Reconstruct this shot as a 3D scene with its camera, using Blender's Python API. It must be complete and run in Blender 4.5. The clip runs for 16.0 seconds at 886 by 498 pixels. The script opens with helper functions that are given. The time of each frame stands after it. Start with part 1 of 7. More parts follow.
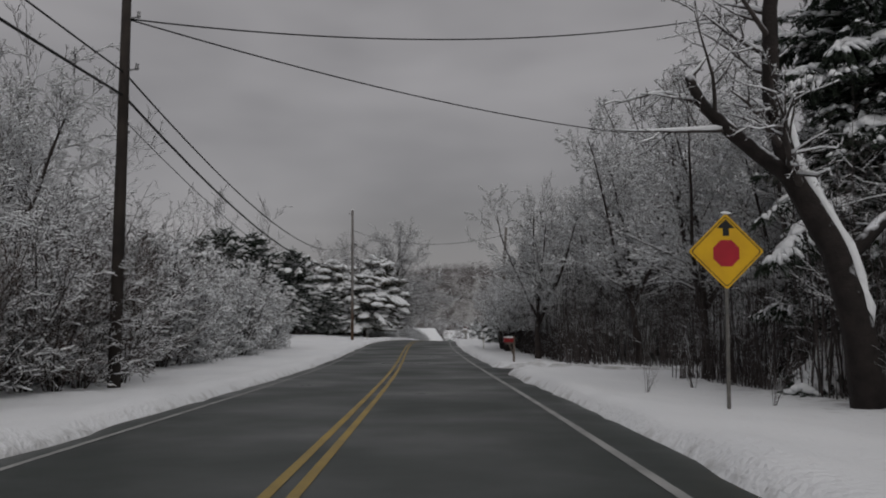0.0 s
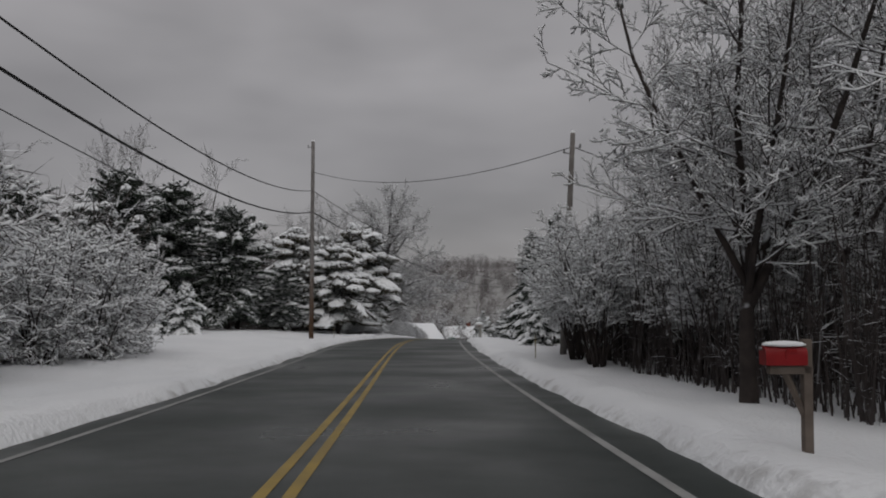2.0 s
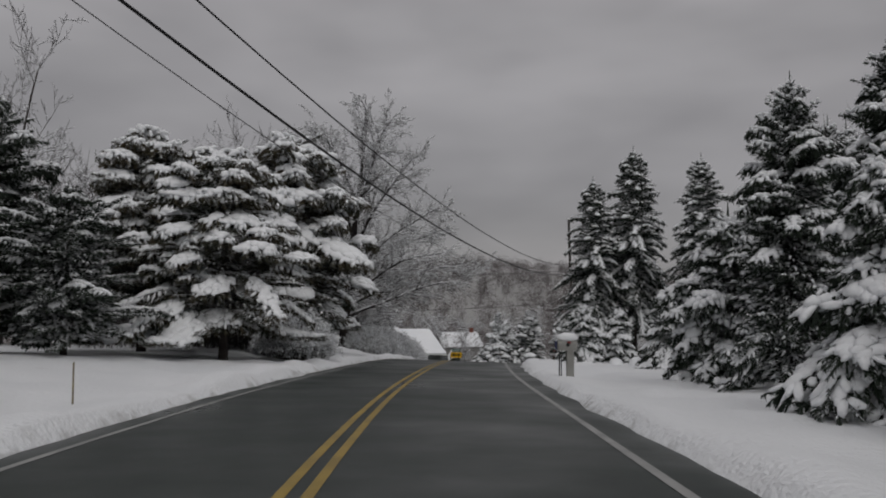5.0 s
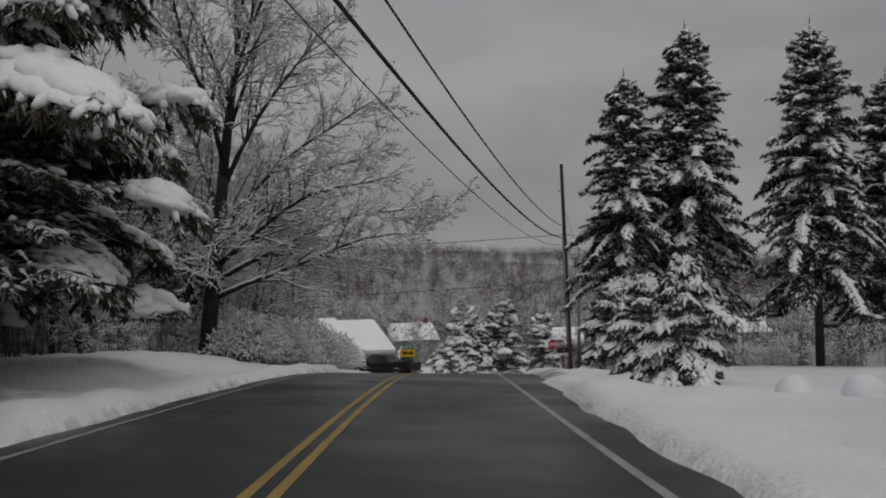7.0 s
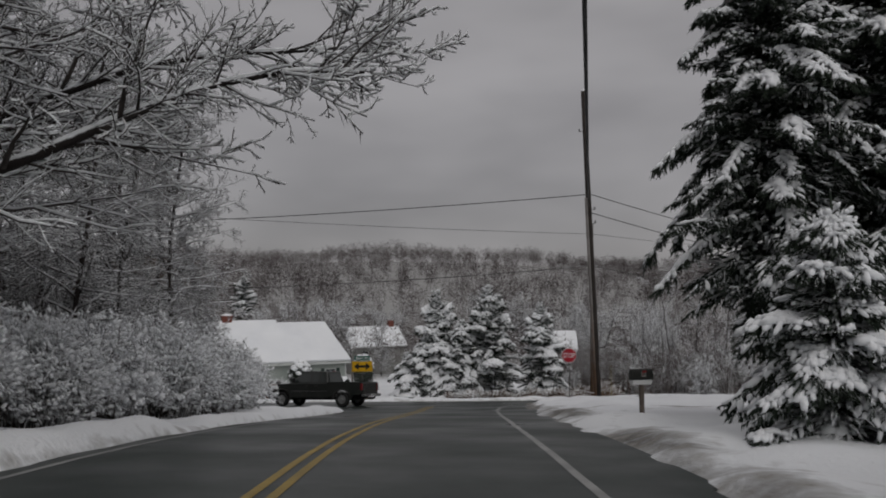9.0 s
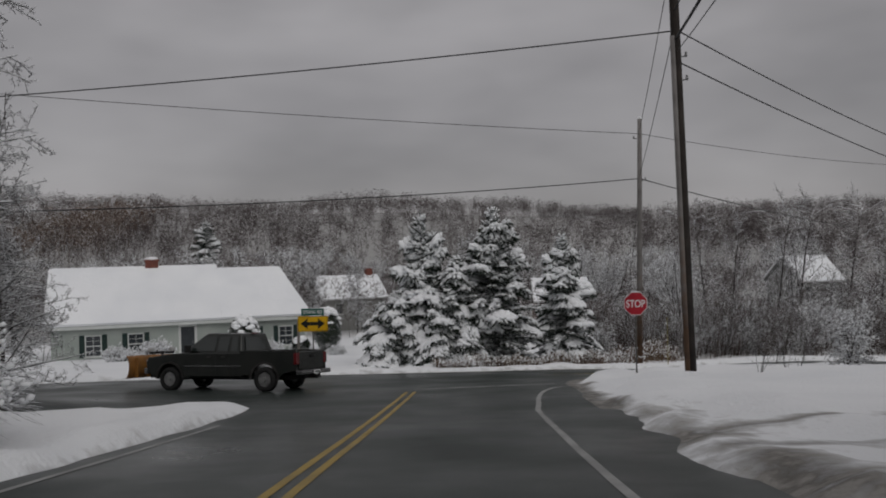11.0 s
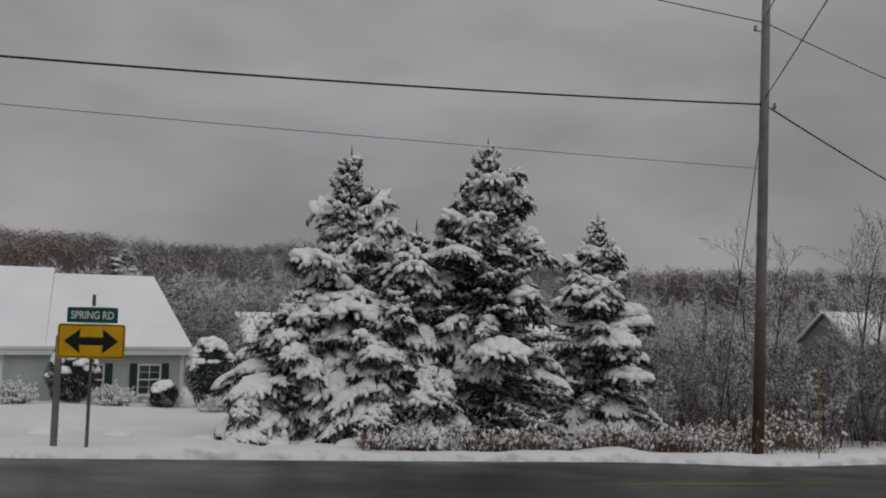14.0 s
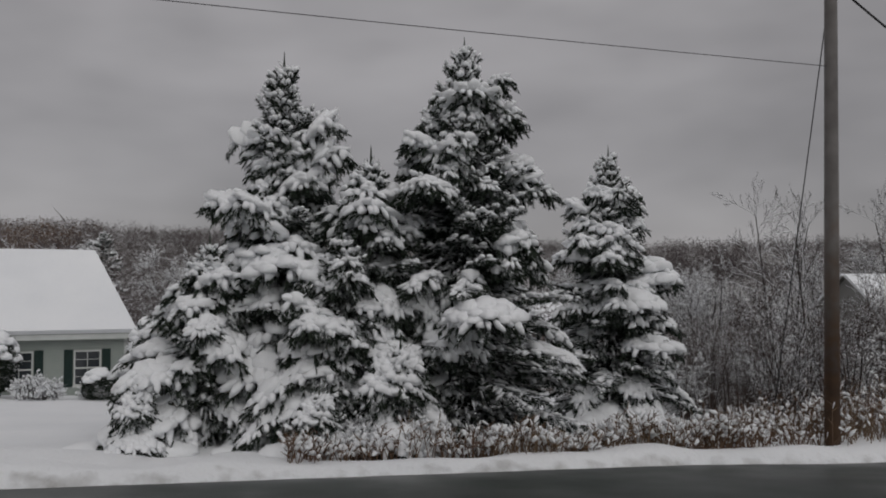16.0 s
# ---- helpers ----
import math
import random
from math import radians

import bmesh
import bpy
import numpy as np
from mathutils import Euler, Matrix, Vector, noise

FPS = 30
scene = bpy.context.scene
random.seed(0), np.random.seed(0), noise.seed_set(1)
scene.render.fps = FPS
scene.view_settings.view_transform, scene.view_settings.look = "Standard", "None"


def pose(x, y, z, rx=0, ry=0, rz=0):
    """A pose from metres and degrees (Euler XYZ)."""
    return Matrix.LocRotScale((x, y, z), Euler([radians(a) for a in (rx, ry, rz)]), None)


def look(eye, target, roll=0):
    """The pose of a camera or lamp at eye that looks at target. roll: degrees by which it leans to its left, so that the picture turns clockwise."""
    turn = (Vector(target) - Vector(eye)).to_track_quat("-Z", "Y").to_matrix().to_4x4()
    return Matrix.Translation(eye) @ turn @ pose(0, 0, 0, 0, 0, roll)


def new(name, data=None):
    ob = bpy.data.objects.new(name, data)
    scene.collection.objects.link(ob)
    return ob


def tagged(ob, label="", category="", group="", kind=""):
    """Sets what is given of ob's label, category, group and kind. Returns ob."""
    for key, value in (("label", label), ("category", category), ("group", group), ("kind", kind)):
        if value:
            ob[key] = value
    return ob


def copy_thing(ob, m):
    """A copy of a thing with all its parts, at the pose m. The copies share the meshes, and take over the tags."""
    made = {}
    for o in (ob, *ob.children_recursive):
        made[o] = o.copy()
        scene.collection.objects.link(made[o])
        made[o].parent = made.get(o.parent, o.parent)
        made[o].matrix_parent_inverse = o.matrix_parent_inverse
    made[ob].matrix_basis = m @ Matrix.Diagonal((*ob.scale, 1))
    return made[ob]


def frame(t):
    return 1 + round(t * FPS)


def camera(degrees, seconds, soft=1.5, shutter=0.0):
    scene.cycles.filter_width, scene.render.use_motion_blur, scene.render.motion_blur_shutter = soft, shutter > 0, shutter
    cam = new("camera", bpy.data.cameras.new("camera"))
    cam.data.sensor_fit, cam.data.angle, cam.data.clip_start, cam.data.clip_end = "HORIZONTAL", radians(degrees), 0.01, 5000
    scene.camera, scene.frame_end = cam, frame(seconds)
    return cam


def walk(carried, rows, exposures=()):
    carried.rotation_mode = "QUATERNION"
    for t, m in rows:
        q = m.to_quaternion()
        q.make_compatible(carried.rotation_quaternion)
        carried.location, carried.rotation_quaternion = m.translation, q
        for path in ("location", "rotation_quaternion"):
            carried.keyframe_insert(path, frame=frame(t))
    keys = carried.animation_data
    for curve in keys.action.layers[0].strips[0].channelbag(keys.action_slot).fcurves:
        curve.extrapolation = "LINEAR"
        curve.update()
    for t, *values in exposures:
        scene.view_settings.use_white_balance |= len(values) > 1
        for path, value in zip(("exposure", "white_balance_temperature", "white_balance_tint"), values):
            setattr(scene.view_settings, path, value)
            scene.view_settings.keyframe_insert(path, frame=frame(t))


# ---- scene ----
cam = camera(56.0, 16.0, soft=1.9)
PATH = [
    (0, (0.035, 0.046, 1.342), (-0.016, 2.042, 1.455), -0.2),
    (0.5, (-0.283, 6.963, 1.05), (-0.367, 8.957, 1.178), -0.5),
    (1, (-0.606, 13.875, 0.736), (-0.705, 15.869, 0.865), -1.6),
    (1.5, (-0.936, 20.672, 0.416), (-0.966, 22.67, 0.505), -0.2),
    (2, (-1.238, 27.439, 0.087), (-1.284, 29.436, 0.191), 0.1),
    (2.5, (-1.525, 34.061, -0.209), (-1.571, 36.057, -0.081), 0.6),
    (3, (-1.819, 40.829, -0.462), (-1.879, 42.823, -0.323), -0.0),
    (3.2, (-1.961, 43.462, -0.545), (-2.017, 45.457, -0.404), 0.3),
    (5.3, (-3.463, 71.082, -1.222), (-3.474, 73.079, -1.114), 0.2),
    (5.5, (-3.534, 73.715, -1.306), (-3.53, 75.712, -1.2), 0.3),
    (6, (-3.557, 79.826, -1.581), (-3.514, 81.821, -1.447), 1.9),
    (6.5, (-3.422, 85.962, -1.918), (-3.357, 87.959, -1.826), 0.3),
    (7, (-3.23, 91.818, -2.234), (-3.136, 93.814, -2.142), -0.7),
    (7.5, (-3.085, 97.172, -2.5), (-2.988, 99.167, -2.391), 0.3),
    (8, (-2.893, 102.299, -2.765), (-2.741, 104.289, -2.646), 0.0),
    (8.5, (-2.515, 107.149, -2.994), (-2.372, 109.141, -2.889), -0.4),
    (9, (-2.201, 111.901, -3.228), (-2.033, 113.891, -3.127), -0.7),
    (9.5, (-1.867, 116.437, -3.455), (-1.664, 118.426, -3.388), -0.8),
    (10, (-1.596, 120.682, -3.722), (-1.389, 122.671, -3.665), -1.3),
    (10.2, (-1.46, 122.334, -3.872), (-1.261, 124.324, -3.842), -1.3),
    (12.3, (0.389, 139.892, -6.066), (0.613, 141.879, -6.088), -0.5),
    (12.5, (0.552, 141.272, -6.242), (0.786, 143.258, -6.258), -0.1),
    (13, (0.881, 144.328, -6.628), (1.133, 146.312, -6.595), 1.1),
    (13.2, (1.027, 145.487, -6.769), (1.285, 147.47, -6.733), 1.5),
    (13.5, (1.259, 146.947, -6.956), (1.551, 148.925, -6.9), 1.9),
    (14, (1.636, 149.237, -7.21), (1.923, 151.212, -7.072), 1.5),
    (14.5, (2.036, 151.295, -7.4), (2.289, 153.273, -7.251), 1.0),
    (15, (2.485, 152.695, -7.522), (2.802, 154.667, -7.412), 0.6),
    (15.5, (2.816, 153.899, -7.609), (3.095, 155.878, -7.53), 1.2),
    (16, (3.087, 154.644, -7.693), (3.381, 156.621, -7.605), -0.1),
]
walk(cam, [(t, look(eye, target, roll)) for t, eye, target, roll in PATH], [(0, -0.2), (1, -0.08), (3, -0.1), (5.5, -0.05), (8, -0.1), (10, -0.08), (12.5, -0.07), (16, -0.03)])

# ---- world and light ----
world = bpy.data.worlds.new("overcast")
scene.world = world
world.use_nodes = True
wn, wl = world.node_tree.nodes, world.node_tree.links
wn.clear()
SUN_ELEV, SUN_ROT = radians(42), radians(14)
w_out = wn.new("ShaderNodeOutputWorld")
w_bg = wn.new("ShaderNodeBackground")
w_sky = wn.new("ShaderNodeTexSky")
w_sky.sky_type, w_sky.sun_disc = "NISHITA", False
w_sky.sun_elevation, w_sky.sun_rotation = SUN_ELEV, math.pi - SUN_ROT
w_tc = wn.new("ShaderNodeTexCoord")
w_sep = wn.new("ShaderNodeSeparateXYZ")
wl.new(w_tc.outputs["Generated"], w_sep.inputs[0])
# overcast sky: brighter overhead than at the horizon, with soft cloud banks
w_grad = wn.new("ShaderNodeMapRange")
w_grad.inputs["From Min"].default_value, w_grad.inputs["From Max"].default_value = 0.0, 1.0
w_grad.inputs["To Min"].default_value, w_grad.inputs["To Max"].default_value = 2.4, 3.7
wl.new(w_sep.outputs["Z"], w_grad.inputs["Value"])
w_map = wn.new("ShaderNodeMapping")
w_map.inputs["Scale"].default_value = (1.0, 1.0, 2.6)
wl.new(w_tc.outputs["Generated"], w_map.inputs[0])
w_noise = wn.new("ShaderNodeTexNoise")
w_noise.inputs["Scale"].default_value, w_noise.inputs["Detail"].default_value = 2.6, 3.5
wl.new(w_map.outputs[0], w_noise.inputs["Vector"])
w_cl = wn.new("ShaderNodeMapRange")
w_cl.inputs["From Min"].default_value, w_cl.inputs["From Max"].default_value = 0.3, 0.7
w_cl.inputs["To Min"].default_value, w_cl.inputs["To Max"].default_value = 0.74, 1.2
wl.new(w_noise.outputs["Fac"], w_cl.inputs["Value"])
w_mul = wn.new("ShaderNodeMath")
w_mul.operation = "MULTIPLY"
wl.new(w_grad.outputs[0], w_mul.inputs[0])
wl.new(w_cl.outputs[0], w_mul.inputs[1])
w_col = wn.new("ShaderNodeMix")
w_col.data_type, w_col.blend_type = "RGBA", "MULTIPLY"
w_col.inputs["Factor"].default_value = 1.0
w_col.inputs[6].default_value = (1.0, 0.965, 0.99, 1)
wl.new(w_mul.outputs[0], w_col.inputs[7])
w_mix = wn.new("ShaderNodeMix")
w_mix.data_type = "RGBA"
w_mix.inputs["Factor"].default_value = 0.97
wl.new(w_sky.outputs[0], w_mix.inputs[6])
wl.new(w_col.outputs[2], w_mix.inputs[7])
wl.new(w_mix.outputs[2], w_bg.inputs["Color"])
w_bg.inputs["Strength"].default_value = 0.115
wl.new(w_bg.outputs[0], w_out.inputs[0])

sun_data = bpy.data.lights.new("sun", "SUN")
sun_data.energy, sun_data.angle, sun_data.color = 0.78, radians(60), (1.0, 0.98, 0.95)
sun = new("sun", sun_data)
sun.rotation_euler = (math.pi / 2 - SUN_ELEV, 0, SUN_ROT)


# ---- materials ----
def material(name, base, rough=0.8, metal=0.0, spec=0.3):
    m = bpy.data.materials.new(name)
    m.use_nodes = True
    b = m.node_tree.nodes["Principled BSDF"]
    b.inputs["Base Color"].default_value = (*base, 1)
    b.inputs["Roughness"].default_value = rough
    b.inputs["Metallic"].default_value = metal
    b.inputs["Specular IOR Level"].default_value = spec
    return m


def noise_node(m, scale, detail=3.0, vec=None):
    n = m.node_tree.nodes.new("ShaderNodeTexNoise")
    n.inputs["Scale"].default_value, n.inputs["Detail"].default_value = scale, detail
    if vec is None:
        tc = m.node_tree.nodes.new("ShaderNodeTexCoord")
        vec = tc.outputs["Object"]
    m.node_tree.links.new(vec, n.inputs["Vector"])
    return n


def ramp(m, value, lo, hi, a=0.0, b=1.0):
    n = m.node_tree.nodes.new("ShaderNodeMapRange")
    n.inputs["From Min"].default_value, n.inputs["From Max"].default_value = lo, hi
    n.inputs["To Min"].default_value, n.inputs["To Max"].default_value = a, b
    m.node_tree.links.new(value, n.inputs["Value"])
    return n.outputs[0]


def blend(m, fac, a, b, mode="MIX"):
    n = m.node_tree.nodes.new("ShaderNodeMix")
    n.data_type, n.blend_type = "RGBA", mode
    if isinstance(fac, float):
        n.inputs["Factor"].default_value = fac
    else:
        m.node_tree.links.new(fac, n.inputs["Factor"])
    for i, c in ((6, a), (7, b)):
        if isinstance(c, tuple):
            n.inputs[i].default_value = (*c, 1)
        else:
            m.node_tree.links.new(c, n.inputs[i])
    return n.outputs[2]


def math_node(m, op, a, b):
    n = m.node_tree.nodes.new("ShaderNodeMath")
    n.operation = op
    for i, v in ((0, a), (1, b)):
        if isinstance(v, (int, float)):
            n.inputs[i].default_value = v
        else:
            m.node_tree.links.new(v, n.inputs[i])
    return n.outputs[0]


def bump(m, height, strength=0.3, dist=0.02):
    n = m.node_tree.nodes.new("ShaderNodeBump")
    n.inputs["Strength"].default_value, n.inputs["Distance"].default_value = strength, dist
    m.node_tree.links.new(height, n.inputs["Height"])
    m.node_tree.links.new(n.outputs[0], m.node_tree.nodes["Principled BSDF"].inputs["Normal"])


def set_colour(m, c):
    m.node_tree.links.new(c, m.node_tree.nodes["Principled BSDF"].inputs["Base Color"])


def mottled(name, a, b, scale, rough=0.8, metal=0.0, bump_scale=0.0, bump_strength=0.3, dist=0.01, spec=0.3, fine=0.0):
    """A surface that varies between two colours at one scale, with finer grain and relief."""
    m = material(name, a, rough, metal, spec)
    n = noise_node(m, scale, 4)
    c = blend(m, ramp(m, n.outputs["Fac"], 0.35, 0.65), a, b)
    if fine:
        n2 = noise_node(m, fine, 2)
        c = blend(m, 0.5, c, blend(m, ramp(m, n2.outputs["Fac"], 0.3, 0.7), tuple(x * 0.6 for x in a), tuple(min(1, x * 1.4) for x in b)))
    set_colour(m, c)
    if bump_scale:
        bump(m, noise_node(m, bump_scale, 4).outputs["Fac"], bump_strength, dist)
    return m


def snow_on_top(m, low=0.15, high=0.55, scale=6.0, amount=0.0):
    """Snow that lies on the upward faces of bark or needles."""
    nt = m.node_tree
    b = nt.nodes["Principled BSDF"]
    geo = nt.nodes.new("ShaderNodeNewGeometry")
    sep = nt.nodes.new("ShaderNodeSeparateXYZ")
    nt.links.new(geo.outputs["Normal"], sep.inputs[0])
    n = noise_node(m, scale, 3)
    lift = math_node(m, "ADD", sep.outputs["Z"], ramp(m, n.outputs["Fac"], 0.3, 0.7, -0.35 + amount, 0.35 + amount))
    fac = ramp(m, lift, low, high)
    old = b.inputs["Base Color"].links[0].from_socket if b.inputs["Base Color"].links else tuple(b.inputs["Base Color"].default_value)[:3]
    set_colour(m, blend(m, fac, old, (0.82, 0.84, 0.87)))
    return m


SNOW = material("snow", (0.86, 0.88, 0.9), 0.75, spec=0.2)
n_a, n_b = noise_node(SNOW, 0.35, 5), noise_node(SNOW, 9.0, 4)
set_colour(SNOW, blend(SNOW, ramp(SNOW, n_a.outputs["Fac"], 0.3, 0.7), (0.80, 0.82, 0.845), (0.88, 0.895, 0.91)))
bump(SNOW, math_node(SNOW, "ADD", n_a.outputs["Fac"], math_node(SNOW, "MULTIPLY", n_b.outputs["Fac"], 0.12)), 0.55, 0.25)

SNOW_LOAD = material("snow_load", (0.87, 0.885, 0.9), 0.7, spec=0.2)
bump(SNOW_LOAD, noise_node(SNOW_LOAD, 7.0, 3).outputs["Fac"], 0.5, 0.08)

GROUND = material("ground_snow", (0.86, 0.88, 0.9), 0.75, spec=0.2)
g_a, g_b = noise_node(GROUND, 0.3, 5), noise_node(GROUND, 11.0, 5)
g_att = GROUND.node_tree.nodes.new("ShaderNodeAttribute")
g_att.attribute_name = "slush"
g_base = blend(GROUND, ramp(GROUND, g_a.outputs["Fac"], 0.3, 0.7), (0.80, 0.82, 0.84), (0.88, 0.895, 0.91))
g_c = noise_node(GROUND, 2.6, 6)
g_dirt = blend(GROUND, ramp(GROUND, g_c.outputs["Fac"], 0.38, 0.62), (0.055, 0.05, 0.042), (0.30, 0.29, 0.27))
g_fac = ramp(GROUND, math_node(GROUND, "ADD", g_att.outputs["Fac"], ramp(GROUND, g_c.outputs["Fac"], 0.3, 0.7, -0.3, 0.3)), 0.25, 0.95)
set_colour(GROUND, blend(GROUND, g_fac, g_base, g_dirt))
bump(GROUND, math_node(GROUND, "ADD", g_a.outputs["Fac"], math_node(GROUND, "MULTIPLY", g_b.outputs["Fac"], 0.34)), 0.75, 0.2)

ASPHALT = material("asphalt", (0.05, 0.052, 0.052), 0.55, spec=0.22)
a_map = ASPHALT.node_tree.nodes.new("ShaderNodeMapping")
a_tc = ASPHALT.node_tree.nodes.new("ShaderNodeTexCoord")
ASPHALT.node_tree.links.new(a_tc.outputs["Object"], a_map.inputs[0])
a_map.inputs["Scale"].default_value = (1.6, 0.05, 1)
a_str, a_big, a_fine = noise_node(ASPHALT, 1.0, 4, a_map.outputs[0]), noise_node(ASPHALT, 0.35, 5), noise_node(ASPHALT, 60.0, 3)
a_c = blend(ASPHALT, ramp(ASPHALT, a_str.outputs["Fac"], 0.3, 0.7), (0.019, 0.0275, 0.024), (0.033, 0.043, 0.0385))
a_c = blend(ASPHALT, ramp(ASPHALT, a_big.outputs["Fac"], 0.35, 0.7, 0.0, 0.6), a_c, (0.023, 0.030, 0.027))
set_colour(ASPHALT, blend(ASPHALT, ramp(ASPHALT, a_fine.outputs["Fac"], 0.3, 0.7, 0.0, 0.35), a_c, (0.046, 0.051, 0.049)))
ASPHALT.node_tree.links.new(ramp(ASPHALT, a_big.outputs["Fac"], 0.3, 0.7, 0.55, 0.27), ASPHALT.node_tree.nodes["Principled BSDF"].inputs["Roughness"])
bump(ASPHALT, a_fine.outputs["Fac"], 0.25, 0.006)

PAINT_Y = mottled("yellow_road_paint", (0.42, 0.29, 0.06), (0.23, 0.17, 0.06), 1.2, 0.6, fine=30)
PAINT_W = mottled("white_road_paint", (0.42, 0.42, 0.41), (0.20, 0.205, 0.20), 1.2, 0.6, fine=30)
BARK = snow_on_top(mottled("bark", (0.05, 0.04, 0.036), (0.026, 0.021, 0.02), 3.0, 0.9, bump_scale=14, bump_strength=0.8, dist=0.02), 0.25, 0.6, 3.0)
OLD_BARK = snow_on_top(mottled("old_bark", (0.03, 0.024, 0.022), (0.016, 0.013, 0.012), 3.0, 0.9, bump_scale=14, bump_strength=0.9, dist=0.03), 0.35, 0.7, 3.0)
TWIG = snow_on_top(mottled("twig", (0.07, 0.058, 0.054), (0.04, 0.034, 0.031), 3.0, 0.9), 0.14, 0.62, 2.0, 0.0)
TWIG_SNOWY = snow_on_top(mottled("twig_snowy", (0.09, 0.078, 0.07), (0.055, 0.046, 0.042), 3.0, 0.9), 0.08, 0.62, 2.0, 0.08)
NEEDLE = snow_on_top(mottled("needles", (0.016, 0.024, 0.017), (0.03, 0.042, 0.027), 1.6, 0.85), 0.6, 1.0, 2.5)
NEEDLE_BROWN = snow_on_top(mottled("old_needles", (0.03, 0.036, 0.024), (0.075, 0.06, 0.035), 1.2, 0.85), 0.5, 0.95, 2.5)
WOOD_DARK = mottled("creosoted_pole", (0.022, 0.018, 0.016), (0.042, 0.034, 0.029), 2.0, 0.85, bump_scale=20, bump_strength=0.6)
WOOD_GREY = mottled("weathered_pole", (0.14, 0.128, 0.12), (0.205, 0.19, 0.178), 2.0, 0.85, bump_scale=20, bump_strength=0.6)
WOOD_STAINED = mottled("stained_pole", (0.15, 0.14, 0.134), (0.215, 0.203, 0.195), 2.0, 0.85)
st_sep = WOOD_STAINED.node_tree.nodes.new("ShaderNodeSeparateXYZ")
st_tc = WOOD_STAINED.node_tree.nodes.new("ShaderNodeTexCoord")
WOOD_STAINED.node_tree.links.new(st_tc.outputs["Object"], st_sep.inputs[0])
st_n = noise_node(WOOD_STAINED, 3.0, 4)
st_old = WOOD_STAINED.node_tree.nodes["Principled BSDF"].inputs["Base Color"].links[0].from_socket
st_h = math_node(WOOD_STAINED, "ADD", st_sep.outputs["Z"], ramp(WOOD_STAINED, st_n.outputs["Fac"], 0.3, 0.7, -0.8, 0.8))
st_brown = blend(WOOD_STAINED, ramp(WOOD_STAINED, st_n.outputs["Fac"], 0.35, 0.65), (0.115, 0.068, 0.04), (0.075, 0.047, 0.032))
set_colour(WOOD_STAINED, blend(WOOD_STAINED, ramp(WOOD_STAINED, st_h, 1.6, 4.8), st_brown, st_old))
bump(WOOD_STAINED, noise_node(WOOD_STAINED, 20.0, 4).outputs["Fac"], 0.6, 0.01)
WIRE = material("wire_rubber", (0.02, 0.02, 0.021), 0.6)
STEEL = mottled("galvanised_steel", (0.30, 0.30, 0.30), (0.22, 0.22, 0.225), 8.0, 0.5, 0.7)


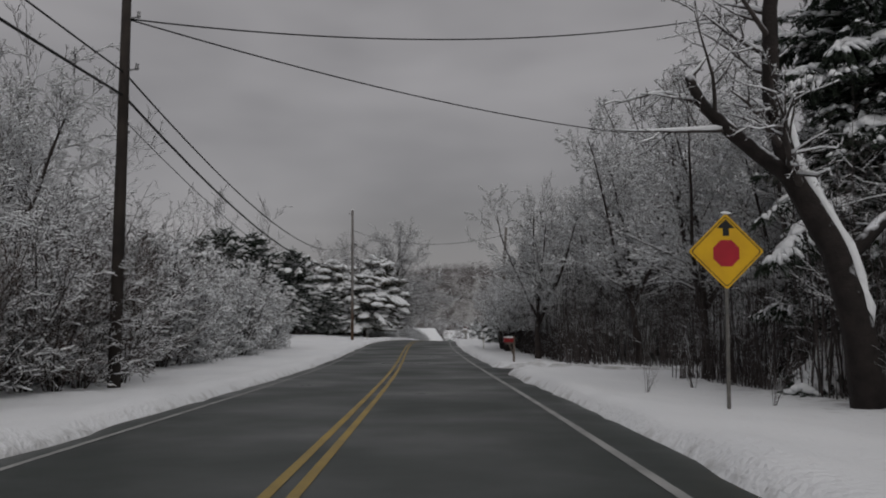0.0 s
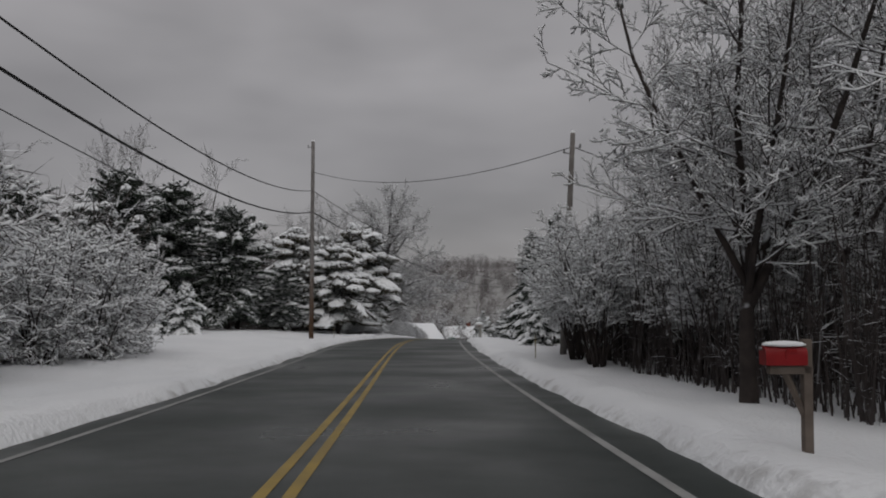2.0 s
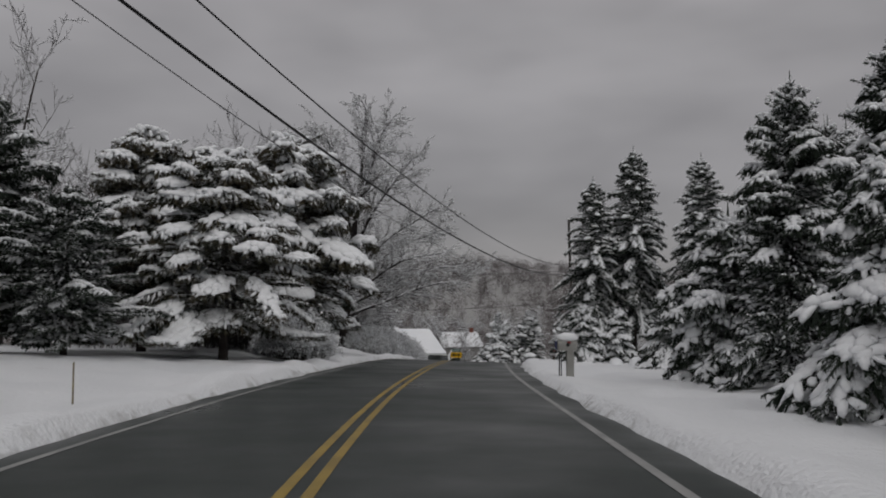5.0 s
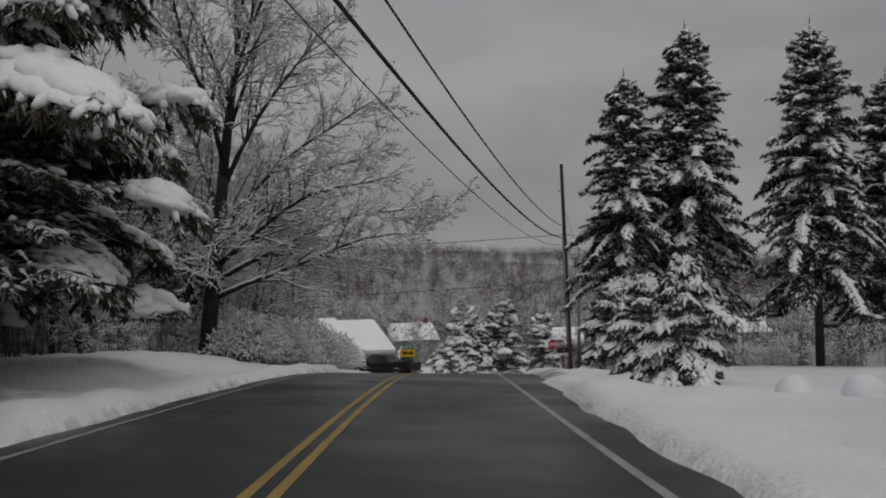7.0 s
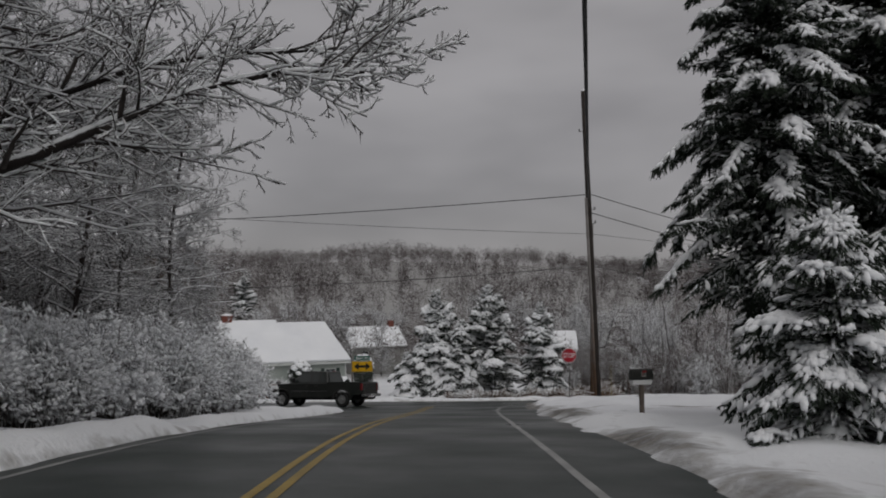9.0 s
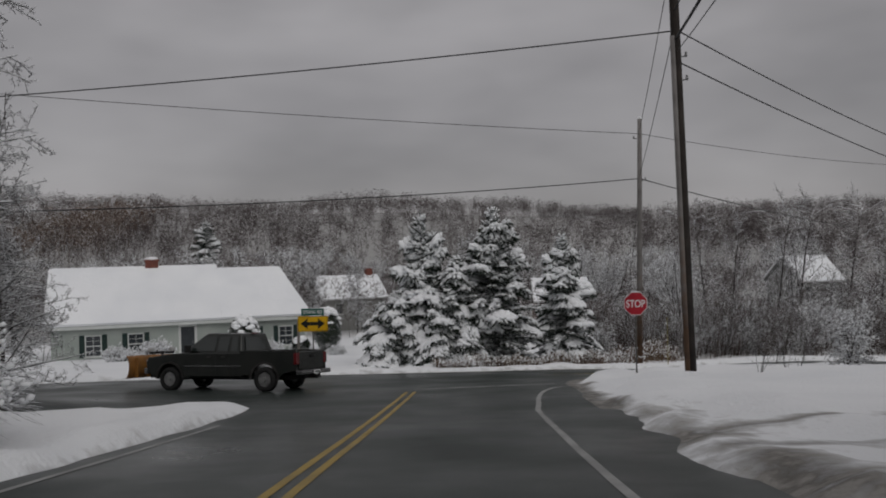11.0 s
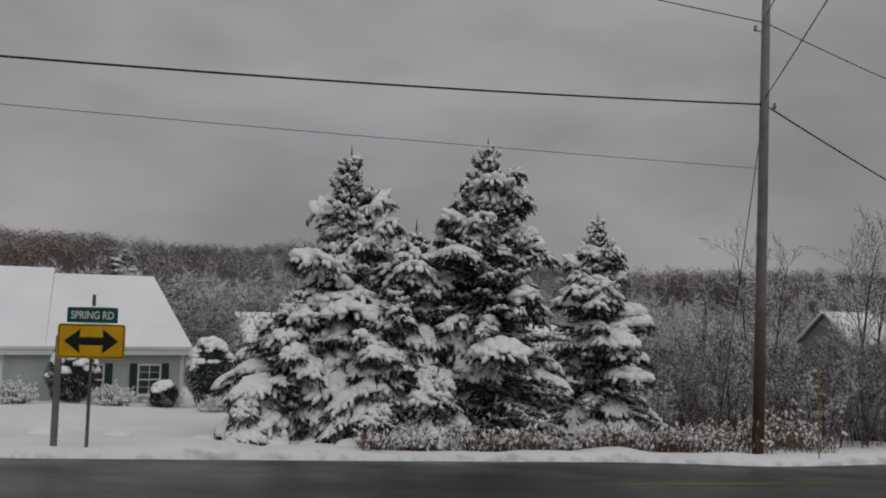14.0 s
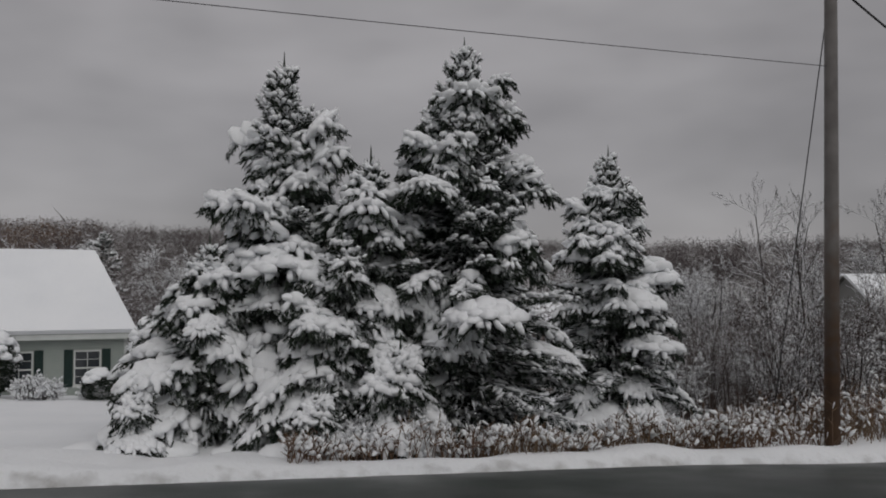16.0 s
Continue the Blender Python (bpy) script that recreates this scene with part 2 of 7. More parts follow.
# ---- mesh helpers ----
class Build:
    """Gathers vertices and faces for one mesh."""

    def __init__(self):
        self.v, self.f, self.loose = [], [], []

    def add(self, verts, faces):
        o = len(self.v)
        self.v.extend(verts)
        self.f.extend(tuple(i + o for i in f) for f in faces)

    def tube(self, pts, radii, sides=5, cap=True):
        ring, o, n = [], len(self.v), len(pts)
        side = None
        for i, p in enumerate(pts):
            d = (pts[min(i + 1, n - 1)] - pts[max(i - 1, 0)])
            d = d.normalized() if d.length > 1e-9 else Vector((0, 0, 1))
            if side is None:
                side = d.cross(Vector((0, 0, 1)) if abs(d.z) < 0.9 else Vector((1, 0, 0))).normalized()
            else:
                side = (side - d * side.dot(d)).normalized()
            up = side.cross(d)
            for k in range(sides):
                a = 2 * math.pi * k / sides + math.pi / 2
                self.v.append(p + (side * math.cos(a) + up * math.sin(a)) * radii[i])
        for i in range(n - 1):
            for k in range(sides):
                a, b = o + i * sides + k, o + i * sides + (k + 1) % sides
                self.f.append((a, b, b + sides, a + sides))
        if cap:
            self.f.append(tuple(o + k for k in reversed(range(sides))))
            self.f.append(tuple(o + (n - 1) * sides + k for k in range(sides)))

    def box(self, lo, hi, m=None):
        c = [Vector((x, y, z)) for x in (lo[0], hi[0]) for y in (lo[1], hi[1]) for z in (lo[2], hi[2])]
        if m is not None:
            c = [m @ p for p in c]
        self.add(c, [(0, 1, 3, 2), (4, 6, 7, 5), (0, 4, 5, 1), (2, 3, 7, 6), (0, 2, 6, 4), (1, 5, 7, 3)])

    def bevel_box(self, lo, hi, b=0.02, m=None):
        """A box with chamfered edges."""
        bm = bmesh.new()
        c = [(lo[i] + hi[i]) / 2 for i in range(3)]
        s = [hi[i] - lo[i] for i in range(3)]
        bmesh.ops.create_cube(bm, size=1, matrix=Matrix.Translation(c) @ Matrix.Diagonal((*s, 1)))
        bmesh.ops.bevel(bm, geom=bm.edges[:], offset=min(b, min(s) * 0.45), segments=2, affect="EDGES", profile=0.6)
        if m is not None:
            bmesh.ops.transform(bm, matrix=m, verts=bm.verts)
        self.merge(bm)

    def merge(self, bm):
        bm.verts.index_update()
        self.add([v.co.copy() for v in bm.verts], [tuple(v.index for v in f.verts) for f in bm.faces])
        bm.free()

    def soften(self, offset=0.04, segments=2, angle=25):
        """Rounds the sharp edges of all that was gathered so far."""
        bm = bmesh.new()
        vs = [bm.verts.new(p) for p in self.v]
        for f in self.f:
            bm.faces.new([vs[i] for i in f])
        bmesh.ops.remove_doubles(bm, verts=bm.verts[:], dist=1e-5)
        bmesh.ops.recalc_face_normals(bm, faces=bm.faces[:])
        edges = [e for e in bm.edges if len(e.link_faces) == 2 and e.calc_face_angle(0) > radians(angle)]
        bmesh.ops.bevel(bm, geom=edges, offset=offset, segments=segments, affect="EDGES", profile=0.6, clamp_overlap=True)
        self.v, self.f = [], []
        self.merge(bm)
        return self

    def prism(self, outline, x0, x1, axis="x", m=None):
        """An outline of (a, b) pairs drawn out along an axis."""
        def place(a, b, t):
            return Vector((t, a, b)) if axis == "x" else Vector((a, t, b)) if axis == "y" else Vector((a, b, t))
        n = len(outline)
        vs = [place(a, b, x0) for a, b in outline] + [place(a, b, x1) for a, b in outline]
        if m is not None:
            vs = [m @ p for p in vs]
        self.add(vs, [tuple(range(n)), tuple(reversed(range(n, 2 * n)))] + [(i, i + n, (i + 1) % n + n, (i + 1) % n) for i in range(n)])

    def tris(self, corners):
        """Many loose triangles at once, from an array (n, 3, 3)."""
        self.loose.append(np.asarray(corners, np.float32).reshape(-1, 3))

    def mesh(self, name, mat, smooth=False):
        me = bpy.data.meshes.new(name)
        if not self.loose and len(self.f) < 3000:
            me.from_pydata([tuple(p) for p in self.v], [], self.f)
            me.validate()
            bm = bmesh.new()
            bm.from_mesh(me)
            bmesh.ops.recalc_face_normals(bm, faces=bm.faces)
            bm.to_mesh(me)
            bm.free()
        else:
            co = np.array([c for p in self.v for c in p], np.float32).reshape(-1, 3)
            extra = np.concatenate(self.loose) if self.loose else np.zeros((0, 3), np.float32)
            sizes = np.concatenate([np.array([len(f) for f in self.f], np.int32), np.full(len(extra) // 3, 3, np.int32)])
            loops = np.concatenate([np.array([i for f in self.f for i in f], np.int32), np.arange(len(extra), dtype=np.int32) + len(co)])
            co = np.concatenate([co, extra])
            me.vertices.add(len(co))
            me.vertices.foreach_set("co", co.ravel())
            me.loops.add(len(loops))
            me.loops.foreach_set("vertex_index", loops)
            me.polygons.add(len(sizes))
            me.polygons.foreach_set("loop_start", (np.cumsum(sizes) - sizes).astype(np.int32))
            me.update(calc_edges=True)
        for one in (mat if isinstance(mat, (list, tuple)) else [mat]):
            me.materials.append(one)
        if smooth:
            me.shade_smooth()
        return me


def part(name, build, mat, parent, label="", smooth=False, kind=""):
    ob = new(name, build.mesh(name, mat, smooth))
    ob.parent = parent
    tagged(ob, label, kind=kind)
    return ob


def thing(name, m, label, category, group="", kind=""):
    ob = new(name)
    ob.empty_display_size = 0.2
    ob.matrix_basis = m
    return tagged(ob, label, category, group, kind)


def solid(name, build, mat, label, category, group="", kind="", smooth=False):
    return tagged(new(name, build.mesh(name, mat, smooth)), label, category, group, kind)


def icosphere(level):
    bm = bmesh.new()
    bmesh.ops.create_icosphere(bm, subdivisions=level, radius=1)
    bm.verts.index_update()
    v = [p.co.copy() for p in bm.verts]
    f = [tuple(q.index for q in p.verts) for p in bm.faces]
    bm.free()
    return v, f


ICO = {1: icosphere(1), 2: icosphere(2), 3: icosphere(3)}


def blob(build, rng, c, ax, ay, az, level=2, rough=0.18):
    """A lump with three half axes (vectors), uneven, flatter below."""
    vs, fs = ICO[level]
    out = []
    for v in vs:
        k = 1 + rng.uniform(-rough, rough)
        z = v.z if v.z > 0 else v.z * 0.55
        out.append(c + (ax * v.x + ay * v.y + az * z) * k)
    build.add(out, fs)


# ---- the lie of the land ----
PROFILE = [(-60, 2.3), (-10, 0.39), (0, -0.0), (10, -0.44), (20, -0.92), (30, -1.39), (40, -1.79), (50, -2.13), (60, -2.42), (70, -2.64), (80, -2.97), (90, -3.46), (100, -3.97), (110, -4.48), (120, -5.1), (130, -6.1), (140, -7.4), (150, -8.6), (155, -9.1), (160, -9.65), (166, -10.4), (170, -10.8), (178, -11.4), (190, -12.4), (225, -15), (300, -17), (420, -8), (560, 9), (700, 15), (3000, 17)]
CENTRE = [(-60, -0.2), (-10, -0.94), (0, -1.25), (10, -1.6), (20, -2.03), (30, -2.51), (40, -3.05), (50, -3.63), (60, -4.18), (70, -4.57), (80, -4.76), (90, -4.7), (100, -4.4), (110, -3.96), (120, -3.35), (130, -2.55), (140, -1.4), (150, 0.2), (160, 1.45), (170, 2.6)]


def road_z(y):
    y = np.asarray(y, float)
    return sum(np.interp(y + d, [p[0] for p in PROFILE], [p[1] for p in PROFILE]) for d in (-6, -3, 0, 3, 6)) / 5


def road_x(y):
    y = np.asarray(y, float)
    return sum(np.interp(y + d, [p[0] for p in CENTRE], [p[1] for p in CENTRE]) for d in (-8, -4, 0, 4, 8)) / 5


def smooth01(v, a, b):
    s = np.clip((np.asarray(v, float) - a) / (b - a), 0, 1)
    return s * s * (3 - 2 * s)


def base_z(x, y):
    """The land without snow."""
    x, y = np.asarray(x, float), np.asarray(y, float)
    u = x - road_x(y)
    bank = np.clip(u, -5, 5) * np.interp(y, [80, 100, 120, 135, 150], [0, -0.02, -0.03, -0.015, 0])
    left = smooth01(-u, 4.5, 11) * np.interp(y, [0, 20, 60, 80, 100, 120, 135, 150, 158], [0.0, 0.0, 0.2, 0.45, 0.4, 0.6, 0.4, 0.4, 0.0])
    right = smooth01(u, 4.5, 9) * np.interp(y, [0, 25, 40, 60, 100, 118, 140, 150, 160], [-0.3, -0.2, -0.15, 0.0, 0.0, -0.1, 0.0, 0.15, 0.0])
    fall = -0.02 * np.clip(x - 2, -12, 40) * smooth01(y, 152, 166)
    far = smooth01(np.abs(u), 60, 500) * np.interp(y, [0, 150, 300, 600], [6, 4, 0, -4])
    hump = 9 * np.exp(-((x + 150) / 90) ** 2) * smooth01(y, 330, 520) + 3 * np.sin(x * 0.021 + 1.0) * smooth01(y, 330, 520)
    roll = 0.12 * np.sin(x * 0.31 + 1.3) * np.sin(y * 0.23) * smooth01(np.abs(u), 6, 12)
    return road_z(y) + bank + left + right + fall + far + hump + roll


FAR_EDGE, NEAR_EDGE, SLANT = 166.8, 157.8, 0.16


def soft_min(a, b, r):
    h = np.clip(0.5 + 0.5 * (b - a) / r, 0, 1)
    return b * (1 - h) + a * h - r * h * (1 - h)


def paved(x, y):
    """Below zero on the paving, in metres from its edge outside."""
    x, y = np.asarray(x, float), np.asarray(y, float)
    u = x - road_x(y)
    right = np.interp(y, [0, 20, 90, 115, 125, 140, 147, 153], [3.8, 3.85, 3.65, 3.95, 4.15, 4.25, 4.4, 4.7])
    main = np.maximum(-3.25 - u, u - right)
    main = np.maximum(main, y - 161)
    v = y - SLANT * (x - 3)
    near = NEAR_EDGE - 9.0 * smooth01(-x, -1.0, 8)
    cross = np.maximum(near - v, v - FAR_EDGE)
    both = soft_min(main, cross, 3.6)
    both = np.maximum(both, v - FAR_EDGE)
    drive = np.maximum(np.abs(y - 31.5 - 0.03 * (x - 2)) - 0.75 - 0.9 * np.exp(-((x - 1) / 2.5) ** 2) + 0.2 * np.sin(x * 1.7), 0.5 - x)
    both = soft_min(both, drive, 1.5)
    return both


TABLE = np.random.default_rng(404).uniform(-1, 1, (128, 128))


def uneven(x, y, size):
    """Smooth random swells of about one size."""
    x, y = np.asarray(x, float) / size, np.asarray(y, float) / size
    i, j = np.floor(x).astype(int), np.floor(y).astype(int)
    u, v = x - i, y - j
    u, v = u * u * (3 - 2 * u), v * v * (3 - 2 * v)
    at = lambda a, b: TABLE[a % 128, b % 128]
    return (at(i, j) * (1 - u) + at(i + 1, j) * u) * (1 - v) + (at(i, j + 1) * (1 - u) + at(i + 1, j + 1) * u) * v


def gravel(x, y):
    """One where the bare stony margin rounds the corner of the junction."""
    return smooth01(y, 142, 147) * smooth01(x, 2.2, 3.2) * (1 - smooth01(y - SLANT * (x - 3), 157.5, 159.5)) * (1 - smooth01(x, 9.5, 12.5))


def snow_depth(x, y):
    p = paved(x, y)
    wob = 1.1 * uneven(x * 0.3, y, 2.2) + 1.0 * uneven(x * 0.5 + 9, y, 0.9)
    flat = smooth01(y, 108, 120) * smooth01(x - road_x(y), 2.0, 3.0) * (1 - smooth01(y, 150, 156))
    stony = gravel(x, y)
    s = smooth01((p - 0.5 * stony + (0.06 + 0.2 * flat) * wob) / (1 + 2.6 * flat * (1 - stony)), 0.0, 0.34)
    bank = 0.10 * np.exp(-((p - 0.75) / 0.5) ** 2) * (1 + 0.7 * uneven(x * 0.4, y, 1.8))
    lumps = 0.035 * np.sin(x * 2.1 + y * 0.7) * np.sin(y * 1.7 - x * 0.6)
    thin = 0.05 * np.exp(-((p - 0.4) / 0.6) ** 2) * smooth01(y, 141, 147) * smooth01(x, 2.5, 3.5) * smooth01(-y, -157.5, -155.5)
    heap = 0.40 * np.exp(-((x - road_x(y) + 7.3) / 1.7) ** 2) * smooth01(y, 107, 111) * (1 - smooth01(y, 119, 127))
    rough = 0.12 * uneven(x, y, 1.7) + 0.09 * uneven(x + 40, y, 0.8)
    lumps = lumps + heap + rough * np.exp(-((p - 2.2) / 2.4) ** 2) * (0.35 + 0.65 * smooth01(y, 70, 90))
    return -0.16 + 0.175 * smooth01(p, -0.1, 0.1) * stony * (1 - s) + s * (0.30 + lumps - thin) + bank * s * (1 - 6 * thin) * (1 - 0.8 * flat)


def ground_z(x, y):
    return float(base_z(x, y) + snow_depth(x, y))


def on_land(x, y, sink=0.03):
    return Vector((x, y, ground_z(x, y) - sink))


def grid_lines():
    us = [-1500, -900, -600, -420, -300, -220, -160, -120, -90, -70, -56, -46, -38, -32, -27, -23, -20, -17.5, -15.5, -14, -12.5, -11, -10, -9, -8, -7.2, -6.5, -6]
    us += list(np.arange(-5.6, 8.01, 0.2))
    us += [8.4, 9, 9.7, 10.5, 11.5, 12.5, 14, 15.5, 17.5, 20, 23, 27, 32, 38, 46, 56, 70, 90, 120, 160, 220, 300, 420, 600, 900, 1500]
    ys = [-900, -500, -300, -200, -140, -100, -75, -55, -40, -30, -24, -19, -15, -12]
    ys += list(np.arange(-10, 140, 0.5)) + list(np.arange(140, 172, 0.22)) + list(np.arange(172, 190, 1.0))
    ys += [190, 193, 197, 202, 208, 215, 225, 240, 260, 285, 315, 350, 390, 430, 470, 510, 560, 610, 680, 780, 950, 1200, 1700, 2500]
    return np.array(us, float), np.array(ys, float)


US, YS = grid_lines()
GX = US[None, :] + np.where(np.abs(YS) < 200, road_x(YS), road_x(np.clip(YS, -20, 165)))[:, None]
GY = np.repeat(YS[:, None], len(US), 1)


def sheet(name, Z, keep=None):
    ny, nx = GX.shape
    idx = np.arange(ny * nx).reshape(ny, nx)
    quads = np.stack([idx[:-1, :-1], idx[:-1, 1:], idx[1:, 1:], idx[1:, :-1]], -1).reshape(-1, 4)
    if keep is not None:
        quads = quads[keep[quads].all(1)]
    used = np.unique(quads)
    remap = np.full(ny * nx, -1)
    remap[used] = np.arange(len(used))
    co = np.stack([GX.ravel()[used], GY.ravel()[used], Z.ravel()[used]], 1)
    me = bpy.data.meshes.new(name)
    me.from_pydata(co.tolist(), [], remap[quads].tolist())
    me.shade_smooth()
    return me, used


P_GRID = paved(GX, GY)
g_mesh, g_used = sheet("ground", base_z(GX, GY) + snow_depth(GX, GY))
g_mesh.materials.append(GROUND)


def slush(x, y):
    """Where the snow is thin and dirty: the ragged edge of the paving and the wheel tracks of the drives."""
    p = paved(x, y)
    edge = 0.5 * np.exp(-((p - 0.1) / 0.16) ** 2)
    u = x - road_x(y)
    track = np.maximum(np.exp(-((y - 30.4) / 0.5) ** 2), np.exp(-((y - 33.1) / 0.35) ** 2)) * smooth01(x, 2, 4) * 0.6
    yard = np.maximum(np.exp(-((y - 138.2 - 0.15 * u) / 0.4) ** 2), np.exp(-((y - 140.2 - 0.15 * u) / 0.4) ** 2)) * smooth01(u, 4.2, 5.2) * (1 - smooth01(u, 11, 16)) * 0.85
    lane = np.exp(-((y - 104 + 0.25 * u) / 1.6) ** 2) * smooth01(-u, 4.0, 5.0) * 0.42
    floor = smooth01(y, 203, 235) * 0.78
    margin = np.exp(-((p - 0.8) / 0.9) ** 2) * smooth01(y, 112, 122) * (1 - smooth01(y, 143, 148)) * smooth01(u, 3, 4) * np.clip(0.7 + 0.9 * uneven(x, y, 1.3), 0, 1)
    drive = np.exp(-((p - 0.25) / 0.35) ** 2) * np.exp(-((y - 31.5) / 4.0) ** 2) * smooth01(x, 0.5, 2) * 0.7
    corner = (1 - smooth01(p + 0.25 * uneven(x, y, 0.8), 0.4, 0.85)) * gravel(x, y)
    litter = smooth01(x, 5.5, 9.0) * np.maximum(smooth01(y, 36.5, 39) * (1 - smooth01(y, 62, 70)), smooth01(y, 12, 17) * (1 - smooth01(y, 27, 29))) * 0.55
    scrub = smooth01(x, 12.5, 15.5) * smooth01(y - SLANT * (x - 3), 169.2, 171) * 0.72
    return np.clip(np.maximum.reduce([scrub, litter, edge, track, yard, lane, corner, floor, margin, drive]), 0, 1)


att = g_mesh.attributes.new("slush", "FLOAT", "POINT")
att.data.foreach_set("value", slush(GX.ravel()[g_used], GY.ravel()[g_used]).astype(np.float32))
ground = tagged(new("ground", g_mesh), "fresh white snow over gently falling open ground", "ground", kind="structure")
r_mesh, _ = sheet("road", base_z(GX, GY), (P_GRID < 0.75).ravel())
r_mesh.materials.append(ASPHALT)
road = tagged(new("road", r_mesh), "wet dark grey asphalt road meeting a crossing road", "road", kind="structure")


def stripe(pts, width, lift=0.006):
    """A painted line along points (x, y) on the road."""
    b = Build()
    P = [Vector((x, y)) for x, y in pts]
    for i, p in enumerate(P):
        d = (P[min(i + 1, len(P) - 1)] - P[max(i - 1, 0)]).normalized()
        n = Vector((-d.y, d.x)) * width / 2
        for q in (p + n, p - n):
            b.v.append(Vector((q.x, q.y, float(base_z(q.x, q.y)) + lift)))
    b.f = [(2 * i, 2 * i + 1, 2 * i + 3, 2 * i + 2) for i in range(len(P) - 1)]
    return b


LINE_Y = list(np.arange(-40, 154.4, 0.8))
for off in (-0.12, 0.12):
    solid("centre_line", stripe([(float(road_x(y)) + off, y) for y in LINE_Y], 0.11), PAINT_Y, "worn yellow centre line of the double pair on the road", "road marking", "double yellow centre line", "structure")
R_OFF = lambda y: float(np.interp(y, [0, 20, 90, 115, 125, 134, 146], [3.33, 3.33, 3.33, 3.33, 3.36, 3.4, 3.25]))
edge_pts = [(float(road_x(y)) + R_OFF(y), y) for y in np.arange(-40, 147.1, 0.8)]
edge_pts += [(3.22, 148.0), (3.42, 149.0), (3.66, 150.0), (3.93, 151.0), (4.25, 152.0), (4.65, 152.9), (5.15, 153.6), (5.8, 154.1)]
solid("edge_line", stripe(edge_pts, 0.12), PAINT_W, "worn white edge line curving at the junction", "road marking", "white edge lines", "structure")
solid("edge_line", stripe([(float(road_x(y)) - 3.04, y) for y in np.arange(-40, 146, 0.8)], 0.10), PAINT_W, "worn white edge line half covered by snow", "road marking", "white edge lines", "structure")
solid("stop_line", stripe([(0.75, 154.75), (2.3, 154.85), (3.8, 154.95), (5.25, 155.05)], 0.33), PAINT_W, "worn white stop line at the junction", "road marking", kind="structure")
for off in (-0.11, 0.11):
    solid("centre_line", stripe([(x, 162.0 + SLANT * (x - 3) + off) for x in np.arange(6.6, 60, 1.0)], 0.1), PAINT_Y, "worn yellow centre line of the crossing road", "road marking", "double yellow centre line", "structure")


# ---- trees ----
def wander(rng, p, d, length, n, bend, rise):
    pts = [p.copy()]
    d = d.normalized()
    for _ in range(n):
        d = (d + Vector((rng.gauss(0, bend), rng.gauss(0, bend), rng.gauss(0, bend) + rise))).normalized()
        p = p + d * (length / n)
        pts.append(p.copy())
    return pts


def side_way(rng, d, spread):
    """A direction that leaves d by about spread degrees."""
    q = d.orthogonal().normalized()
    q.rotate(Matrix.Rotation(rng.uniform(0, 2 * math.pi), 3, d))
    a = radians(spread * rng.uniform(0.7, 1.25))
    return (d * math.cos(a) + q * math.sin(a)).normalized()


def snow_ridge(build, pts, radii, rng, lift=0.7, size=0.85, sides=4):
    """Snow lying along a branch, thicker where the branch is level."""
    q, r = [], []
    n = len(pts)
    for i, p in enumerate(pts):
        d = (pts[min(i + 1, n - 1)] - pts[max(i - 1, 0)]).normalized()
        flat = max(0.0, 1 - abs(d.z) ** 1.5)
        k = flat * rng.uniform(0.55, 1.25)
        r.append(max(0.002, (radii[i] * size + 0.012) * k))
        q.append(p + Vector((0, 0, radii[i] * lift + 0.004 + r[-1] * 0.35)))
    build.tube(q, r, sides)


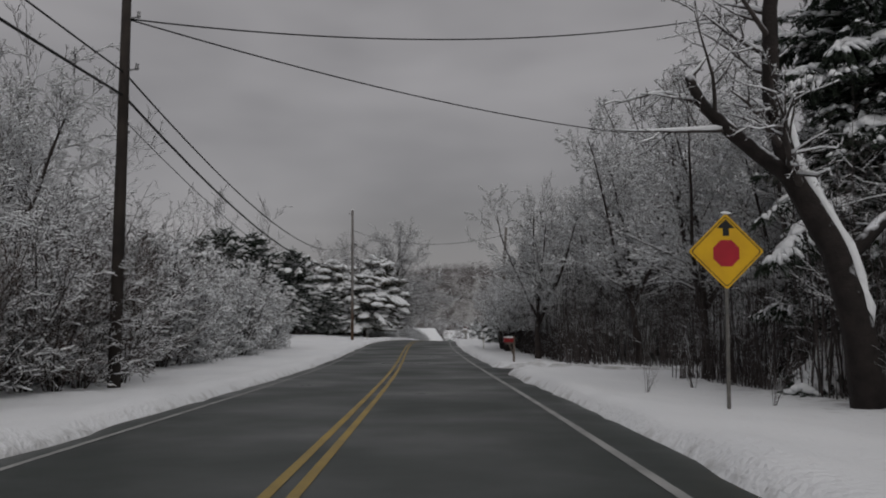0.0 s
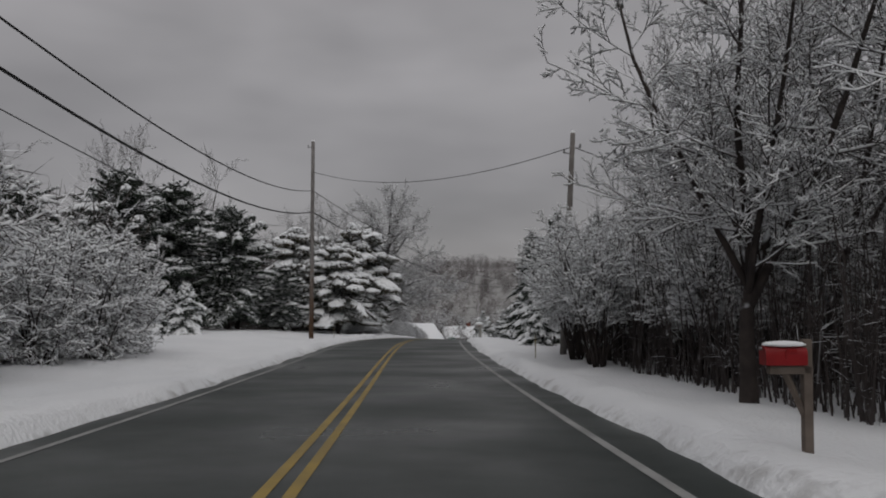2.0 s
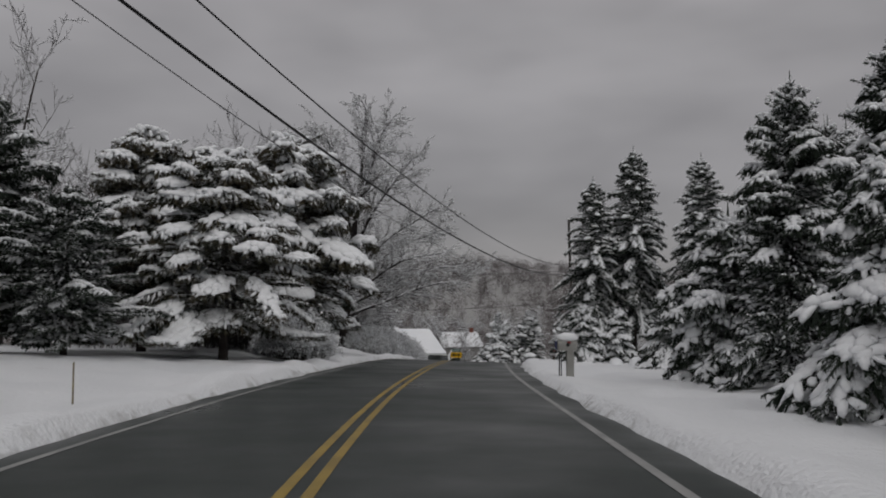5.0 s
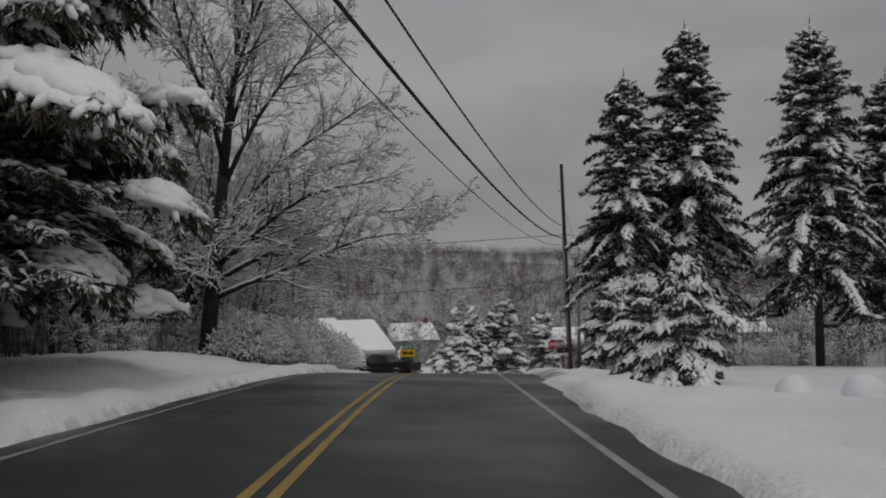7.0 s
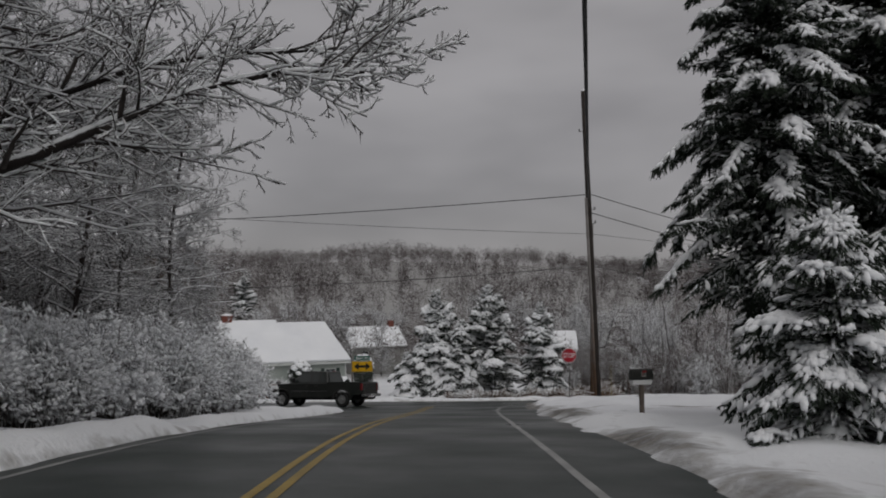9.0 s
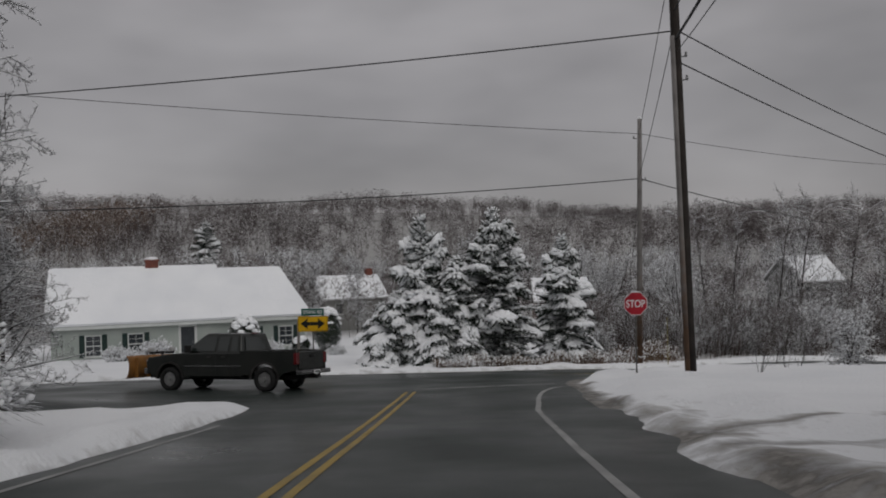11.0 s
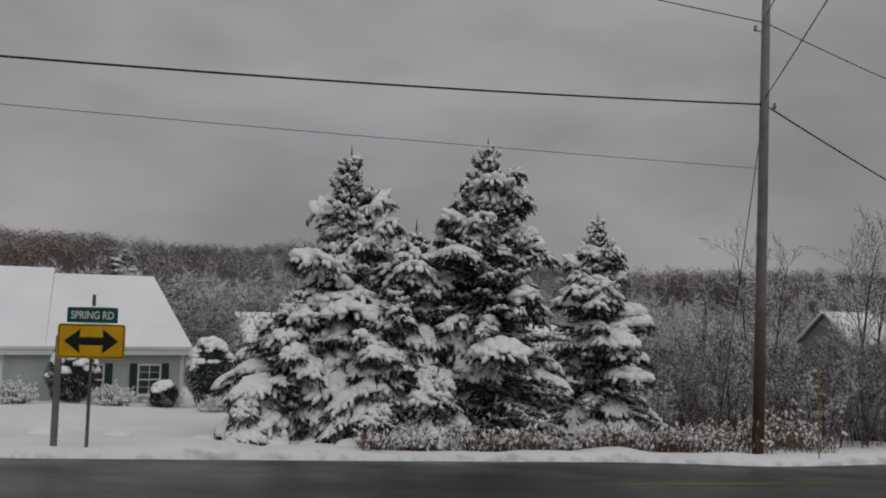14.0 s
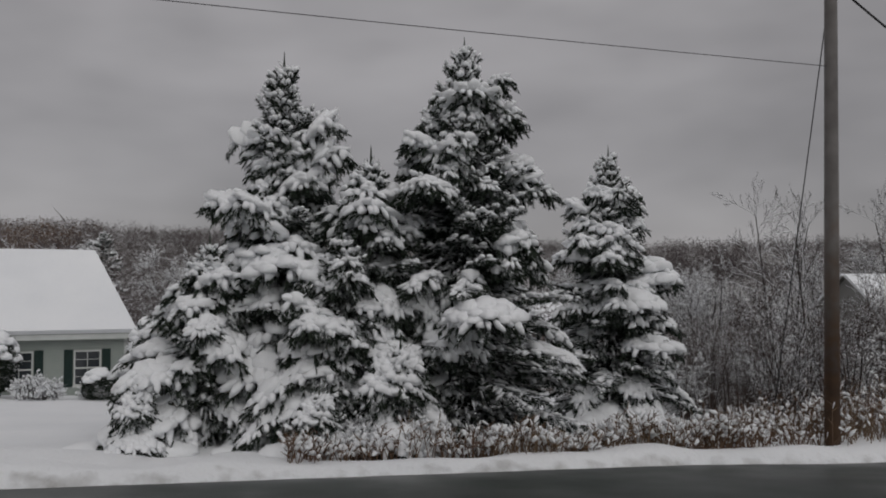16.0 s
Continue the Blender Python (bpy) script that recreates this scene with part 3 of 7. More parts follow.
def grow(wood, twig, snow, rng, p, d, length, r, level, last, cfg):
    if level >= last:
        # the finest twigs are single tapering spikes
        d = (d + Vector((0, 0, cfg["rise"]))).normalized()
        if p.z + d.z * length < cfg["clear"]:
            d.z = abs(d.z)
        s = d.orthogonal().normalized()
        t = d.cross(s)
        r = max(r, cfg["tip"])
        o = len(twig.v)
        twig.v += [p + s * r, p + (t * 0.87 - s * 0.5) * r, p - (t * 0.87 + s * 0.5) * r, p + d * length]
        twig.f += [(o, o + 1, o + 3), (o + 1, o + 2, o + 3), (o + 2, o, o + 3)]
        if cfg["crust"] and rng.random() < cfg["crust"]:
            # a sliver of snow lying along the twig
            k, up = r * cfg["coat"], Vector((0, 0, r * 0.9))
            o = len(snow.v)
            snow.v += [p + s * k + up, p + (t * 0.87 - s * 0.5) * k + up, p - (t * 0.87 + s * 0.5) * k + up, p + d * length * 0.95 + up]
            snow.f += [(o, o + 1, o + 3), (o + 1, o + 2, o + 3), (o + 2, o, o + 3)]
        if cfg["tuft"] and rng.random() < cfg["tuft"]:
            w = rng.uniform(0.6, 1.15) * cfg["wad"]
            blob(snow, rng, p + d * length * rng.uniform(0.3, 0.7) + Vector((0, 0, w * 0.6)), d * length * rng.uniform(0.22, 0.4), d.orthogonal().normalized() * w, Vector((0, 0, w)), 1, 0.25)
        return
    n = max(2, 7 - level * 2) if level < 3 else 2
    pts = wander(rng, p, d, length, n, cfg["bend"] * (0.6 + 0.3 * level), cfg["rise"] * (1 if level else 0.3))
    radii = [max(cfg["tip"], r * (1 - (0.85 if level else 0.75) * i / n)) for i in range(n + 1)]
    sides = (7, 5, 4, 3, 3, 3)[min(level, 5)]
    (wood if level == 0 else twig).tube(pts, radii, sides, cap=level == 0)
    if level in cfg["snow_levels"]:
        snow_ridge(snow, pts, radii, rng, size=cfg["snow"])
    count = cfg["kids"][level]
    for k in range(count):
        s = cfg["bare"] + (1 - cfg["bare"]) * (k + rng.random()) / count if level == 0 else 0.12 + 0.88 * (k + rng.random()) / count
        s = min(s, 0.999)
        i = min(int(s * n), n - 1)
        q = pts[i].lerp(pts[i + 1], s * n - i)
        way = (pts[i + 1] - pts[i]).normalized()
        kd = side_way(rng, way, cfg["spread"] * (1.0 if level else 1.0 + 0.4 * (1 - s)))
        kl = length * cfg["ratio" if level == 0 else "ratio2"] * (1 - 0.45 * s) * rng.uniform(0.7, 1.2)
        kr = radii[i] * 0.5 if level else max(radii[i] * rng.uniform(0.24, 0.42), 0.01)
        if q.z + kd.z * kl < cfg["clear"]:
            kd.z = abs(kd.z)
        grow(wood, twig, snow, rng, q, kd, kl, kr, level + 1, last, cfg)


def bare_tree(name, seed, height, r, label, kids=(15, 6, 5, 4), last=4, bend=0.09, rise=0.06, spread=48, ratio=0.5, bare=0.22, snow=0.9, snow_levels=(1, 2), stems=1, lean=(0, 0), twig_mat=None, category="tree", group="", tip=0.006, tuft=0.0, wad=0.028, ratio2=0.0, clear=0.0, crust=0.0, coat=1.4, fork=0.0, leaders=4, flare=24, splay=(0.12, 0.55)):
    rng = random.Random(seed)
    wood, twig, load = Build(), Build(), Build()
    cfg = dict(kids=kids, bend=bend, rise=rise, spread=spread, ratio=ratio, bare=bare, snow=snow, snow_levels=snow_levels, tip=tip, tuft=tuft, wad=wad, ratio2=ratio2 or ratio, clear=clear, crust=crust, coat=coat)
    for s in range(stems):
        a = rng.uniform(0, 6.3)
        out = 0.0 if stems == 1 else rng.uniform(0.02, 0.06) if stems == 2 else rng.uniform(*splay)
        d = Vector((math.cos(a) * out + lean[0], math.sin(a) * out + lean[1], 1))
        p = Vector((math.cos(a), math.sin(a), 0)) * (0 if stems == 1 else rng.uniform(0.02, 0.18) * height * 0.25) + Vector((0, 0, -0.15))
        if fork:
            # a short bole that parts into several spreading leaders
            bole = wander(rng, p, d, height * fork, 4, 0.035, 0.05)
            wood.tube(bole, [r * 1.35, r * 1.1, r, r * 0.9, r * 0.6], 8, cap=False)
            turn = rng.uniform(0, 6.3)
            for j in range(leaders):
                a = turn + 2 * math.pi * (j + rng.uniform(-0.25, 0.25)) / leaders
                lean_out = radians(flare * rng.uniform(0.6, 1.1)) if j else radians(6)
                way = Vector((math.cos(a) * math.sin(lean_out), math.sin(a) * math.sin(lean_out), math.cos(lean_out)))
                foot = bole[-1] if j == 0 else bole[-1].lerp(bole[-2], rng.random())
                grow(wood, twig, load, rng, foot, way, height * (1 - fork) * rng.uniform(0.78, 1.05), r * rng.uniform(0.5, 0.72), 0, last, cfg)
            continue
        grow(wood, twig, load, rng, p, d, height * rng.uniform(0.85, 1.05), r * rng.uniform(0.75, 1.1), 0, last, cfg)
    ob = thing(name, Matrix(), label, category, group)
    part("trunk" if stems == 1 else "stem_clump", wood, BARK, ob, kind="" if stems == 1 else "stuff", smooth=True)
    part("crown", twig, twig_mat or TWIG, ob, "snow-dusted bare branches", kind="stuff", smooth=True)
    if load.v:
        part("snow_load", load, SNOW_LOAD, ob, "white snow lying along the branches", kind="stuff", smooth=True)
    return ob


def conifer(name, seed, height, reach, label, boughs=150, taper=0.85, start=0.04, droop=0.35, rise=0.12, lift=0.9, loaded=0.4, load_low=0.0, load_high=0.8, cushion=0.19, fan=0.5, crust=0.6, finger=0.5, twigs=9.0, longest=0.45, hang=0.3, blades=90, blade=0.12, fat=1.0, wild=0.8, needle=None, category="spruce", group="", trunk=0.012, fine=2, floor=0.10, inner=5000, shoulder=0.14, spike=True, cone=0.55, hold=(0.30, 0.52)):
    """A snow-laden conifer: a trunk, boughs with needle twigs, cushions of snow with hanging fingers on the loaded boughs."""
    rng = random.Random(seed)
    wood, leaf, load = Build(), Build(), Build()
    wood.tube([Vector((0, 0, -0.2)), Vector((0, 0, height * 0.5)), Vector((0, 0, height * 0.985))], [height * trunk + 0.03, height * trunk * 0.55 + 0.015, 0.012], 7)
    sprays, slivers = [], []
    ph = [rng.uniform(0, 6.28) for _ in range(4)]
    up_z = Vector((0, 0, 1))

    def lobe(a, z):
        """Neighbouring boughs reach out or hold snow together."""
        return 0.55 * math.sin(2 * a + 1.3 * z + ph[0]) + 0.45 * math.sin(3 * a - 2.1 * z + ph[1]) + 0.3 * math.sin(a + 3.1 * z + ph[2])

    def girth(s):
        return min(reach * (1 - s) ** taper * min(1.0, 0.72 + 0.28 * s / shoulder), height * (1 - s) * cone + 0.03) + 0.06

    def twig(c, e, w):
        leaf.tube([c, e], [w, 0.005], 3, cap=False)
        sprays.append((*c, *e))

    def sliver(c, e, w):
        """A thin ridge of snow along a twig."""
        d = e - c
        flat = Vector((d.y, -d.x, 0))
        if flat.length < 1e-4:
            return
        flat = flat.normalized() * w
        lo, hi, mid = c + up_z * 0.03, e + up_z * 0.025, c.lerp(e, 0.45) + up_z * (0.035 + w * 0.9)
        slivers.extend((lo + flat, mid, lo - flat, lo + flat, hi, mid, lo - flat, mid, hi))

    for k in range(boughs):
        s = start + (0.975 - start) * ((k + rng.random()) / boughs) ** 0.88
        a = k * 2.39996 + rng.uniform(-0.6, 0.6)
        z0 = max(height * s, floor + 0.12)
        swell = lobe(a, z0)
        L = girth(s) * rng.uniform(1 - 0.42 * wild, 1 + 0.22 * wild) * (1 + 0.26 * wild * swell * min(1, 2.5 * (1 - s)))
        out = Vector((math.cos(a), math.sin(a), 0))
        side = Vector((-out.y, out.x, 0))
        yaw = rng.gauss(0, 0.16)
        heavy = load_low <= s <= load_high and rng.random() < loaded * (1 + 0.75 * swell)
        steep = rise + lift * s * s + rng.uniform(-0.22, 0.26) * wild
        dr = droop * (1 - 0.75 * s) * rng.uniform(0.65, 1.35) * (1.3 if heavy else 0.85)

        def axis(q):
            p = out * (L * q) + side * (L * yaw * q * q) + Vector((0, 0, z0 + L * (steep * q - dr * q ** 2.2)))
            p.z = max(p.z, floor + 0.05 * math.sin(q * 9 + a * 5))
            return p

        wood.tube([axis(q) for q in (0.0, 0.4, 1.0)], [0.012 + 0.010 * L, 0.010 + 0.005 * L, 0.004], 3, cap=False)
        m = max(4, int(twigs * L))
        for j in range(m):
            q = 0.14 + 0.86 * (j + rng.random()) / m
            c = axis(q)
            tl = min(longest, 0.12 + 0.34 * L * (1.05 - q)) * rng.uniform(0.65, 1.25)
            for sg in ((-1, 1) if q < 0.94 else (-0.3, 0.3)):
                an = sg * radians(rng.uniform(30, 68))
                d = (out * math.cos(an) + side * math.sin(an) + up_z * (steep * 0.7 - dr * 1.3 * q - hang * rng.random() * (1 - 0.7 * s))).normalized()
                e = c + d * tl
                e.z = max(e.z, floor - 0.05)
                twig(c, e, min(0.02, 0.010 + 0.016 * tl) * fat)
                if rng.random() < (finger if s > 0.45 else finger * 0.35):
                    r = rng.uniform(0.035, 0.065) * (1.0 + 0.25 * s)
                    flat = d.cross(up_z)
                    flat = flat.normalized() if flat.length > 0.01 else side
                    blob(load, rng, c.lerp(e, rng.uniform(0.5, 0.7)) + up_z * (r * 0.8 + 0.02), d * tl * rng.uniform(0.32, 0.5), flat * r, up_z * r * 0.9, 1, 0.22)
                elif rng.random() < crust * (0.5 + 0.5 * min(1, s / 0.4)):
                    cut = rng.uniform(0.0, 0.45)
                    sliver(c.lerp(e, cut), c.lerp(e, rng.uniform(cut + 0.3, 1.05)), rng.uniform(0.016, 0.03 + 0.02 * s))
        if not heavy:
            continue
        # the cushion: overlapping lumps that widen outwards, with fingers hanging from the rim
        q0 = rng.uniform(*hold)
        span = L * (1 - q0)
        size = cushion * rng.uniform(0.7, 1.25) * (0.55 + 0.45 * min(1, L / (0.55 * reach + 0.05)))
        nb = max(2, int(span / (size * 0.75)))
        wide = fan * size * rng.uniform(0.3, 2.2)
        for i in range(nb + 1):
            v = i / nb
            q = q0 + (1.02 - q0) * v
            c = axis(q)
            d = (axis(q + 0.06) - axis(q - 0.06)).normalized()
            w = size * (0.62 + 0.38 * math.sin(math.pi * min(1, 0.2 + 0.7 * v))) * rng.uniform(0.8, 1.2)
            half = wide * math.sin(math.pi * min(0.9, 0.25 + 0.6 * v))
            rows = 1 + int(half / (w * 0.8))
            for j in range(-rows + 1, rows):
                t = j / max(1, rows - 1)
                b = c + side * (t * half + rng.uniform(-0.2, 0.2) * w) + d * rng.uniform(-0.3, 0.3) * w + up_z * (w * 0.30 - 0.35 * half * t * t)
                blob(load, rng, b, d * w * rng.uniform(0.85, 1.25), side * w * rng.uniform(0.8, 1.1), up_z * w * rng.uniform(0.5, 0.75), fine, 0.2)
            rim = [(-1, 0.5), (1, 0.5)] + ([(-0.6, 1.0), (-0.2, 1.1), (0.25, 1.1), (0.65, 1.0)] if i >= nb - 1 else [])
            for sg, fwd in rim:
                if rng.random() < 0.15:
                    continue
                b = c + side * sg * (half * 0.9 + w * 0.45) - up_z * (0.25 * half)
                h = (out * fwd * 0.8 + side * (sg * 0.8 + rng.uniform(-0.3, 0.3)) - up_z * rng.uniform(0.35, 1.25)).normalized()
                e = b + h * rng.uniform(0.55, 1.25) * (0.12 + size)
                e.z = max(e.z, floor - 0.05)
                twig(b, e, 0.022 * fat)
                twig(b - up_z * 0.04, e + Vector((rng.uniform(-0.1, 0.1), rng.uniform(-0.1, 0.1), -0.1)), 0.018 * fat)
                if rng.random() < 0.85:
                    f = size * rng.uniform(0.28, 0.46)
                    blob(load, rng, b.lerp(e, 0.42) + up_z * f * 0.45, (e - b) * rng.uniform(0.42, 0.6), h.orthogonal().normalized() * f, h.orthogonal().cross(h).normalized() * f, fine if fine < 2 else 1, 0.18)
    # the needles, as fine blades that stand round the twigs
    g = np.random.default_rng(seed)
    sp = np.array(sprays, float).reshape(-1, 6)
    tl = np.linalg.norm(sp[:, 3:] - sp[:, :3], axis=1)
    rows = np.repeat(np.arange(len(sp)), np.maximum(3, (blades * tl).astype(int)))
    c0, e0, tl = sp[rows, :3], sp[rows, 3:], tl[rows][:, None] + 1e-6
    n = len(rows)
    b0 = c0 + (e0 - c0) * g.uniform(0.0, 1.0, (n, 1))
    bd = 0.9 * (e0 - c0) / tl + np.stack([g.uniform(-1, 1, n), g.uniform(-1, 1, n), g.uniform(-1.5, 0.1, n)], 1)
    bd *= g.uniform(0.6, 1.3, (n, 1)) * blade * np.clip(0.4 + 1.6 * tl, 0.4, 1.0) / np.linalg.norm(bd, axis=1)[:, None]
    bw = g.normal(0, 1, (n, 3))
    bw *= 0.018 * fat / np.linalg.norm(bw, axis=1)[:, None]
    leaf.tris(np.stack([b0 + bw, b0 - bw, b0 + bd], 1))
    # bare inner twigs round the trunk, broad blades added to block light there
    si = start + (0.9 - start) * g.random(inner)
    ri = np.array([girth(v) for v in si]) * 0.62 * g.random(inner) ** 0.6
    ai = g.uniform(0, 6.283, inner)
    b0 = np.stack([ri * np.cos(ai), ri * np.sin(ai), np.maximum(si * height, floor)], 1)
    bd = np.stack([np.cos(ai), np.sin(ai), g.uniform(-0.6, 0.3, inner)], 1) * g.uniform(0.15, 0.4, (inner, 1))
    bw = np.stack([-np.sin(ai), np.cos(ai), g.uniform(-0.8, 0.8, inner)], 1) * 0.03 * fat
    leaf.tris(np.stack([b0 + bw, b0 - bw, b0 + bd], 1))
    if slivers:
        load.tris(np.array(slivers, float).reshape(-1, 3, 3))
    if spike:
        # the leader and its upright shoots
        leaf.tube([Vector((0, 0, height * 0.93)), Vector((0, 0, height + 0.15)), Vector((0, 0, height + 0.45))], [0.034, 0.024, 0.006], 5)
        for k in range(9):
            a = k * 2.4
            q = Vector((0, 0, height * (0.935 + 0.009 * k)))
            e = q + Vector((math.cos(a) * 0.17, math.sin(a) * 0.17, 0.27)) * (1.5 - 0.1 * k)
            leaf.tube([q, e], [0.022, 0.005], 3)
            blob(load, rng, q.lerp(e, 0.5), (e - q) * 0.35, Vector((0.032, 0, 0)), Vector((0, 0.032, 0)), 1, 0.2)
    ob = thing(name, Matrix(), label, category, group)
    part("trunk", wood, BARK, ob, smooth=True)
    part("needles", leaf, needle or NEEDLE, ob, "dark green needle sprays", kind="stuff")
    part("snow_load", load, SNOW_LOAD, ob, "thick white snow cushions", kind="stuff", smooth=True)
    return ob


def mound(name, seed, rx, ry, h, label, stems=260, category="shrub", group=""):
    """A rounded shrub of arching twigs bent under snow."""
    rng = random.Random(seed)
    twig, load = Build(), Build()
    for i in range(stems):
        a = rng.uniform(0, 2 * math.pi)
        q = rng.random() ** 0.38
        top = Vector((rx * q * math.cos(a), ry * q * math.sin(a), h * math.sqrt(max(0.05, 1 - q * q)) * rng.uniform(0.75, 1.12)))
        spread = rng.uniform(0.3, 0.85)
        foot = Vector((top.x * spread + rng.uniform(-0.1, 0.1), top.y * spread, -0.1))
        out = Vector((math.cos(a), math.sin(a), 0))
        mid = foot.lerp(top, 0.6) + Vector((0, 0, 0.18 * h))
        end = top + out * 0.22 * h + Vector((0, 0, -0.16 * h * rng.random()))
        twig.tube([foot, mid, top, end], [0.012, 0.009, 0.006, 0.003], 3, cap=False)
        for _ in range(9):
            b = foot.lerp(mid, rng.uniform(0.2, 1.0)) if rng.random() < 0.3 else mid.lerp(top, rng.uniform(-0.3, 1.2))
            d = (out * rng.uniform(-0.2, 1) + Vector((rng.uniform(-1, 1), rng.uniform(-1, 1), rng.uniform(-0.2, 0.9)))).normalized()
            l = rng.uniform(0.15, 0.42) * min(1.5, h) * 0.8
            e = b + d * l + Vector((0, 0, -0.1 * l))
            twig.tube([b, b.lerp(e, 0.5) + Vector((0, 0, 0.03)), e], [0.008, 0.007, 0.003], 3, cap=False)
            if rng.random() < 0.55:
                for q in (rng.uniform(0.3, 0.6), rng.uniform(0.65, 1.0)):
                    w = rng.uniform(0.026, 0.05)
                    blob(load, rng, b.lerp(e, q) + Vector((0, 0, w * 0.8)), d * l * rng.uniform(0.12, 0.2), d.orthogonal().normalized() * w, Vector((0, 0, w)), 1, 0.3)
    ob = thing(name, Matrix(), label, category, group)
    part("twig_mass", twig, TWIG_SNOWY, ob, kind="stuff", smooth=True)
    part("snow_load", load, SNOW_LOAD, ob, "white snow clinging to the twigs", kind="stuff", smooth=True)
    return ob


def stand(ob, x, y, turn=0.0, size=1.0, tall=1.0, lean=0.0, sink=0.05):
    """Moves a thing, or sets a copy of it, on the land."""
    p = on_land(x, y, sink)
    return Matrix.Translation(p) @ pose(0, 0, 0, lean, 0, turn) @ Matrix.Diagonal((size, size, size * tall, 1))


def plant(proto, spots, rng, tall=0.12):
    """The first spot takes the thing itself, the others take copies. Spots: (x, y, size)."""
    for i, (x, y, size) in enumerate(spots):
        m = stand(proto, x, y, rng.uniform(0, 360), size, 1 + rng.uniform(-tall, tall))
        if i == 0:
            plant.first = m
        else:
            copy_thing(proto, m)
    if spots:
        proto.matrix_basis = plant.first


# ---- planting ----
TR = random.Random(11)


def scatter(rng, x0, x1, y0, y1, n, gap, size=(0.8, 1.2), clear=2.2):
    out, tries = [], 0
    while len(out) < n and tries < 4000:
        tries += 1
        x, y = rng.uniform(x0, x1), rng.uniform(y0, y1)
        if float(paved(x, y)) < clear or any((x - a) ** 2 + (y - b) ** 2 < gap * gap for a, b, _ in out):
            continue
        out.append((x, y, rng.uniform(*size)))
    return out


# bare trees
FROST = dict(crust=0.95, coat=2.1, snow_levels=(1, 2, 3))
OAK = bare_tree("bare_tree", 3, 10.5, 0.155, "leafless oak with spreading limbs white with snow", kids=(14, 9, 6, 5), spread=46, ratio=0.40, ratio2=0.46, bare=0.08, rise=0.06, bend=0.09, snow=0.9, tip=0.009, fork=0.24, leaders=6, flare=26, clear=2.4, **FROST)
oaks = [(3.7, 42.0, 0.9), (11.2, 39.8, 1.12), (7.4, 47.0, 0.9), (-18, 131, 1.0), (-24, 139, 1.0), (9.5, 24, 0.85), (-19, 34, 0.95), (-16.0, 27.0, 1.1), (-15.5, 217, 1.0), (-7.5, 222, 1.1), (30, 230, 1.0)]
oaks += scatter(TR, 11, 26, 18, 28, 4, 4) + scatter(TR, 10, 26, 42, 64, 6, 4.5) + scatter(TR, -60, 70, 214, 270, 12, 8, (0.7, 1.1))
plant(OAK, oaks, TR)
OAK_TALL = bare_tree("bare_tree", 23, 12.0, 0.165, "tall leafless tree with dark bark and snow along its limbs", kids=(16, 9, 6, 5), spread=48, ratio=0.38, ratio2=0.46, bare=0.08, rise=0.06, bend=0.09, snow=0.9, tip=0.009, fork=0.28, leaders=5, flare=22, clear=2.6, **FROST)
plant(OAK_TALL, [(8.0, 38.6, 0.98), (14.5, 41, 1.05), (6.0, 52, 0.72), (12.5, 47, 1.0), (7.6, 26.4, 0.8), (13.5, 22, 1.0), (-12.4, 129, 0.85), (-14.5, 137, 0.95), (-19.5, 119, 0.95), (-14.5, 113.0, 0.9), (-14.0, 133.5, 0.95), (-17, 142, 1.0), (-21, 125, 1.0), (-13.2, 120.5, 0.75)] + scatter(TR, -60, 70, 216, 290, 12, 8, (0.6, 1.0)), TR)
FINE = bare_tree("bare_tree", 26, 15.0, 0.15, "straight leafless tree with many fine snowy side branches", kids=(58, 11, 7, 4), spread=64, ratio=0.27, ratio2=0.44, bare=0.12, rise=0.02, bend=0.08, snow=0.8, tip=0.008, clear=0.8, crust=0.6)
plant(FINE, [(-10.4, 147.4, 1.0), (-12.6, 151.5, 1.0), (-12.9, 145.3, 1.05), (-15.2, 149, 1.0), (-9.9, 151.5, 0.6), (-14.5, 141, 1.0), (-17, 135, 1.0), (-11.9, 139.6, 0.9), (-11.4, 143.0, 0.85)] + scatter(TR, -60, 70, 222, 300, 12, 7, (0.6, 0.9)), TR)
ASH = bare_tree("bare_tree", 8, 13.0, 0.15, "slender leafless tree with upright snowy branches", kids=(18, 7, 5, 4), spread=42, ratio=0.40, bare=0.26, rise=0.08, tip=0.010)
ashes = [(34, 196, 0.8), (38.5, 201, 0.85), (42, 206, 0.85), (31, 203, 0.75), (45, 199, 0.8), (47.5, 208, 0.9), (36, 209, 0.8), (6.2, 56, 0.7), (-19, 126, 0.95), (-14, 118, 0.8)]
ashes += scatter(TR, 10, 30, 17, 28, 3, 2.5) + scatter(TR, 9, 30, 44, 80, 9, 3.0) + scatter(TR, -40, -17, 20, 66, 10, 5) + scatter(TR, -48, -24, 78, 108, 10, 5) + scatter(TR, -40, -17, 112, 150, 9, 4)
plant(ASH, ashes, TR)
YOUNG = bare_tree("young_tree", 21, 8.0, 0.065, "thin young leafless tree dusted with snow", kids=(16, 7, 5), last=3, spread=44, ratio=0.34, bare=0.2, rise=0.05, tip=0.008)
young = scatter(TR, 7.5, 20, 17, 28.5, 22, 0.9, (0.35, 0.7)) + scatter(TR, 4.3, 20, 37.5, 64, 48, 1.0, (0.3, 0.65)) + scatter(TR, -26, -13, 106, 150, 30, 1.8, (0.7, 1.2)) + scatter(TR, 19, 52, 176, 207, 16, 1.8, (0.5, 0.95)) + scatter(TR, 30, 50, 194, 213, 20, 1.2, (0.6, 1.0))
plant(YOUNG, young, TR)
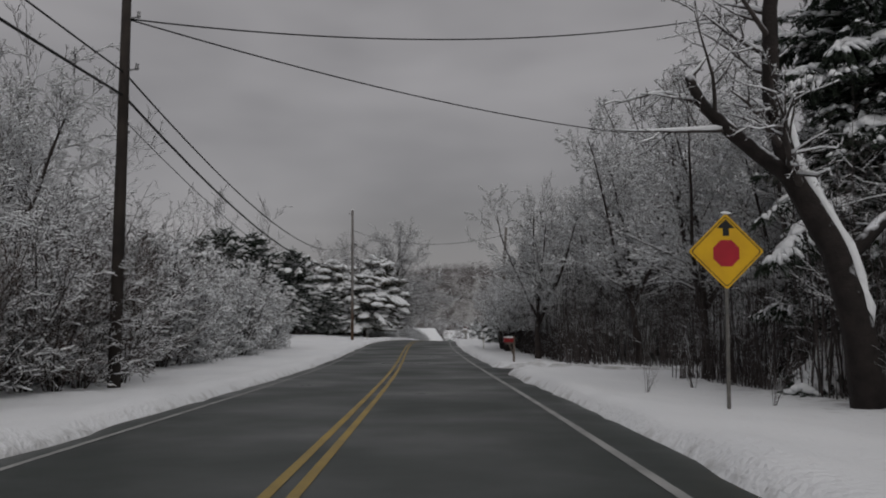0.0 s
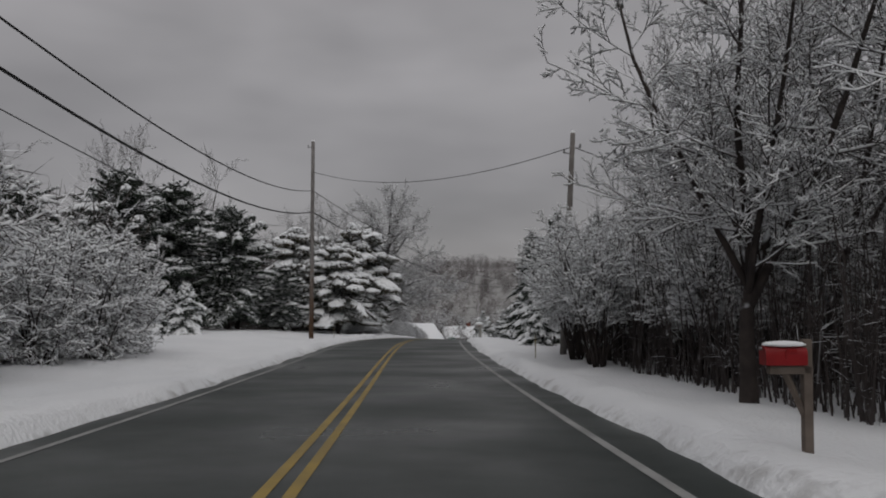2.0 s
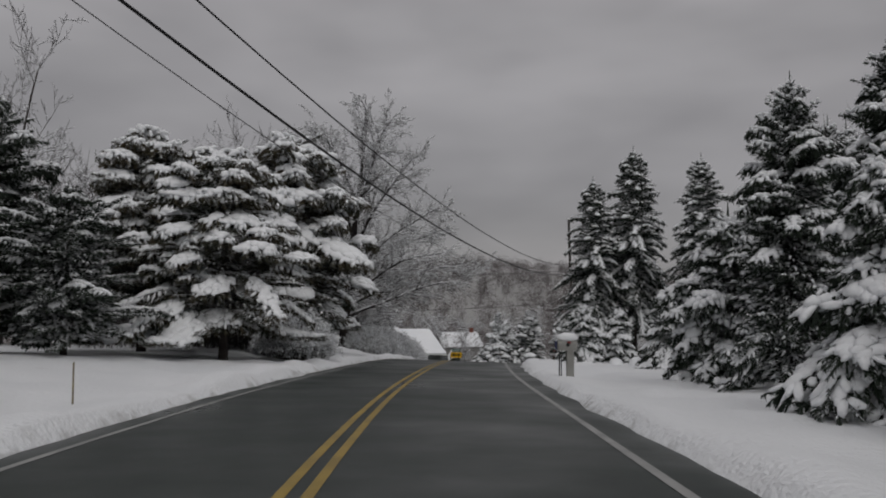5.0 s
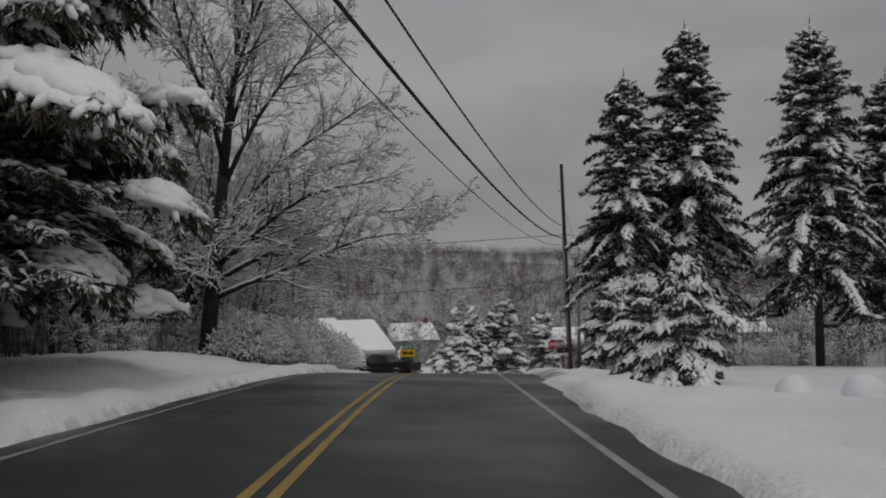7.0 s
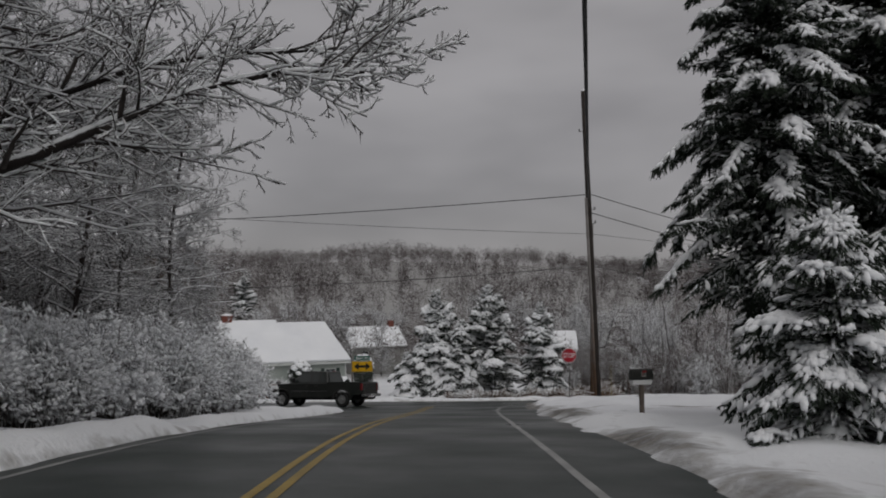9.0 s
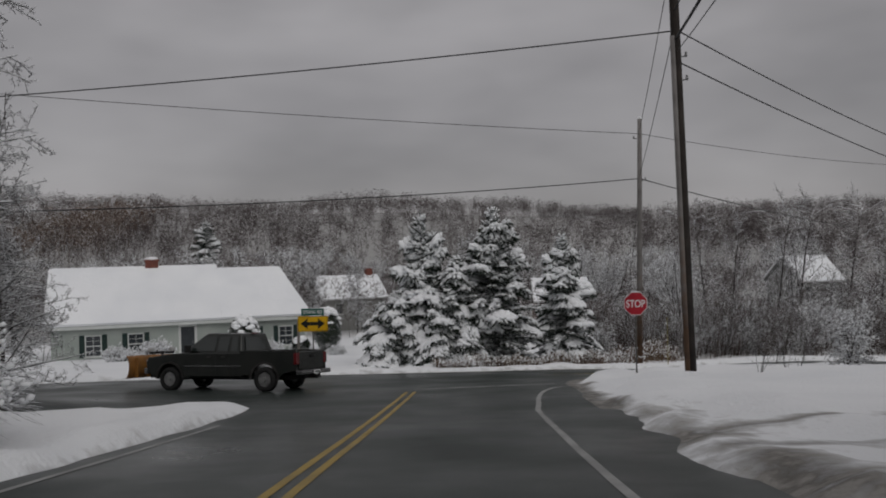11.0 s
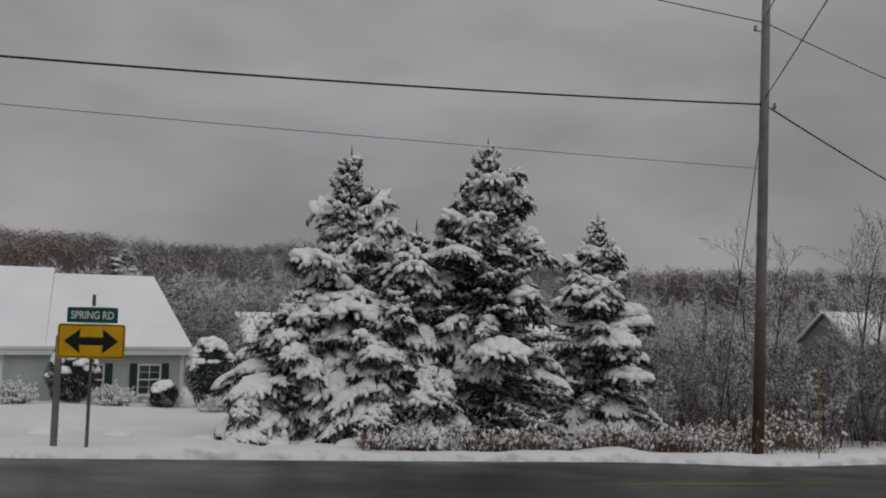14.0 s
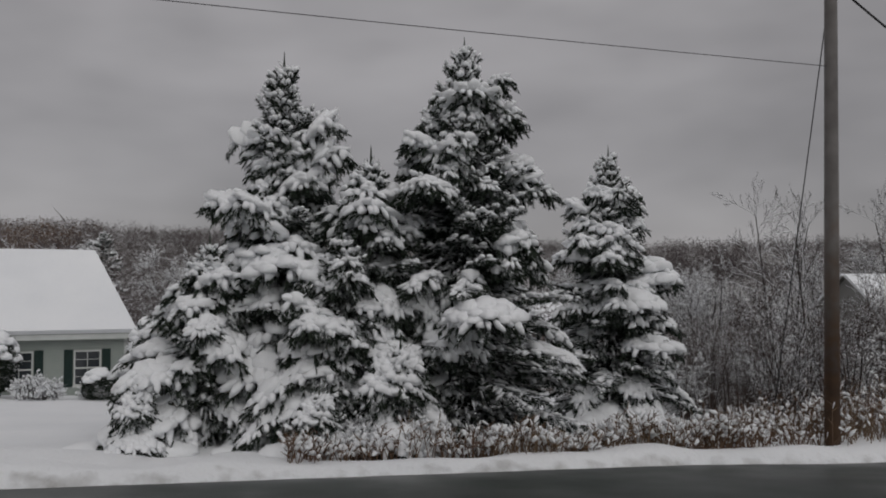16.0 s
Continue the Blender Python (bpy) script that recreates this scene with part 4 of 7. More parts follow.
THICKET = bare_tree("tall_shrub", 31, 4.4, 0.034, "many-stemmed leafless shrub with snow-coated twigs", kids=(14, 9, 7), last=3, stems=16, splay=(0.04, 0.32), spread=50, ratio=0.30, ratio2=0.42, bare=0.34, rise=0.04, bend=0.13, snow_levels=(2,), tuft=0.12, wad=0.03, snow=1.2, crust=0.95, coat=1.9, twig_mat=TWIG_SNOWY, category="shrub", tip=0.007)
thick = [(2.7, 51.5, 1.0), (2.9, 53.6, 1.05), (2.6, 55.9, 0.9), (3.0, 58.4, 0.85), (3.2, 61, 0.75), (3.3, 64, 0.7)] + scatter(TR, 3.9, 7.5, 47, 64, 14, 1.3, (0.85, 1.1))
plant(THICKET, thick, TR)
BRUSH = bare_tree("tall_shrub", 37, 3.2, 0.024, "bushy leafless shrub white with snow", kids=(11, 8, 6), last=3, stems=13, spread=58, ratio=0.38, bare=0.06, bend=0.16, rise=0.0, snow_levels=(2,), tuft=0.10, wad=0.034, snow=1.6, crust=0.95, coat=1.9, twig_mat=TWIG_SNOWY, category="shrub", tip=0.009)
brush = scatter(TR, -16.8, -11.6, 32, 57, 40, 1.2, (0.95, 1.5)) + scatter(TR, 14.5, 44, 174, 203, 20, 1.5, (0.6, 1.1)) + scatter(TR, 13.4, 26, 173.5, 186, 10, 1.2, (0.5, 0.85)) + scatter(TR, 11, 26, 150, 156, 6, 1.8, (0.5, 0.9)) + scatter(TR, -20, -12, 116, 126, 8, 1.8, (0.5, 0.8))
plant(BRUSH, brush, TR)
COPSE = bare_tree("tall_shrub", 39, 5.0, 0.032, "dense grey-brown leafless shrub dusted with snow", kids=(14, 8, 6), last=3, stems=10, spread=50, ratio=0.30, ratio2=0.42, bare=0.08, bend=0.13, rise=0.04, snow_levels=(2,), tuft=0.03, wad=0.028, crust=0.55, coat=1.5, snow=1.1, twig_mat=TWIG, category="shrub", tip=0.008)
plant(COPSE, scatter(TR, 13.5, 44, 174, 206, 20, 1.4, (0.45, 0.85)) + scatter(TR, -10.9, -8.6, 10, 23, 9, 1.05, (0.6, 0.95)) + scatter(TR, -15.5, -11.2, 10, 34, 12, 1.3, (0.9, 1.2)) + scatter(TR, -24, -15.5, 34, 50, 18, 1.9, (0.6, 1.0)) + scatter(TR, 7.5, 18, 36, 62, 34, 1.4, (0.4, 0.65)) + scatter(TR, 8.5, 20, 18, 28.5, 20, 1.4, (0.4, 0.65)), TR)
SCRUB_TWIG = snow_on_top(mottled("scrub_twigs", (0.095, 0.07, 0.06), (0.055, 0.042, 0.038), 1.2, 0.95), 0.55, 1.25, 1.5)
SCRUB = bare_tree("tall_shrub", 45, 4.2, 0.028, "brown leafless scrub with a little snow on its twigs", kids=(12, 8, 6), last=3, stems=10, spread=50, ratio=0.32, ratio2=0.42, bare=0.08, bend=0.13, rise=0.04, snow_levels=(), crust=0.3, coat=1.5, twig_mat=SCRUB_TWIG, category="shrub", tip=0.008)
plant(SCRUB, scatter(TR, 13.5, 46, 174, 206, 80, 1.3, (0.5, 0.95)) + scatter(TR, 34, 54, 196, 213, 24, 1.4, (0.8, 1.2)) + scatter(TR, -10.9, -8.6, 9, 23, 14, 1.1, (0.55, 0.95)) + scatter(TR, -15.5, -10.8, 9, 32, 26, 1.2, (0.9, 1.25)), TR)
SAPLING = bare_tree("sapling", 43, 3.2, 0.02, "small leafless shrub poking out of the snow", kids=(6, 4), last=2, stems=6, spread=40, ratio=0.4, bare=0.2, snow_levels=(), category="shrub")
plant(SAPLING, [(4.1, 19.0, 0.3)] + scatter(TR, 6, 10, 13, 24, 9, 1.0, (0.25, 0.5)) + scatter(TR, 14, 24, 166.5, 180, 12, 1.2, (0.5, 1.0)) + scatter(TR, 10, 14, 152.5, 156, 4, 1.0, (0.25, 0.4)), TR)


def leaning_tree():
    """The old tree that leans over the verge, forked, with thick snow on its limbs."""
    rng = random.Random(77)
    wood, twig, load = Build(), Build(), Build()
    cfg = dict(kids=(9, 6, 5, 4), bend=0.12, rise=0.02, spread=55, ratio=0.5, bare=0.1, snow=1.0, snow_levels=(1, 2), tip=0.008, tuft=0.0, wad=0.028, ratio2=0.5, clear=2.0, crust=0.8, coat=1.5)
    stem = [Vector(p) for p in ((0.1, 0, -0.3), (-0.1, 0, 1.5), (-0.45, 0.1, 3.05), (-1.25, 0.2, 4.6), (-1.55, 0.3, 6.2), (-1.5, 0.4, 8.0), (-1.1, 0.5, 10.5))]
    limb = [Vector(p) for p in ((-1.2, 0.2, 4.5), (-1.8, 0.1, 4.9), (-2.45, 0.0, 5.4), (-3.0, -0.1, 5.9), (-3.3, -0.1, 6.5))]
    arm = [Vector(p) for p in ((-0.35, 0.1, 2.8), (0.5, 0.3, 3.6), (1.3, 0.5, 4.1), (2.2, 0.7, 5.2))]
    rs, rl, ra = [0.36, 0.31, 0.27, 0.23, 0.18, 0.15, 0.08], [0.17, 0.16, 0.145, 0.125, 0.085], [0.16, 0.14, 0.11, 0.05]
    for pts, r in ((stem, rs), (limb, rl), (arm, ra)):
        wood.tube(pts, r, 9)
        snow_ridge(load, pts[1:], [a * 0.8 for a in r[1:]], rng, lift=0.85, size=0.75, sides=6)
    # snow packed along the upper side of the leaning bole
    strip = [stem[i].lerp(stem[i + 1], f) + Vector((rs[i] * 0.72, -rs[i] * 0.35, rs[i] * 0.45)) for i in (1, 2, 3) for f in (0.0, 0.2, 0.4, 0.6, 0.8)]
    load.tube(strip, [0.02] + [rng.uniform(0.09, 0.15) for _ in strip[2:]] + [0.02], 7)
    for pts, r, n in ((stem, rs, 12), (limb, rl, 5), (arm, ra, 5)):
        for k in range(n):
            s = 0.45 + 0.54 * (k + rng.random()) / n
            i = min(int(s * (len(pts) - 1)), len(pts) - 2)
            q = pts[i].lerp(pts[i + 1], s * (len(pts) - 1) - i)
            grow(wood, twig, load, rng, q, side_way(rng, (pts[i + 1] - pts[i]).normalized(), 60), rng.uniform(1.5, 3.2), r[i] * 0.35, 1, 4, cfg)
    ob = thing("leaning_tree", Matrix(), "old dark forked tree leaning over the verge, snow on its limbs", "tree")
    part("trunk", wood, OLD_BARK, ob, smooth=True)
    part("crown", twig, TWIG, ob, "snow-dusted bare branches", smooth=True)
    part("snow_load", load, SNOW_LOAD, ob, "white snow lying along the limbs", smooth=True)
    ob.matrix_basis = Matrix.Translation(on_land(7.75, 16.4))


leaning_tree()


def verge_maple():
    """The big maple behind the hedge: a dark leaning bole, long low limbs that arch out over the road, steep limbs above."""
    rng = random.Random(181)
    wood, twig, load = Build(), Build(), Build()
    cfg = dict(kids=(9, 7, 7, 5), bend=0.12, rise=0.03, spread=44, ratio=0.46, bare=0.1, snow=0.95, snow_levels=(2, 3), tip=0.009, tuft=0.0, wad=0.028, ratio2=0.46, clear=2.2, crust=0.7, coat=1.5)
    tall = 18.2
    bole = wander(rng, Vector((0, 0, -0.3)), Vector((0.10, 0, 1)), tall, 9, 0.025, 0.03)
    girth = [0.38, 0.31, 0.28, 0.25, 0.21, 0.17, 0.13, 0.09, 0.06, 0.02]
    wood.tube(bole, girth, 10)
    # azimuth, height on the bole, reach, climb
    limbs = [(-8, 2.4, 8.6, 2.6), (9, 3.1, 8.2, 3.2), (-30, 3.7, 7.6, 3.4), (28, 4.4, 7.0, 4.4), (-14, 5.0, 6.6, 5.0), (-75, 2.8, 6.5, 2.2), (80, 3.4, 6.5, 3.0), (170, 3.0, 6.5, 2.4), (205, 4.2, 5.5, 4.0), (130, 5.2, 4.6, 5.0), (10, 6.0, 4.6, 6.0), (-60, 6.2, 4.2, 5.6), (240, 6.6, 3.8, 5.4), (60, 7.2, 3.4, 5.2), (180, 8.0, 2.8, 4.6), (-20, 8.6, 2.6, 4.4), (100, 9.4, 2.0, 3.6), (280, 10.0, 1.8, 3.2)]
    for az, z, reach, climb in limbs:
        if z > 5:
            z, reach, climb = 5 + (z - 5) * 1.7, reach * 1.05, climb * 1.2
        i = min(int((z + 0.3) / tall * 9), 8)
        root = bole[i].lerp(bole[i + 1], (z + 0.3) / tall * 9 - i)
        out = Vector((math.cos(radians(az)), math.sin(radians(az)), 0))
        side = Vector((-out.y, out.x, 0))
        sway, n = rng.uniform(-0.12, 0.12), 7
        pts = [root + out * (reach * q) + side * (reach * sway * q * q + 0.35 * math.sin(7 * q + az) * q) + Vector((0, 0, climb * (1.6 * q - 0.6 * q * q) + 0.22 * math.sin(8 * q + z) * q)) for q in (j / n for j in range(n + 1))]
        r0 = girth[i] * (0.34 if z < 6 else 0.42)
        radii = [r0 * (1 - 0.86 * j / n) + 0.008 for j in range(n + 1)]
        wood.tube(pts, radii, 7)
        snow_ridge(load, pts, radii, rng, lift=0.8, size=0.62, sides=5)
        length = (reach ** 2 + climb ** 2) ** 0.5
        m = int(length * 4.0)
        for j in range(m):
            q = 0.16 + 0.83 * (j + rng.random()) / m
            k = min(int(q * n), n - 1)
            p = pts[k].lerp(pts[k + 1], q * n - k)
            way = side_way(rng, (pts[k + 1] - pts[k]).normalized(), 48)
            way = (way + out * 0.25).normalized()
            big = rng.random() < 0.3
            grow(wood, twig, load, rng, p, way, rng.uniform(1.1, 2.4) * (1.6 if big else 1.0) * (1.15 - 0.5 * q) * min(1.0, length / 6), max(0.012, radii[k] * (0.6 if big else 0.4)), 1 if big else 2, 4, cfg)
    ob = thing("maple_tree", Matrix.Translation(on_land(-11.0, 124.9)), "big leafless maple with long snowy limbs arching over the road", "tree")
    part("trunk", wood, OLD_BARK, ob, smooth=True)
    part("crown", twig, TWIG, ob, "snow-dusted bare branches", kind="stuff", smooth=True)
    part("snow_load", load, SNOW_LOAD, ob, "white snow lying along the limbs", kind="stuff", smooth=True)


verge_maple()

# conifers
TALL = conifer("spruce", 5, 15.5, 3.3, "very tall dark spruce with snow on its drooping branches", boughs=320, taper=0.6, start=0.2, droop=0.7, rise=0.12, lift=0.6, loaded=0.34, load_low=0.2, load_high=0.95, cushion=0.15, fan=0.35, crust=0.6, finger=0.5, twigs=7.5, longest=0.55, hang=1.3, blades=72, blade=0.16, fat=1.35, wild=1.0, fine=1, floor=2.3, inner=9000)
plant(TALL, [(10.6, 131.5, 1.08), (7.4, 131.0, 0.92), (14.4, 126.6, 0.94), (18.5, 128, 0.85), (21, 120, 0.8)], TR, 0.02)
SPRUCE = conifer("spruce", 7, 9.5, 2.5, "dark spruce with snow on its drooping branches", boughs=210, taper=0.66, droop=0.5, loaded=0.36, load_high=0.9, cushion=0.17, fan=0.8, crust=0.75, finger=0.5, twigs=7.5, hang=0.8, blades=62, blade=0.15, fat=1.45, wild=1.0, fine=1, inner=6000)
plant(SPRUCE, [(11.5, 100, 1.0), (16, 108, 1.25), (10.8, 21.5, 1.6), (9.0, 90, 1.05), (4.2, 85.6, 0.72), (10, 79, 1.0), (16, 84, 1.2), (-28, 282, 1.75), (-24.0, 71.5, 0.7)], TR, 0.03)
SMALL = conifer("small_spruce", 9, 3.4, 1.25, "small spruce bowed under thick fresh snow", boughs=110, taper=0.75, droop=0.42, loaded=0.66, load_high=0.95, cushion=0.16, fan=0.8, crust=0.8, finger=0.5, twigs=11, longest=0.34, blades=110, blade=0.10, wild=1.0, fine=1, inner=3000)
plant(SMALL, [(3.7, 112.3, 0.88), (4.3, 117.5, 0.95), (5.1, 124.6, 1.08), (6.3, 127.6, 1.12), (8.0, 124.5, 1.1), (5.8, 102, 1.0), (3.2, 72, 0.9), (3.4, 76, 1.15), (3.2, 79.5, 1.2), (3.9, 89, 1.3), (2.6, 68, 0.75), (-17.6, 76.5, 0.86), (-19.7, 76.2, 0.95), (-9.5, 205, 1.5)], TR, 0.06)
PINE = conifer("pine", 14, 9.0, 3.5, "broad old pine heavy with cushions of snow", boughs=200, taper=0.42, start=0.17, droop=0.34, rise=0.22, lift=0.25, loaded=0.62, load_low=0.08, load_high=1.0, cushion=0.27, fan=1.3, hold=(0.5, 0.82), crust=0.85, finger=0.6, twigs=6.5, longest=0.55, hang=0.35, blades=55, blade=0.2, fat=1.6, cone=1.2, wild=1.2, needle=NEEDLE_BROWN, category="pine", trunk=0.02, floor=1.1, inner=9000, spike=False, fine=2)
plant(PINE, [(-11.2, 107, 1.14), (-11.6, 97.2, 0.86), (-16.2, 101.5, 1.0), (-16.5, 111, 1.0)], TR, 0.04)
DARK_PINE = conifer("pine", 15, 9.0, 4.0, "tall dark pine with little snow on its boughs", boughs=180, taper=0.5, start=0.1, droop=0.3, rise=0.2, lift=0.35, loaded=0.16, load_low=0.1, load_high=0.95, cushion=0.2, fan=0.7, crust=0.5, finger=0.15, twigs=5.5, longest=0.6, hang=0.3, blades=42, blade=0.22, fat=2.0, cone=1.0, wild=1.3, needle=NEEDLE, category="pine", trunk=0.018, floor=0.6, inner=9000, fine=1)
plant(DARK_PINE, [(-19.5, 95, 1.0), (-18.0, 87, 0.92), (-23.5, 81, 1.1), (-27, 87, 1.25), (-28, 76, 1.05), (-22.5, 88, 1.12), (-15.2, 92.5, 0.62), (-31, 80, 1.2)], TR, 0.1)

# the spruces beyond the junction
plant(conifer("spruce", 51, 7.6, 2.5, "blue spruce with a spiky top and heavy snow", boughs=230, taper=0.85, droop=0.36, rise=0.15, loaded=0.5, load_high=0.78, cushion=0.28, fan=1.5, hold=(0.42, 0.72), inner=9000, crust=0.7, finger=0.85, twigs=10, blades=100, lift=1.8, cone=0.27, wild=1.35, hang=0.3), [(2.35, 172.1, 1.0)], TR, 0.0)
plant(conifer("spruce", 52, 7.9, 2.9, "full dark spruce with tiers of snow", boughs=270, taper=0.6, droop=0.33, rise=0.12, loaded=0.46, load_low=0.2, load_high=0.82, hold=(0.55, 0.85), inner=10000, cushion=0.21, fan=1.2, crust=0.6, finger=0.8, lift=1.6, cone=0.36, twigs=10, blades=95, wild=0.95, hang=0.25), [(6.05, 171.5, 1.0)], TR, 0.0)
plant(conifer("spruce", 53, 7.0, 2.4, "snowy spruce at the end of the row", boughs=190, taper=0.8, droop=0.38, loaded=0.55, load_high=0.85, cushion=0.22, fan=1.1, hold=(0.45, 0.75), inner=8000, crust=0.7, finger=0.8, lift=1.5, cone=0.36, twigs=10, blades=95, wild=1.0, hang=0.3), [(10.75, 176, 1.0)], TR, 0.0)
plant(conifer("small_spruce", 54, 4.0, 1.7, "small spruce almost buried in heavy snow", boughs=130, taper=0.7, droop=0.42, loaded=0.6, load_high=0.9, cushion=0.21, fan=1.0, crust=0.8, finger=0.6, twigs=10, blades=115, wild=1.2, hang=0.35), [(1.0, 171.2, 0.92), (3.5, 170.2, 0.95), (0.3, 173.0, 0.8)], TR, 0.0)
plant(conifer("small_spruce", 55, 5.5, 1.6, "crooked young spruce pressed against its taller neighbours", boughs=130, taper=0.6, droop=0.45, loaded=0.55, load_high=0.92, cushion=0.21, fan=0.9, crust=0.8, finger=0.6, twigs=10, blades=110, wild=1.2, hang=0.4), [(4.1, 171.2, 1.0)], TR, 0.0)
plant(conifer("small_spruce", 56, 1.7, 1.25, "low spreading spruce weighed flat by snow", boughs=60, taper=0.5, droop=0.4, loaded=0.75, load_high=1.0, cushion=0.22, fan=1.0, crust=0.8, finger=0.5, twigs=10, blades=110, wild=1.0, inner=1500), [(4.5, 169.2, 1.0), (3.1, 168.75, 0.62), (0.0, 169.7, 0.6)], TR, 0.0)

# snow-bowed shrubs
HEDGE = mound("snowy_shrub", 4, 1.9, 1.7, 2.1, "rounded shrub of arching twigs white with snow", 620)
plant(HEDGE, [(-9.6, 125.6, 0.9), (-9.2, 128.6, 1.0), (-8.9, 131.6, 1.0), (-8.5, 134.8, 1.12), (-8.1, 138, 1.18), (-7.8, 141, 1.15), (-11.8, 131, 1.1), (-11.5, 136, 1.15), (-10.9, 141, 1.1), (-9.6, 100.9, 0.85), (-11.0, 104.4, 0.75), (-12.5, 126.5, 0.8), (-14.4, 124.5, 0.85)], TR, 0.08)
LOW = mound("low_shrub", 6, 0.8, 0.75, 0.85, "low garden shrub capped with snow", 110)
plant(LOW, [(-5.0, 187.7, 1.0), (-6.9, 186.4, 1.1), (-10.2, 184.6, 1.0), (-13.5, 182.5, 1.4), (-15.5, 181.5, 1.2), (3.6, 168.9, 0.9), (4.8, 168.7, 0.7), (-2.4, 184, 0.8)], TR, 0.1)


def garden_bush(x, y, r, h, seed):
    """A clipped evergreen bush under a cap of snow."""
    g, rng = np.random.default_rng(seed), random.Random(seed)
    leaf, core, cap = Build(), Build(), Build()
    # solid core, not stems: added so the bush's inside stays dark
    blob(core, rng, Vector((0, 0, h * 0.45)), Vector((r * 0.8, 0, 0)), Vector((0, r * 0.8, 0)), Vector((0, 0, h * 0.45)), 3, 0.05)
    n = 9000
    v = g.normal(0, 1, (n, 3))
    v /= np.linalg.norm(v, axis=1)[:, None]
    lump = 1 + 0.12 * np.sin(v[:, 0] * 7 + seed) * np.sin(v[:, 1] * 6 + v[:, 2] * 5)
    b0 = v * np.array([r, r, h * 0.5]) * (0.85 * lump * g.uniform(0.9, 1.1, n))[:, None] + np.array([0, 0, h * 0.5])
    bd = v + g.normal(0, 0.6, (n, 3))
    bd *= 0.13 / np.linalg.norm(bd, axis=1)[:, None]
    bw = g.normal(0, 1, (n, 3))
    bw *= 0.022 / np.linalg.norm(bw, axis=1)[:, None]
    leaf.tris(np.stack([b0 + bw, b0 - bw, b0 + bd], 1))
    for _ in range(int(80 * r * r)):
        a, q = rng.uniform(0, 6.28), rng.random() ** 0.5
        w = rng.uniform(0.17, 0.28)
        blob(cap, rng, Vector((math.cos(a) * q * r * 0.86, math.sin(a) * q * r * 0.86, h * (0.45 + 0.52 * math.sqrt(max(0.0, 1 - q * q))))), Vector((w, 0, 0)), Vector((0, w, 0)), Vector((0, 0, w * 0.7)), 2, 0.18)
    ob = thing("evergreen_bush", Matrix.Translation(on_land(x, y)), "dark evergreen garden bush with a cap of snow", "bush", "garden bushes")
    part("stem_clump", core, NEEDLE, ob, smooth=True)
    part("needles", leaf, NEEDLE, ob, "dark green needle sprays", kind="stuff")
    part("snow_cap", cap, SNOW_LOAD, ob, "rounded cap of snow", smooth=True)


garden_bush(-3.15, 188.0, 0.98, 3.2, 5)
garden_bush(-8.7, 186.9, 1.05, 2.5, 6)
garden_bush(-4.9, 186.9, 0.55, 1.1, 7)


def weeds():
    """Dry stalks along the far edge of the crossing road, with snow caught on them."""
    rng = random.Random(91)
    b, s = Build(), Build()
    for _ in range(1300):
        x = rng.uniform(2.6, 15.6)
        y = FAR_EDGE + 0.7 + SLANT * (x - 3) + abs(rng.gauss(0, 0.8)) + 0.15 * math.sin(x * 1.7)
        if x > 11.0:
            y += rng.uniform(0.2, 2.2)
        p = on_land(x, y, 0.05)
        h = rng.uniform(0.25, 0.6) * (1.7 if x > 11.0 else 1.0) * (1 + 0.5 * math.sin(x * 2.3) * math.sin(x * 0.9 + 1))
        d = Vector((rng.gauss(0, 0.3), rng.gauss(0, 0.3), 1)).normalized()
        e = p + d * h
        b.tube([p, p.lerp(e, 0.6), e], [0.010, 0.008, 0.003], 3, cap=False)
        for _ in range(4):
            q = p.lerp(e, rng.uniform(0.4, 1.0))
            t = Vector((rng.uniform(-1, 1), rng.uniform(-1, 1), rng.uniform(0.1, 1))).normalized() * 0.15
            b.tube([q, q + t], [0.012, 0.004], 3, cap=False)
            if rng.random() < 0.5:
                blob(s, rng, q + t * 0.6, t * rng.uniform(0.35, 0.6), t.orthogonal().normalized() * rng.uniform(0.018, 0.042), Vector((0, 0, rng.uniform(0.02, 0.045))), 1, 0.4)
    w = solid("dry_weeds", b, STRAW, "dry brown weeds along the verge catching snow", "weeds", kind="stuff")
    part("snow_load", s, SNOW_LOAD, w, "snow caught on the stalks", smooth=True)


STRAW = mottled("dry_stalks", (0.13, 0.075, 0.05), (0.20, 0.14, 0.09), 0.8, 0.9)
weeds()


